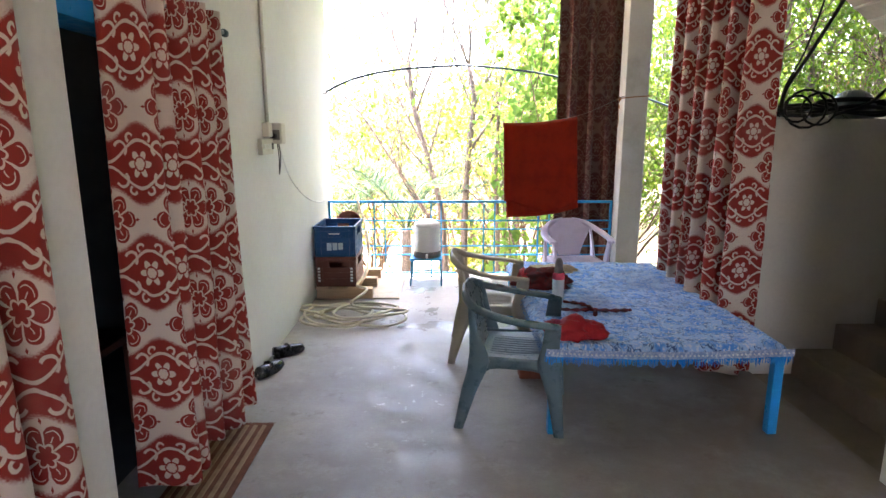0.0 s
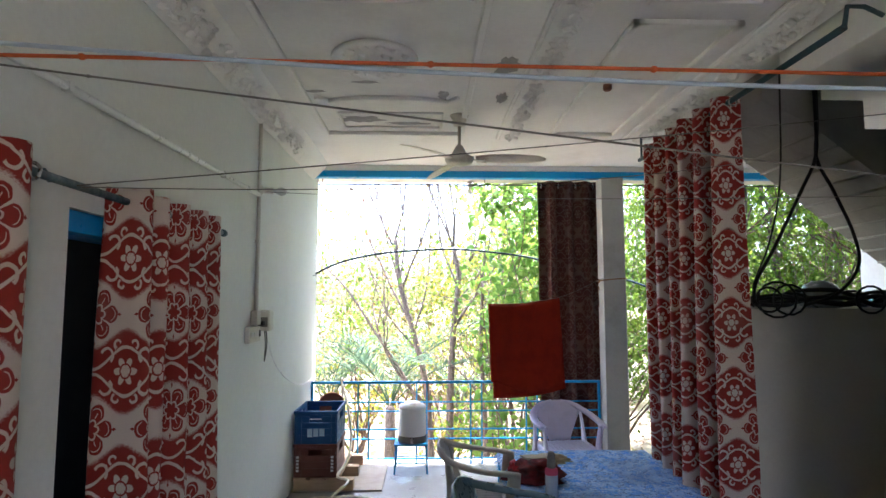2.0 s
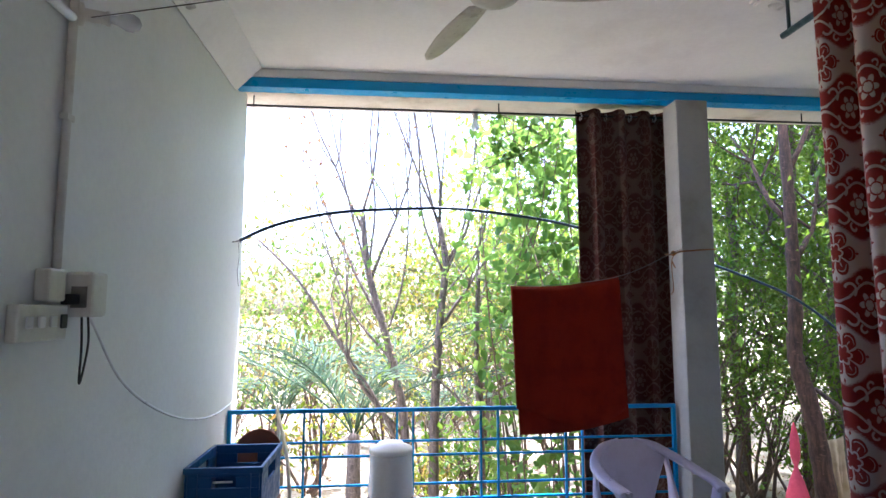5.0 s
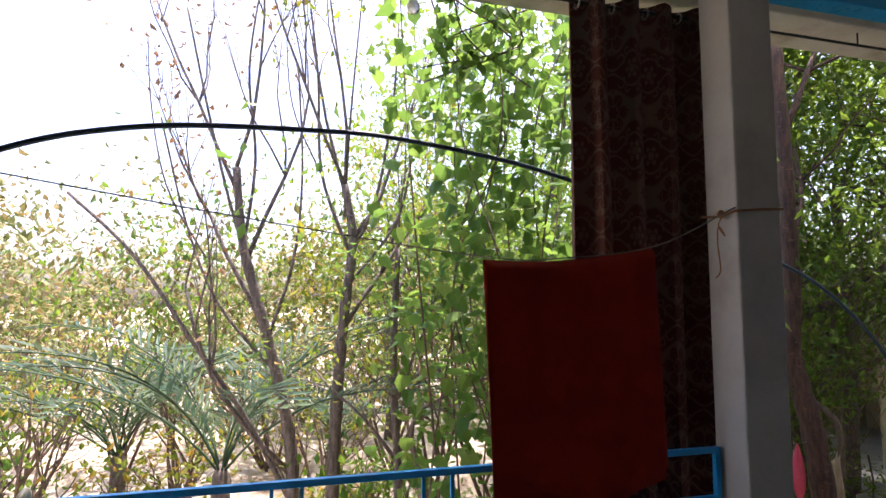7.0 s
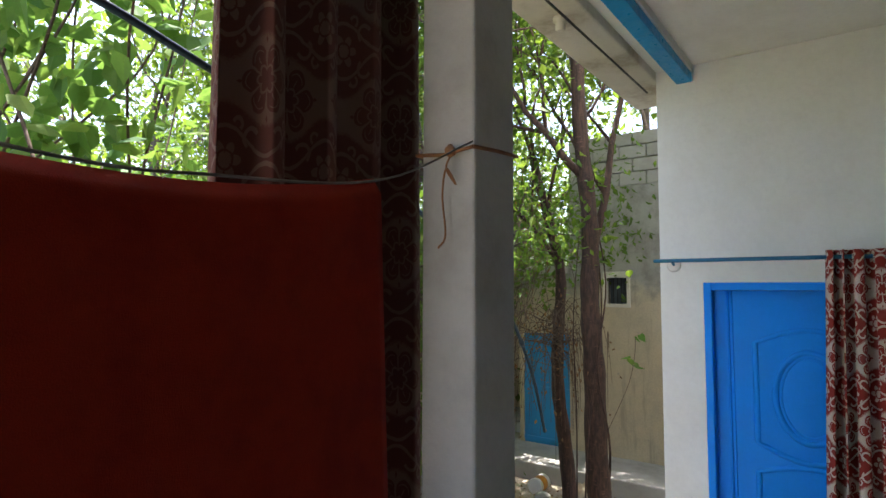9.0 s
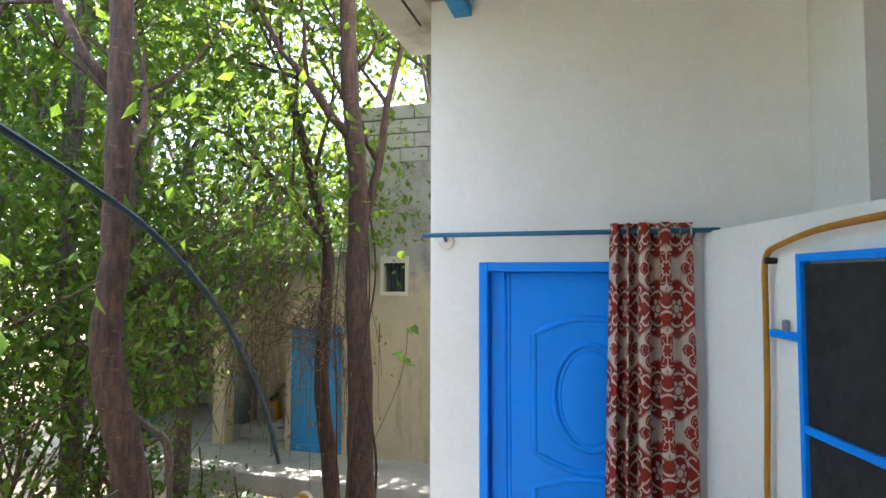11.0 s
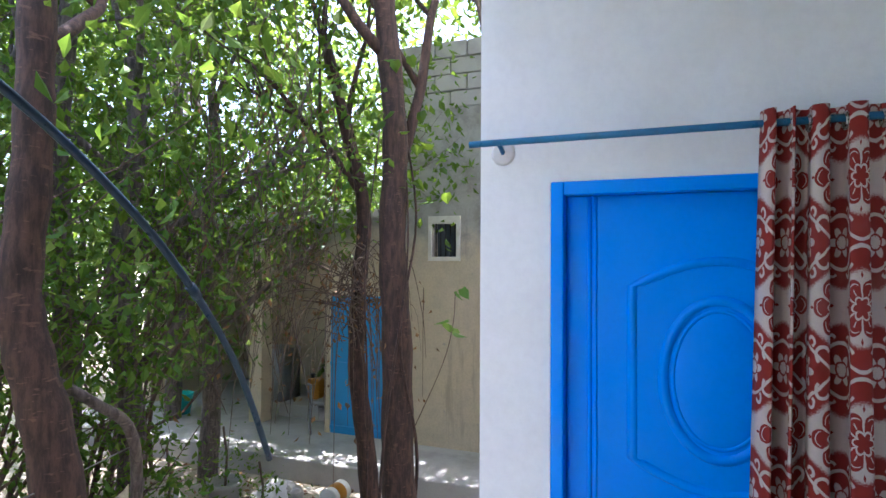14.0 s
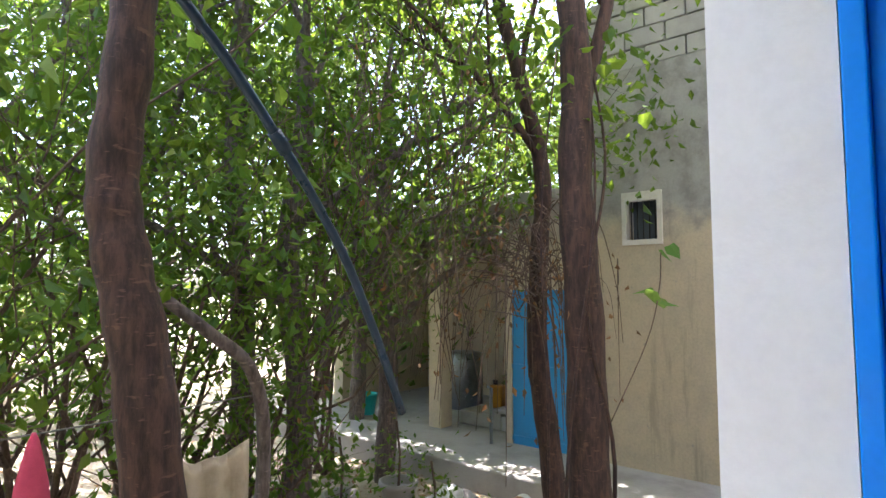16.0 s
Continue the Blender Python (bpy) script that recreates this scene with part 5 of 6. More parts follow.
# cables over the store room
def cable(name, pts, r, mat, label, at=(0, 0, 0)):
    ob = thing(name, *at, label, "cable")
    part("cable", tube(bmesh.new(), curve(pts, 6), r, 6), mat, ob)
    return ob


rnd = random.Random(21)
cb = thing("cable_bundle", 3.1, 3.82, 1.685, "tangled black cables lying along the wall top", "cables")
for k in range(9):
    pts = []
    for i in range(10):
        pts.append((-0.98 + 0.22 * i + rnd.uniform(-0.04, 0.04), rnd.uniform(-0.1, 0.12), 0.02 + 0.10 * rnd.random() ** 1.5))
    part("strand", tube(bmesh.new(), curve(pts, 5), rnd.uniform(0.009, 0.018), 6), M_black, cb)
for k, (cx, rr) in enumerate(((-0.82, 0.13), (-0.74, 0.11), (-0.88, 0.09), (-0.2, 0.1))):
    pts = [(cx + rr * math.cos(a), -0.13 - 0.004 * k, 0.06 + rr * 0.9 * math.sin(a)) for a in [i * 2 * math.pi / 14 for i in range(15)]]
    part("coil", tube(bmesh.new(), pts, 0.008, 6), M_black, cb)
tin = thing("metal_lid", 2.75, 3.95, 1.735, "grey domed metal lid among the cables", "lid")
part("dome", lathe(bmesh.new(), [(0.13, -0.05), (0.13, 0.06), (0.10, 0.11), (0.05, 0.14), (0.0, 0.145)], 20), M_steel, tin)
cable("hanging_cable", [(2.40, 3.40, 3.2), (2.40, 3.40, 2.84), (2.385, 3.40, 2.62), (2.30, 3.42, 2.42), (2.12, 3.45, 2.05), (2.06, 3.55, 1.85), (2.16, 3.74, 1.71)], 0.011, M_black, "black cable hanging beside the upper stair flight")
cable("hanging_cable", [(2.42, 3.41, 3.2), (2.415, 3.41, 2.84), (2.40, 3.41, 2.62), (2.50, 3.42, 2.42), (2.62, 3.43, 2.15), (2.66, 3.46, 1.95), (2.60, 3.58, 1.78), (2.5, 3.74, 1.71)], 0.011, M_black, "black cable hanging beside the upper stair flight")
cable("hanging_cable", [(2.2, 3.42, 3.2), (2.17, 3.42, 2.5), (2.1, 3.45, 2.1), (2.05, 3.55, 1.85), (2.16, 3.76, 1.70)], 0.006, M_black, "thin black cable hanging by the stairs")

# ---- by the blue door ----
dr = thing("blue_door", 4.95, 5.515, LOW, "bright blue panelled door, closed, in its frame", "door")
for y0, y1 in ((-0.582, -0.53), (0.53, 0.582)):
    part("jamb", new_bm((-0.012, y0, 0, 0.12, y1, 2.02), bevel=0.006), M_doorblue, dr)
part("head", new_bm((-0.012, -0.53, 1.965, 0.12, 0.53, 2.02), bevel=0.006), M_doorblue, dr)
part("leaf", new_bm((0.055, -0.529, 0.01, 0.095, 0.529, 1.964), bevel=0.004), M_doorblue, dr)
part("stile_bead", tube(bmesh.new(), [(0.054, 0.435, 0.02), (0.054, 0.435, 1.96)], 0.009, 8), M_doorblue, dr)
part("stile_bead", tube(bmesh.new(), [(0.054, 0.41, 0.02), (0.054, 0.41, 1.96)], 0.006, 8), M_doorblue, dr)


def pressed(name, pts, r):
    loop = [Vector((0.055 + r * 0.45, y, z)) for y, z in pts]
    part(name, tube(bmesh.new(), loop + [loop[0]], r, 8, False), M_doorblue, dr, "pressed panel moulding")


def rounded(y0, y1, z0, z1, bow, n=14):
    top = [(y0 + (y1 - y0) * i / n, z1 + bow * math.sin(math.pi * i / n)) for i in range(n + 1)]
    low = [(y1 - (y1 - y0) * i / n, z0 - bow * math.sin(math.pi * i / n)) for i in range(n + 1)]
    return top + low


pressed("panel_rim", rounded(-0.36, 0.27, 0.92, 1.60, 0.10), 0.022)
pressed("panel_oval", [(-0.045 + 0.20 * math.cos(a), 1.25 + 0.30 * math.sin(a)) for a in [k * 2 * math.pi / 40 for k in range(40)]], 0.024)
pressed("panel_oval", [(-0.045 + 0.165 * math.cos(a), 1.25 + 0.26 * math.sin(a)) for a in [k * 2 * math.pi / 40 for k in range(40)]], 0.010)
pressed("panel_rim", rounded(-0.36, 0.27, 0.2, 0.72, 0.07), 0.022)
bm = bmesh.new()
bmesh.ops.create_uvsphere(bm, u_segments=28, v_segments=14, radius=1, matrix=Matrix.LocRotScale((0.058, -0.045, 1.25), None, (0.018, 0.165, 0.26)))
for f in bm.faces:
    f.smooth = True
part("panel_boss", bm, M_doorblue, dr)
rod = thing("curtain_rod", 4.86, 4.80, 1.73, "blue metal curtain rod over the blue door", "curtain rod")
cylinder_part("rod", (0, 0, 0), (0, 1.62, 0), 0.014, M_bluerod, rod)
for y in (1.50, 0.12):
    part("bracket", tube(bmesh.new(), [(0, y, 0), (0.045, y, -0.01), (0.09, y, -0.03)], 0.010, 6), M_bluerod, rod)
    part("rose", lathe(bmesh.new(), [(0.05, 0), (0.052, 0.004), (0.04, 0.008), (0.0, 0.009)], 16), M_white_plastic, rod).matrix_basis = pose(0.09, y, -0.03, 0, -90, 0)
curtain("curtain", 4.86, 4.92, 1.775, -0.40, 0.42, "y", 4, M_damask, "red and cream damask curtain bunched beside the door", 0.042, 5, flare=0.2, phase=0.2, bunch=1.7)

# steel door of the store room, hose and latch
sdr = thing("steel_door", 3.68, store_y(3.68) + 0.002, LOW, "blue framed steel door with a dark sheet", "door", rz=14.04)
part("sheet", new_bm((-0.36, 0.004, 0.02, 0.36, 0.022, 1.98)), M_sheet, sdr)
for x in (-0.38, 0.355):
    part("stile", new_bm((x, 0, 0, x + 0.028, 0.04, 2.02), bevel=0.003), M_doorblue, sdr)
for z in (0.0, 0.62, 1.36, 1.99):
    part("rail", new_bm((-0.353, 0.0, z, 0.356, 0.038, z + 0.03), bevel=0.003), M_doorblue, sdr)
part("hinge_plate", new_bm((0.384, 0.0, 1.50, 0.40, 0.02, 1.88), bevel=0.002), M_doorblue, sdr)
part("latch_arm", new_bm((0.40, 0.0, 1.69, 0.60, 0.03, 1.72), bevel=0.003), M_doorblue, sdr)
part("padlock", new_bm((0.49, 0.0, 1.72, 0.525, 0.02, 1.765), bevel=0.008), M_steel, sdr)
yh = thing("ochre_hose", 4.28, store_y(4.28), LOW, "ochre yellow hose hung over the wall corner", "hose", rz=14.04)
part("hose", tube(bmesh.new(), curve([(0.01, 0.034, 0), (0.0, 0.034, 0.5), (0.02, 0.034, 1.0), (0.0, 0.034, 1.45), (-0.005, 0.034, 1.8), (-0.005, 0.034, 1.96), (-0.03, 0.034, 2.03), (-0.12, 0.034, 2.06), (-0.4, 0.045, 2.10), (-0.8, 0.045, 2.12)], 8), 0.0125, 8), M_yellow_hose, yh)
part("clip", tube(bmesh.new(), [(-0.035, 0.002, 2.0), (-0.035, 0.045, 2.0)], 0.014, 8), M_black, yh)
bh_ = thing("slab_bulb_holder", 3.54, 6.56, 3.05, "small white bulb holder under the slab", "lamp")
part("holder", lathe(bmesh.new(), [(0.018, 0), (0.03, 0.01), (0.03, 0.055), (0.045, 0.06), (0.045, 0.085)], 14), M_switch, bh_)
bh_ = thing("slab_bulb", 0.49, 6.64, 2.96, "white bulb hanging from the slab edge", "lamp")
part("bulb", lathe(bmesh.new(), [(0.008, 0.0), (0.03, 0.015), (0.034, 0.04), (0.018, 0.08), (0.016, 0.1)], 14), M_bulb, bh_)
part("holder", lathe(bmesh.new(), [(0.02, 0.095), (0.024, 0.1), (0.024, 0.15), (0.04, 0.155), (0.04, 0.175)], 14), M_switch, bh_)

# far blue door, vent frame
fd = thing("far_blue_door", 8.9, 9.27, -0.95, "sky blue steel door of the yard building", "door")
part("leaf", new_bm((0.02, -0.40, 0.0, 0.05, 0.395, 1.745), bevel=0.004), M_doorblue_far, fd)
for z in (0.05, 0.85, 1.65):
    part("rail", new_bm((0.008, -0.40, z, 0.022, 0.395, z + 0.05)), M_doorblue_far, fd)
vf = thing("vent_frame", 8.9, 8.105, 1.27, "small square vent with a pale frame", "vent")
part("frame", new_bm((-0.03, -0.20, -0.03, 0.06, 0.20, 0.02), (-0.03, -0.20, 0.41, 0.06, 0.20, 0.50), (-0.03, -0.20, 0.02, 0.06, -0.155, 0.41), (-0.03, 0.155, 0.02, 0.06, 0.20, 0.41)), M_switch, vf)
for k in range(5):
    part("bar", tube(bmesh.new(), [(0.03, -0.12 + 0.06 * k, 0.02), (0.03, -0.12 + 0.06 * k, 0.41)], 0.006, 5), M_sheet, vf)
# dark sheet coloured to stand for the shade inside the vent hole
part("backing", new_bm((0.2, -0.17, -0.0, 0.22, 0.17, 0.43)), M_room_shade, vf)

# ---- the yard: hose, trees, palms, bushes ----
hp = thing("irrigation_pipe", -1.27, 6.44, 2.02, "dark blue plastic pipe arching across the yard side", "pipe")
arch = [(-1.25, 6.40, 2.03), (-1.08, 6.42, 2.12), (-0.85, 6.45, 2.20), (-0.5, 6.50, 2.27), (0.05, 6.60, 2.32), (0.4, 6.64, 2.325), (1.0, 6.71, 2.27), (1.4, 6.76, 2.20), (2.2, 6.87, 2.04), (3.05, 6.98, 1.78), (3.45, 7.04, 1.62), (3.82, 7.09, 1.38), (4.07, 7.12, 1.15), (4.29, 7.15, 0.90), (4.44, 7.17, 0.66), (4.57, 7.19, 0.42)]
part("pipe", tube(bmesh.new(), [Vector(p) - Vector((-1.27, 6.44, 2.02)) for p in curve(arch, 5)], 0.0125, 8), M_pipe, hp)
part("joint", tube(bmesh.new(), [Vector(p) - Vector((-1.27, 6.44, 2.02)) for p in ((4.06, 7.119, 1.16), (4.10, 7.124, 1.12))], 0.018, 8), M_pipe, hp)
part("hanger", tube(bmesh.new(), [(0.0, -0.05, 0.0), (0.05, -0.04, 0.02)], 0.004, 5), M_thin_wire, hp)


class Leaves:
    """Gathers many small leaves into one mesh."""
    def __init__(self, seed):
        self.v, self.f, self.r = [], [], random.Random(seed)

    def add(self, p, size, droop=0.4, kind="oval"):
        r = self.r
        a, b = r.uniform(0, 2 * math.pi), r.uniform(-0.9, 0.5) - droop
        d = Vector((math.cos(a) * math.cos(b), math.sin(a) * math.cos(b), math.sin(b)))
        s = d.cross(Vector((r.uniform(-0.5, 0.5), r.uniform(-0.5, 0.5), 1))).normalized()
        n = d.cross(s) * size * 0.14
        L, w = size * r.uniform(0.75, 1.2), size * (0.48 if kind == "heart" else 0.27)
        i = len(self.v)
        p = Vector(p)
        if kind == "heart":
            self.v += [p, p - d * L * 0.08 + s * w * 0.75 + n, p + d * L * 0.35 + s * w + n, p + d * L, p + d * L * 0.35 - s * w + n, p - d * L * 0.08 - s * w * 0.75 + n, p + d * L * 0.4]
            self.f += [(i, i + 1, i + 2, i + 6), (i + 6, i + 2, i + 3), (i + 6, i + 3, i + 4), (i, i + 6, i + 4, i + 5)]
        else:
            self.v += [p, p + d * L * 0.45 + s * w + n, p + d * L, p + d * L * 0.45 - s * w + n]
            self.f += [(i, i + 1, i + 2), (i, i + 2, i + 3)]

    def cloud(self, c, spread, n, size, droop=0.4, kind="oval"):
        r = self.r
        for _ in range(n):
            self.add((c[0] + r.gauss(0, spread[0]), c[1] + r.gauss(0, spread[1]), c[2] + r.gauss(0, spread[2])), size * r.uniform(0.6, 1.25), droop, kind)

    def mesh(self, name, material, parent=None, label=""):
        me = bpy.data.meshes.new(name)
        me.from_pydata([tuple(v) for v in self.v], [], self.f)
        me.materials.append(material)
        ob = new(name, me)
        ob.parent = parent
        return tagged(ob, label)


def limb(bm, tips, start, way, length, radius, depth, r, spread=0.6, lift=0.15, splits=3, twist=0.22, n=7):
    """Grows a bent, tapering limb and its side limbs; tips collects places for leaves."""
    pts, rad, d = [Vector(start)], [radius], Vector(way).normalized()
    k = 5 if depth else 4
    for i in range(k):
        d = (d + Vector((r.uniform(-1, 1), r.uniform(-1, 1), r.uniform(-0.6, 0.6))) * twist + Vector((0, 0, lift)) * 0.3).normalized()
        pts.append(pts[-1] + d * length / k)
        rad.append(radius * (1 - 0.62 * (i + 1) / k))
    tube(bm, pts, rad, max(3, n))
    if depth == 0:
        tips += [p for p in pts[1:]]
        return
    for j in range(splits):
        i = r.randint(2, k)
        a = r.uniform(0, 2 * math.pi)
        side = d.orthogonal().normalized()
        side = Matrix.Rotation(a, 3, d) @ side
        limb(bm, tips, pts[i], d * 0.9 + side * spread * r.uniform(0.7, 1.4), length * r.uniform(0.5, 0.75), rad[i] * 0.7, depth - 1, r, spread, lift, splits, twist, n - 2)


def tree(x, y, label, trunk, radius, mat, leaf_mat, seed, crown=(), depth=3, splits=3, length=1.5, leaf=0.07, per_tip=3, scatter=0.10, spread=0.6, kind="oval", lift=0.15, extra=()):
    """trunk: points from the ground up; crown: (index on the trunk, direction) of the limbs that leave it."""
    ob = thing("tree", x, y, YARD, label, "tree", "yard trees")
    r = random.Random(seed)
    line = curve(trunk, 6)
    n = len(line)
    bm = tube(bmesh.new(), line, [radius * (1.12 - 0.55 * i / n) + radius * 0.05 * math.sin(i * 1.7 + seed) for i in range(n)], 12)
    part("trunk", bm, mat, ob)
    bm, tips = bmesh.new(), []
    for t, way, size in crown:
        i = min(n - 1, int(t * (n - 1)))
        limb(bm, tips, line[i], way, length * size, radius * (1.0 - 0.5 * t) * 0.62, depth - 1, r, spread, lift, splits)
    for q in extra:
        tube(bm, curve(q[:-1], 6), [q[-1] * (1 - 0.5 * k / (6 * (len(q) - 2))) for k in range(6 * (len(q) - 2) + 1)], 6)
        tips += [p for p in list(curve(q[:-1], 3))[4:] if p.z > 2.9 or radius < 0.07]
    tagged(part("branchwork", bm, mat, ob), kind="stuff")
    lv = Leaves(seed + 50)
    for p in tips:
        lv.cloud(p, (scatter, scatter, scatter), per_tip, leaf, 0.4, kind)
    lv.mesh("crown", leaf_mat, ob)
    return ob


up = (0, 0, 1)
# slender half-bare trees before the railing
tree(-0.02, 9.2, "slender half-bare tree with few pale leaves", [(0.12, 0, 0), (0.05, 0, 0.9), (0.0, 0, 1.6), (-0.22, 0, 2.5), (-0.42, 0, 3.2), (-0.5, 0, 3.9)], 0.058, M_bark_grey, M_leaf_dry, 1,
     [(0.62, (-0.5, 0.1, 1), 0.9), (0.78, (0.45, 0, 1), 1.0), (0.95, (-0.4, 0.1, 1), 1.1), (1.0, (0.25, 0.1, 1), 1.2), (0.3, (-1.1, 0, 0.9), 0.9)], 3, 4, 2.1, 0.075, 1, 0.09, 0.38, lift=0.6,
     extra=[[(0.02, 0, 1.05), (-0.35, -0.05, 1.75), (-0.75, -0.1, 2.35), (-1.25, -0.1, 3.1), (-1.75, -0.1, 3.6), 0.028], [(-0.3, 0, 2.8), (-0.55, 0.05, 3.6), (-0.75, 0, 4.4), (-0.95, 0, 5.3), 0.018], [(-0.42, 0, 3.2), (-0.35, 0.1, 4.0), (-0.42, 0, 4.8), (-0.33, 0, 5.7), 0.017], [(-0.2, 0, 2.4), (0.0, -0.05, 3.1), (0.06, 0, 3.9), (0.0, 0, 4.9), 0.016], [(-0.1, 0, 2.1), (-0.6, 0, 2.7), (-0.9, 0.1, 3.4), (-1.12, 0, 4.3), 0.017], [(-0.72, 0, 3.1), (-1.05, 0, 3.7), (-1.2, 0, 4.4), (-1.25, 0, 5.0), 0.01]])
tree(0.36, 9.2, "slender dark tree with thin upright limbs", [(0, 0, 0), (0.0, 0, 1.2), (0.03, 0, 2.0), (0.08, 0, 2.7), (0.14, 0, 3.3), (0.06, 0, 3.8)], 0.058, M_bark_grey, M_leaf_yellow, 2,
     [(0.82, (0.5, 0, 1), 1.1), (0.9, (-0.5, 0.1, 1), 1.1), (1.0, (0.15, 0.1, 1), 1.2), (1.0, (-0.35, 0, 1), 1.2), (0.55, (0.7, 0.3, 0.8), 0.8)], 3, 4, 2.0, 0.08, 2, 0.10, 0.36, lift=0.6,
     extra=[[(0.1, 0, 3.1), (0.35, 0, 3.7), (0.5, 0, 4.6), (0.55, 0, 5.4), 0.018], [(0.1, 0, 3.2), (-0.15, 0, 3.9), (-0.2, 0, 4.8), (-0.3, 0, 5.6), 0.018], [(0.12, 0, 2.9), (0.55, 0, 3.5), (0.72, 0, 4.3), (0.85, 0, 5.1), 0.016], [(0.06, 0, 3.5), (0.1, 0, 4.4), (0.2, 0, 5.7), 0.014], [(-0.14, 0, 3.85), (-0.42, 0, 4.5), (-0.5, 0, 5.3), 0.009]])
tree(0.88, 8.9, "thin sapling with green leaves", [(0.02, 0, 0), (0, 0, 1.2), (-0.05, 0, 2.2), (-0.02, 0, 3.2)], 0.04, M_bark_grey, M_leaf, 3,
     [(0.4, (-0.5, 0, 0.8), 1), (0.6, (0.6, -0.2, 0.8), 1), (0.8, (0.4, 0.3, 1), 1), (1, (0.1, 0, 1), 1)], 3, 3, 1.1, 0.09, 3, 0.12, 0.6,
     extra=[[(0.45, 0, 0), (0.30, 0, 0.9), (0.1, -0.1, 1.7), (0.5, -0.2, 2.0), (0.9, -0.3, 2.15), 0.022]])
# creeper with heart-shaped leaves between these and the pillar
cr = thing("creeper", 1.45, 8.1, YARD, "climbing creeper with heart-shaped green leaves", "creeper")
r = random.Random(31)
bm, tips = bmesh.new(), []
for i in range(14):
    x0, y0 = r.uniform(-0.5, 0.9), r.uniform(-0.6, 0.7)
    pts = [(x0, y0, 0), (x0 + r.uniform(-0.2, 0.2), y0 + r.uniform(-0.2, 0.2), 1.4), (x0 + r.uniform(-0.35, 0.35), y0 + r.uniform(-0.3, 0.3), 2.8), (x0 + r.uniform(-0.5, 0.5), y0 + r.uniform(-0.4, 0.3), 4.0), (x0 + r.uniform(-0.5, 0.4), y0 + r.uniform(-0.5, 0.2), 5.2)]
    c_ = curve(pts, 8)
    tube(bm, c_, [0.010 * (1 - 0.6 * k / len(c_)) for k in range(len(c_))], 5)
    tips += c_[5:]
tagged(part("stemwork", bm, M_twig, cr), kind="stuff")
lv = Leaves(32)
for p in tips:
    lv.cloud(p, (0.17, 0.17, 0.12), 4, 0.115, 0.6, "heart")
lv.cloud((-0.15, -0.2, 4.3), (0.35, 0.35, 0.35), 150, 0.105, 0.6, "heart")
lv.mesh("crown", M_leaf_vine, cr)
ck = thing("creeper", 0.75, 6.78, 2.75, "small creeper hanging over the slab edge", "creeper")
bm = bmesh.new()
lv = Leaves(34)
for i in range(6):
    q = curve([(r.uniform(-0.3, 0.5), 0, 0.4), (r.uniform(-0.2, 0.5), 0.03, 0.2), (r.uniform(-0.2, 0.6), 0.05, r.uniform(-0.1, 0.1))], 5)
    tube(bm, q, 0.005, 4)
    for p in q:
        lv.cloud(p, (0.05, 0.05, 0.05), 2, 0.07, 0.8, "heart")
tagged(part("stemwork", bm, M_twig, ck), kind="stuff")
lv.mesh("crown", M_leaf_vine, ck)


def palm(x, y, z, seed, n, reach, label):
    ob = thing("date_palm", x, y, YARD, label, "palm", "young palms")
    r = random.Random(seed)
    part("trunk", lathe(bmesh.new(), [(0.10, 0), (0.11, 0.1), (0.09, z * 0.6), (0.08, z), (0.03, z + 0.1)], 12), M_bark_grey, ob)
    for i in range(n):
        a = 2 * math.pi * i / n + r.uniform(-0.25, 0.25)
        rise = r.uniform(0.75, 1.4)
        L = reach * r.uniform(0.8, 1.1)
        rib = [Vector((math.cos(a) * L * t * math.cos(rise * (1 - 0.55 * t)), math.sin(a) * L * t * math.cos(rise * (1 - 0.55 * t)), z + L * t * math.sin(rise * (1 - 0.62 * t)))) for t in [k / 12 for k in range(13)]]
        bm = tube(bmesh.new(), rib, [0.014 * (1 - 0.8 * k / 12) for k in range(13)], 4)
        fine = curve(rib, 4)
        for k in range(7, len(fine) - 1, 2):
            d = (fine[k + 1] - fine[k - 1]).normalized()
            s = d.cross(Vector((0, 0, 1))).normalized()
            l = 0.44 * math.sin(math.pi * (0.12 + 0.8 * k / len(fine)))
            for sg in (-1, 1):
                e = (s * sg + d * 0.9 + Vector((0, 0, r.uniform(-0.1, 0.35)))).normalized()
                w = d * 0.024
                q = [bm.verts.new(v) for v in (fine[k] - w, fine[k] + e * l * 0.5 - w * 1.1 + Vector((0, 0, 0.01)), fine[k] + e * l, fine[k] + e * l * 0.5 + w * 1.1)]
                bm.faces.new(q)
        part("frond", bm, M_palm, ob)


palm(-0.62, 9.9, 1.1, 1, 13, 3.0, "young date palm with stiff grey-green fronds")
palm(-1.9, 11.6, 0.9, 2, 14, 2.6, "young date palm among the bushes")
palm(0.7, 12.6, 0.7, 3, 12, 2.2, "young date palm half hidden by trees")

# trees by the lower landing
tree(4.0, 7.8, "brown-barked tree with a swollen bend", [(0.13, -0.15, 0), (0.11, -0.13, 0.7), (0.08, -0.10, 1.25), (0.04, -0.06, 1.75), (-0.01, 0.0, 2.1), (-0.03, 0.03, 2.35), (0.0, 0.02, 2.75), (0.015, 0.03, 3.3), (0.02, 0.04, 4.0), (0.0, 0.06, 5.0)], 0.090, M_bark, M_leaf, 5,
     [(0.76, (0.9, 0.5, 0.7), 1.2), (0.85, (-0.5, 0.6, 1), 1.1), (0.92, (0.6, -0.1, 1), 1.2), (1.0, (-0.3, 0.2, 1), 1.2), (1.0, (0.4, 0.5, 1), 1.2)], 3, 4, 1.5, 0.085, 7, 0.17, 0.7)
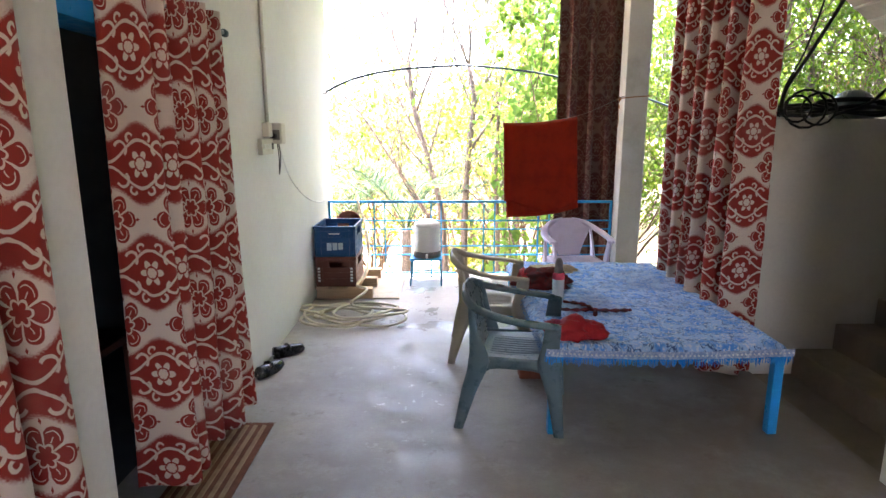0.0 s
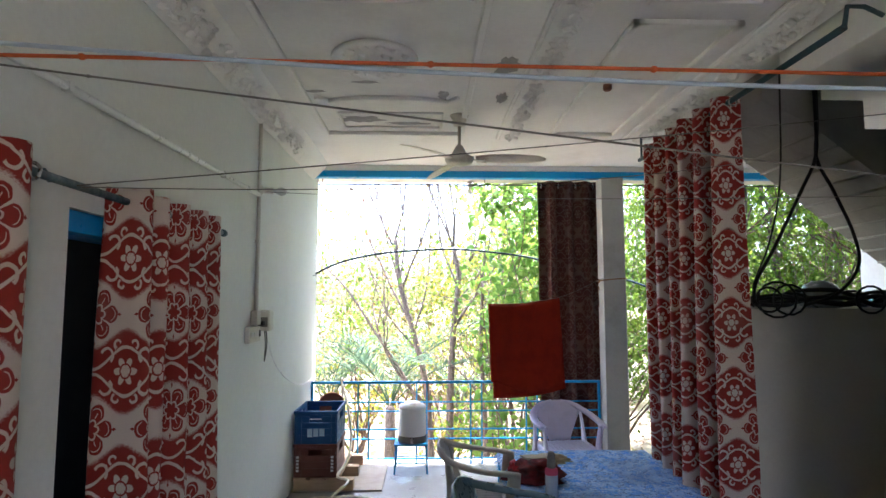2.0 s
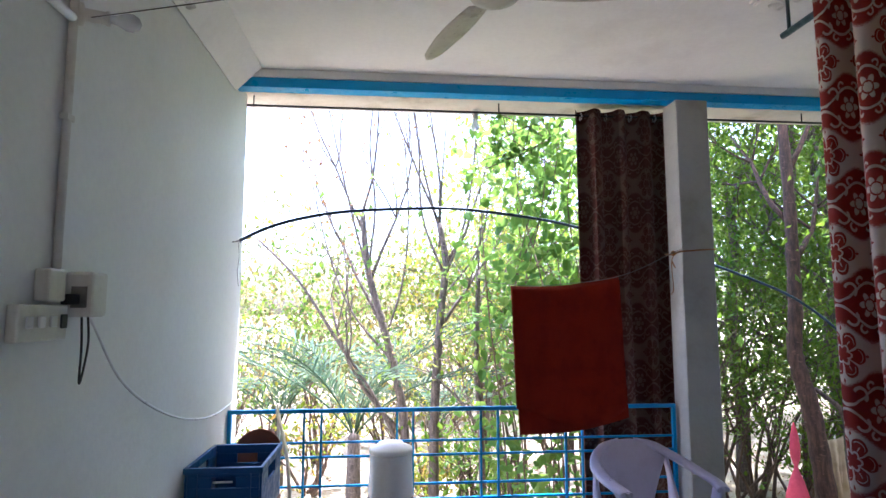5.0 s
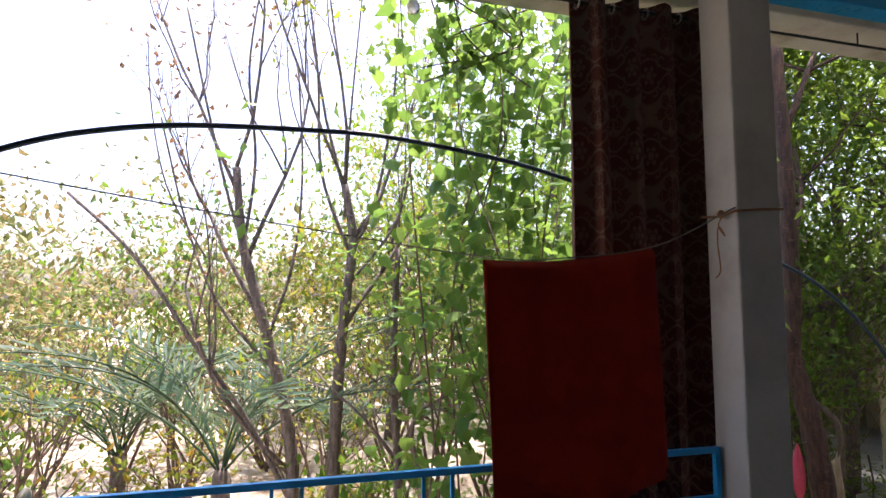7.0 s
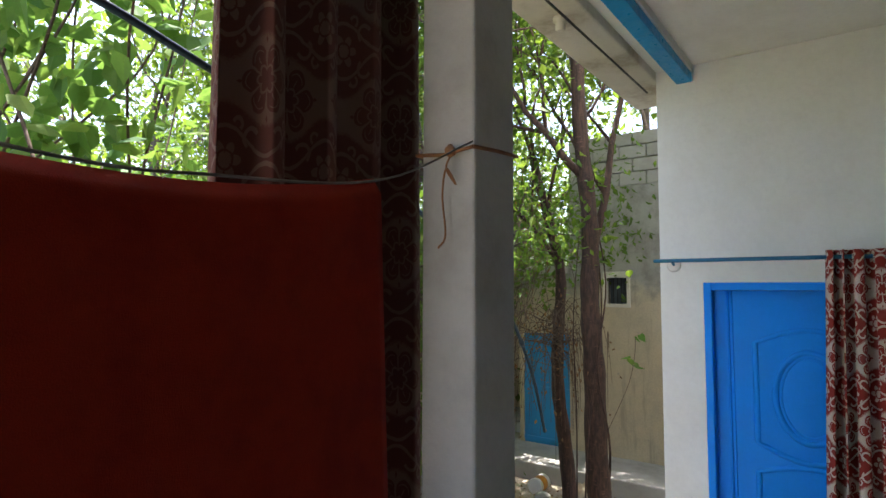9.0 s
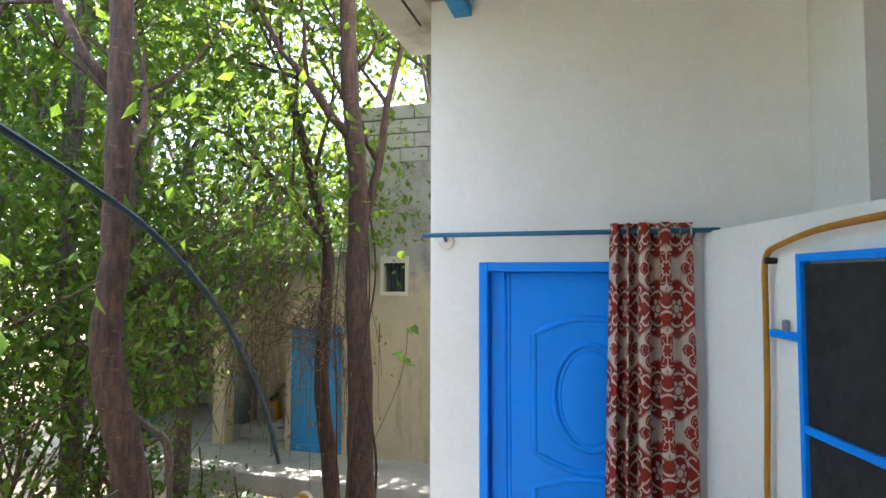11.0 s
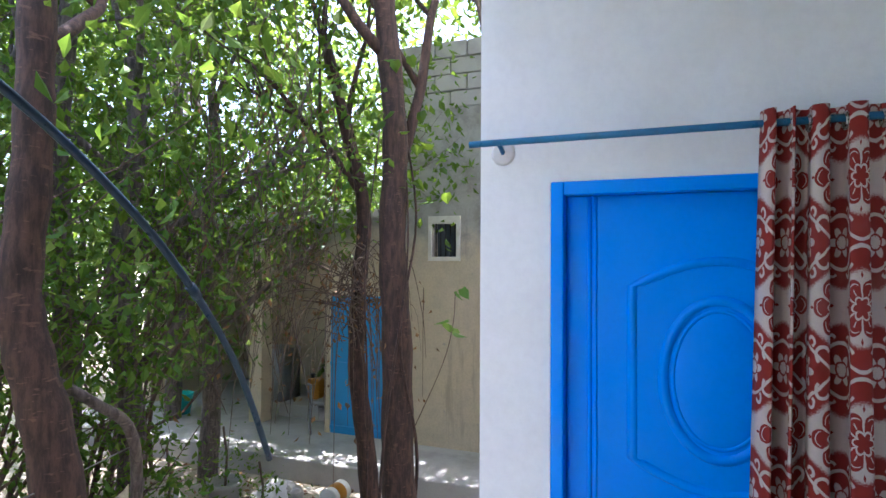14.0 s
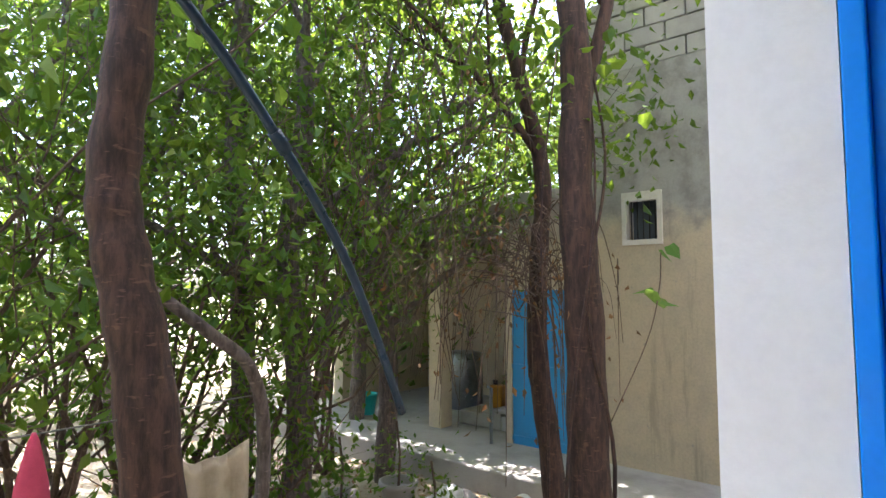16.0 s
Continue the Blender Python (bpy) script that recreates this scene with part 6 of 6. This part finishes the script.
tree(6.36, 7.48, "tall twin-stemmed tree wound with creeper", [(0.06, -0.06, 0), (0.03, 0, 0.9), (0, 0, 1.8), (-0.03, 0.03, 2.6), (-0.02, 0.02, 3.4), (-0.10, 0.08, 4.4), (-0.14, 0.1, 5.4)], 0.118, M_bark, M_leaf_dark, 6,
     [(0.50, (0.18, -0.12, 1), 2.0), (0.75, (-0.5, 0.5, 0.8), 1.1), (0.8, (0.5, 0.3, 0.9), 1.1), (0.95, (-0.4, -0.3, 1), 1.1), (1.0, (0.2, 0.3, 1), 1.2), (1.0, (-0.4, 0.4, 0.6), 1.2)], 3, 4, 1.5, 0.085, 6, 0.17, 0.7, "heart",
     extra=[[(0.14, 0.0, 0.0), (0.1, -0.12, 1.0), (-0.12, -0.08, 1.9), (0.1, -0.1, 2.8), (-0.1, 0.0, 3.8), 0.014], [(-0.22, 0.05, 0.0), (-0.2, 0.0, 1.2), (-0.1, -0.12, 2.4), (0.12, 0.0, 3.3), 0.012], [(-0.28, 0.1, 0), (-0.25, 0.1, 1.4), (-0.3, 0.1, 2.4), (-0.1, 0.1, 3.4), 0.009]])
tree(7.15, 8.25, "thin leaning tree behind the twin-stemmed one", [(0.10, -0.1, 0), (0.05, -0.05, 0.8), (-0.03, 0.0, 1.5), (0.0, 0.0, 2.2), (0.04, -0.02, 2.9), (-0.1, 0.08, 3.6), (-0.3, 0.2, 4.4)], 0.085, M_bark, M_leaf_dark, 7,
     [(0.7, (-0.6, 0.5, 0.8), 1.1), (0.85, (0.4, 0.2, 1), 1.1), (1.0, (-0.3, 0.4, 1), 1.2), (1.0, (0.3, 0, 1), 1.1)], 3, 4, 1.4, 0.08, 6, 0.16, 0.7)
tw_ = thing("dry_creeper", 6.55, 8.05, YARD, "dry brown tangle of bare creeper twigs", "creeper")
r = random.Random(41)
bm, tips = bmesh.new(), []
for i in range(90):
    a = r.uniform(0, 2 * math.pi)
    o = Vector((0.25 + r.gauss(0, 0.12), 0.05 + r.gauss(0, 0.15), 2.15 + r.gauss(0, 0.15)))
    L = r.uniform(0.5, 1.3) * (0.5 if math.cos(a) - math.sin(a) > 0.2 else 1.0)
    q = curve([o, o + Vector((math.cos(a) * L * 0.35, math.sin(a) * L * 0.35, r.uniform(0.02, 0.22))), o + Vector((math.cos(a) * L * 0.7, math.sin(a) * L * 0.7, r.uniform(-0.35, 0.05))), o + Vector((math.cos(a) * L * 0.8, math.sin(a) * L * 0.8, r.uniform(-1.1, -0.3)))], 4)
    tube(bm, q, [0.006 * (1 - 0.7 * k / len(q)) for k in range(len(q))], 3)
    tips += q[3:]
for i in range(45):
    o = Vector((r.uniform(-1.2, 0.6), r.uniform(-0.1, 1.0), r.uniform(3.0, 4.6)))
    q = curve([o, o + Vector((r.uniform(-0.3, 0.3), r.uniform(-0.3, 0.3), -0.6)), o + Vector((r.uniform(-0.4, 0.4), r.uniform(-0.3, 0.3), -1.2)), o + Vector((r.uniform(-0.5, 0.5), r.uniform(-0.3, 0.3), -2.0))], 5)
    tube(bm, q, 0.004, 3)
    tips += q
tagged(part("twigwork", bm, M_twig, tw_), kind="stuff")
lv = Leaves(42)
for p in tips[::3]:
    lv.cloud(p, (0.08, 0.08, 0.08), 1, 0.055, 0.7)
lv.mesh("dry_leaves", M_leaf_dry, tw_)
sprig = Leaves(43)
for c in ((6.55, 7.1, 1.0), (6.62, 7.12, 0.78), (6.5, 7.1, 0.74)):
    sprig.cloud((c[0] - 6.36, c[1] - 7.48, c[2] - YARD), (0.03, 0.03, 0.03), 2, 0.09, 0.7, "heart")
sp = thing("creeper_sprig", 6.36, 7.48, YARD, "few heart-shaped leaves on a thin stem", "creeper")
part("stem", tube(bmesh.new(), curve([(0.05, -0.1, 1.2), (0.15, -0.3, 1.7), (0.2, -0.36, 2.0), (0.18, -0.38, 2.2)], 5), 0.004, 4), M_twig, sp)
sprig.mesh("leaves", M_leaf_vine, sp)
gb = thing("bent_sapling", 4.55, 8.02, YARD, "grey bent sapling beside the big tree", "tree")
part("trunk", tube(bmesh.new(), curve([(0, 0, 0), (0.03, -0.02, 0.8), (0.05, -0.05, 1.35), (-0.05, -0.12, 1.68), (-0.25, -0.15, 1.85), (-0.5, -0.1, 2.05)], 7), [0.033 - 0.0004 * k for k in range(36)], 9), M_bark_grey, gb)


def bush(x, y, z, size, n, mat, leaf, seed, label, kind="oval", droop=0.4):
    ob = thing("bush", x, y, YARD, label, "bush", "yard bushes")
    r = random.Random(seed)
    bm, tips = bmesh.new(), []
    for i in range(6):
        a = r.uniform(0, 2 * math.pi)
        limb(bm, tips, (r.uniform(-0.15, 0.15), r.uniform(-0.15, 0.15), 0), (math.cos(a) * 0.5, math.sin(a) * 0.5, 1.1), (z - YARD) * 0.62, 0.028, 2, r, 0.7, 0.3, 3, 0.3, 6)
    tagged(part("stemwork", bm, M_twig, ob), kind="stuff")
    lv = Leaves(seed + 9)
    k = max(1, n // len(tips))
    for p in tips:
        lv.cloud(p, (size * 0.16, size * 0.16, size * 0.14), k, leaf, droop, kind)
    lv.mesh("crown", mat, ob)


for i, (x, y, z, s, n, m, lf) in enumerate((
        (5.2, 10.4, 2.6, 1.4, 4500, M_leaf, 0.075), (4.4, 10.2, 3.0, 1.5, 4500, M_leaf, 0.075), (6.2, 10.3, 3.2, 1.5, 3800, M_leaf, 0.075), (4.6, 10.0, 1.2, 0.9, 2600, M_leaf, 0.065),
        (3.2, 10.1, 3.0, 1.3, 4000, M_leaf, 0.08), (2.6, 9.4, 2.2, 1.0, 2400, M_leaf_dark, 0.07), (2.3, 9.8, 3.0, 1.4, 2600, M_leaf_vine, 0.085), (5.1, 9.4, 0.3, 0.8, 2600, M_leaf, 0.06),
        (1.6, 10.4, 2.4, 1.2, 2200, M_leaf_yellow, 0.075), (0.4, 11.2, 1.0, 1.2, 1800, M_leaf_yellow, 0.07), (-2.6, 10.6, 1.3, 1.2, 2000, M_leaf_yellow, 0.07), (-1.4, 12.8, 1.6, 1.4, 2000, M_leaf, 0.07),
        (-3.4, 13.0, 2.4, 1.6, 2200, M_leaf_far, 0.08), (1.6, 13.5, 2.2, 1.6, 2200, M_leaf_far, 0.08), (7.4, 11.2, 2.2, 1.2, 2200, M_leaf_dark, 0.075), (3.4, 11.8, 3.4, 1.6, 4500, M_leaf, 0.08),
        (-0.3, 14.0, 1.4, 1.5, 1800, M_leaf_far, 0.08), (0.9, 9.6, 0.3, 0.9, 900, M_leaf, 0.07), (-4.2, 12.6, 2.6, 1.6, 2400, M_leaf_far, 0.085), (-2.6, 14.6, 3.0, 1.8, 2600, M_leaf, 0.085), (-0.9, 16.0, 3.2, 1.8, 2600, M_leaf_far, 0.09), (0.9, 16.5, 3.4, 1.8, 2600, M_leaf, 0.09), (-5.6, 15.5, 3.4, 1.9, 2600, M_leaf_far, 0.09), (-3.0, 11.4, 0.6, 1.3, 1600, M_leaf, 0.07), (-1.3, 11.2, 0.2, 1.0, 1200, M_leaf_yellow, 0.065), (-2.1, 9.5, -0.35, 0.8, 1600, M_leaf_yellow, 0.05), (-1.2, 8.9, -0.6, 0.6, 1100, M_leaf_yellow, 0.045), (0.35, 10.0, -0.4, 0.8, 1400, M_leaf_yellow, 0.05), (1.15, 9.5, -0.3, 0.7, 1200, M_leaf, 0.05))):
    bush(x, y, z, s, n if i < 4 else n // 2, m, lf * (1.15 if i < 8 else 1.7 if i > 15 else 1.0), 100 + i, "leafy yard bush in full leaf" if m != M_leaf_yellow else "yellowing sunlit yard bush")
# large leafy crowns overhead
for i, (x, y, h, m) in enumerate(((5.2, 10.8, 6.2, M_leaf), (7.6, 10.4, 6.0, M_leaf_dark), (9.6, 14.0, 7.0, M_leaf), (6.4, 14.5, 7.0, M_leaf), (2.0, 15.5, 5.5, M_leaf_yellow), (4.2, 12.6, 6.6, M_leaf_dark), (8.6, 12.0, 6.8, M_leaf_dark), (5.9, 9.6, 5.6, M_leaf_dark))):
    tree(x, y, "tall leafy yard tree with a spreading crown", [(0, 0, 0), (0.05, 0, h * 0.2), (-0.05, 0.05, h * 0.4), (0.05, 0, h * 0.6), (0, 0, h * 0.72)], 0.10, M_bark_grey, m, 60 + i,
         [(0.35, (0.8, -0.4, 0.5), 1), (0.45, (-0.8, -0.2, 0.6), 1), (0.55, (0.3, -0.9, 0.6), 1.1), (0.7, (-0.6, 0.6, 0.8), 1), (0.8, (0.7, 0.5, 0.9), 1), (0.9, (-0.3, -0.7, 1), 1), (1, (0.1, 0.2, 1), 1)], 3, 4, h * 0.30, 0.11, 12, 0.24, 0.8)
# two trees added for shade: dense crowns above the view block the sun
for i, (x, y) in enumerate(((5.6, 9.9), (9.8, 7.9))):
    ob = tree(x, y, "tall tree added to shade the yard with its high crown", [(0, 0, 0), (0.06, 0.02, 1.5), (-0.04, 0.05, 3.2), (0.03, 0, 5.0), (0, 0, 6.6)], 0.09, M_bark_grey, M_leaf_dark, 90 + i, [(0.75, (0.8, -0.3, 0.7), 1), (0.8, (-0.8, -0.2, 0.7), 1), (0.88, (0.2, 0.9, 0.7), 1), (0.95, (-0.2, -0.9, 0.6), 1), (1, (0.1, 0.2, 1), 1)], 3, 4, 2.0, 0.12, 8, 0.25, 0.8)
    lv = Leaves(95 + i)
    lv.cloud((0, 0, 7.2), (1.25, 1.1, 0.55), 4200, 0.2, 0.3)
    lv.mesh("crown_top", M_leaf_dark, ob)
# far woods
r = random.Random(78)
for name, mat, lo, hi, tall, count, n in (("far_bushes", M_leaf_far, -1.05, 0.35, 1.5, 80, 16), ("far_trees", M_leaf_far, -1.05, 0.35, 2.0, 36, 26), ("far_wood", M_leaf_dark, 0.12, 1.2, 3.4, 120, 40)):
    fw = Leaves(77 + count)
    for i in range(count):
        a = r.uniform(lo, hi)
        d = r.uniform(12, 30) if tall < 2 else r.uniform(13, 24)
        x, y = math.sin(a) * d, 4 + math.cos(a) * d
        h = (r.uniform(0.7, 2.4) ** 1.3 + d * 0.03) * tall
        for k in range(8):
            fw.cloud((x + r.uniform(-1, 1), y + r.uniform(-1, 1), YARD + h * r.uniform(0.05, 1.0)), (0.5, 0.5, 0.4), n, 0.34 if tall < 2 else 0.24, 0.3)
    tagged(fw.mesh(name, mat), "distant sunlit trees and bushes beyond the yard", "bushes", kind="stuff")
lt = Leaves(79)
for i in range(5200):
    lt.add((r.uniform(-5, 8), 7 + abs(r.gauss(0, 4.5)), YARD + 0.012 + r.uniform(0, 0.02)), r.uniform(0.05, 0.1), 0.2)
tagged(lt.mesh("leaf_litter", M_litter), "fallen dry leaves strewn over the soil", "leaf litter", kind="stuff")

# washing and odds and ends in the yard
cl = thing("yard_clothesline", 3.6, 7.62, 0.42, "thin line between tree and sapling", "clothesline")
part("line", tube(bmesh.new(), [(0, 0, 0.02), (0.45, 0.12, 0.0), (0.98, 0.33, -0.03)], 0.003, 4), M_thin_wire, cl)
pk = thing("pink_cloth", 3.74, 7.60, -0.45, "pink cloth bag knotted and hung on a line", "cloth")
part("cloth", lathe(bmesh.new(), [(0.12, 0.0), (0.13, 0.06), (0.10, 0.22), (0.06, 0.36), (0.02, 0.46), (0.016, 0.49), (0.04, 0.56), (0.047, 0.66), (0.035, 0.78), (0.012, 0.88), (0.004, 0.9)], 14), M_pink, pk)
bg = thing("beige_cloth", 4.14, 7.75, -0.34, "beige cloth draped over the yard line", "cloth")
part("cloth", sheet(bmesh.new(), lambda u, v: (0.34 * u, 0.12 * u + 0.028 * math.sin(19 * u + 3 * v) * (0.3 + abs(v - 0.5) * 2) + (0.03 if v > 0.5 else -0.03) * abs(v - 0.5) * 2, 0.6 - abs(v - 0.5) * 2 * (0.62 if v < 0.5 else 0.45) - 0.03 * math.sin(3 * u) + 0.006 * math.sin(17 * u)), 48, 24), M_beige, bg).modifiers.new("thickness", "SOLIDIFY").thickness = 0.004
for x, y, s, m, lab in ((7.1, 9.7, 1.0, M_concrete, "grey cement plant pot"), (6.6, 9.9, 0.9, M_concrete, "grey cement plant pot"), (6.9, 9.1, 0.75, M_orangeclay, "small terracotta plant pot")):
    pt = thing("plant_pot", x, y, YARD, lab + " standing in the yard", "plant pot", "plant pots")
    part("pot", lathe(bmesh.new(), [(0.11 * s, 0), (0.16 * s, 0.22 * s), (0.18 * s, 0.24 * s), (0.18 * s, 0.28 * s), (0.155 * s, 0.28 * s), (0.15 * s, 0.2 * s)], 18), m, pt)
    lv = Leaves(int(x * 100))
    lv.cloud((0, 0, 0.5 * s), (0.12, 0.12, 0.18), 120, 0.06)
    part("stem", tube(bmesh.new(), [(0, 0, 0.2 * s), (0.02, 0, 0.5 * s), (0.0, 0.03, 0.8 * s)], 0.012, 5), M_twig, pt)
    lv.mesh("leaves", M_leaf, pt)
bu = thing("bucket", 8.9, 12.1, -0.95, "turquoise plastic bucket on the platform", "bucket")
part("bucket", lathe(bmesh.new(), [(0.10, 0), (0.14, 0.26), (0.15, 0.27), (0.15, 0.29), (0.135, 0.29), (0.12, 0.2)], 18), M_turquoise, bu)
sl = thing("stone_ledge", 9.6, 10.25, -0.95, "low cement wash ledge inside the porch", "ledge")
part("ledge", new_bm((-0.3, -0.45, 0, 0.35, 0.5, 0.18), bevel=0.02), M_concrete, sl)
sl = thing("water_drum", 10.2, 11.4, -0.95, "dark metal drum standing in the porch", "drum")
part("drum", lathe(bmesh.new(), [(0.28, 0), (0.3, 0.02), (0.29, 0.3), (0.3, 0.32), (0.29, 0.6), (0.3, 0.8), (0.2, 0.82)], 20), M_steel, sl)
pp = thing("tap_pipe", 8.75, 9.85, -0.95, "grey water pipe standing by the blue door", "pipe")
part("pipe", tube(bmesh.new(), [(0, 0, 0), (0, 0, 0.62), (-0.06, 0, 0.64)], 0.02, 8), M_steel, pp)
rnd = random.Random(15)
for i in range(9):
    rk = thing("stone", 6.9 + rnd.uniform(-0.8, 0.9), 8.75 + rnd.uniform(-0.5, 0.6), YARD, "rough grey stone lying in the yard", "stone", "loose stones", rnd.uniform(0, 360))
    bm = bmesh.new()
    bmesh.ops.create_icosphere(bm, subdivisions=2, radius=0.14 * rnd.uniform(0.6, 1.2))
    for v in bm.verts:
        v.co *= 1 + 0.4 * noise.noise(v.co * 6 + Vector((i, 0, 0)))
        v.co.z = max(0, v.co.z * 0.7 + 0.05)
    part("stone", bm, M_concrete, rk)

# rubbish at the foot of the platform, and what stands in the porch
heap("crumpled_sack", 7.35, 9.35, YARD, 0.26, 0.17, 0.16, M_white_plastic, "crumpled whitish plastic sack on the soil", "sack", 12.0)
heap("crumpled_sack", 7.55, 8.05, YARD, 0.24, 0.18, 0.2, M_beige, "crumpled pale sack beside the platform", "sack", 17.0)
tn = thing("paint_tin", 7.45, 8.75, YARD + 0.105, "white paint tin lying on its side", "tin", rz=20)
part("tin", lathe(bmesh.new(), [(0.098, 0), (0.105, 0.008), (0.10, 0.02), (0.10, 0.25), (0.105, 0.262), (0.095, 0.265), (0.092, 0.03)], 24), M_white_plastic, tn).matrix_basis = pose(0, 0, 0, 90, 0, 70)
part("paper_band", lathe(bmesh.new(), [(0.1005, 0.07), (0.102, 0.075), (0.102, 0.19), (0.1005, 0.195)], 24), M_yellow_hose, tn, "ochre paper band").matrix_basis = pose(0, 0, 0, 90, 0, 70)
yc = thing("oil_can", 9.72, 10.42, -0.77, "dull yellow plastic can on the ledge", "can")
part("body", new_bm((-0.08, -0.1, 0, 0.08, 0.1, 0.3), bevel=0.025), M_yellow_hose, yc)
part("neck", lathe(bmesh.new(), [(0.03, 0.29), (0.03, 0.33), (0.034, 0.335), (0.034, 0.36), (0.0, 0.362)], 14, (0.0, 0.05, 0)), M_black, yc)
bn = thing("cement_bench", 9.45, 9.98, -0.95, "small cement bench beside the porch wall", "bench")
part("slab", new_bm((-0.2, -0.2, 0.22, 0.2, 0.2, 0.27), bevel=0.012), M_concrete, bn)
for yy in (-0.15, 0.15):
    part("leg", new_bm((-0.16, yy - 0.04, 0, 0.16, yy + 0.04, 0.22), bevel=0.008), M_concrete, bn)
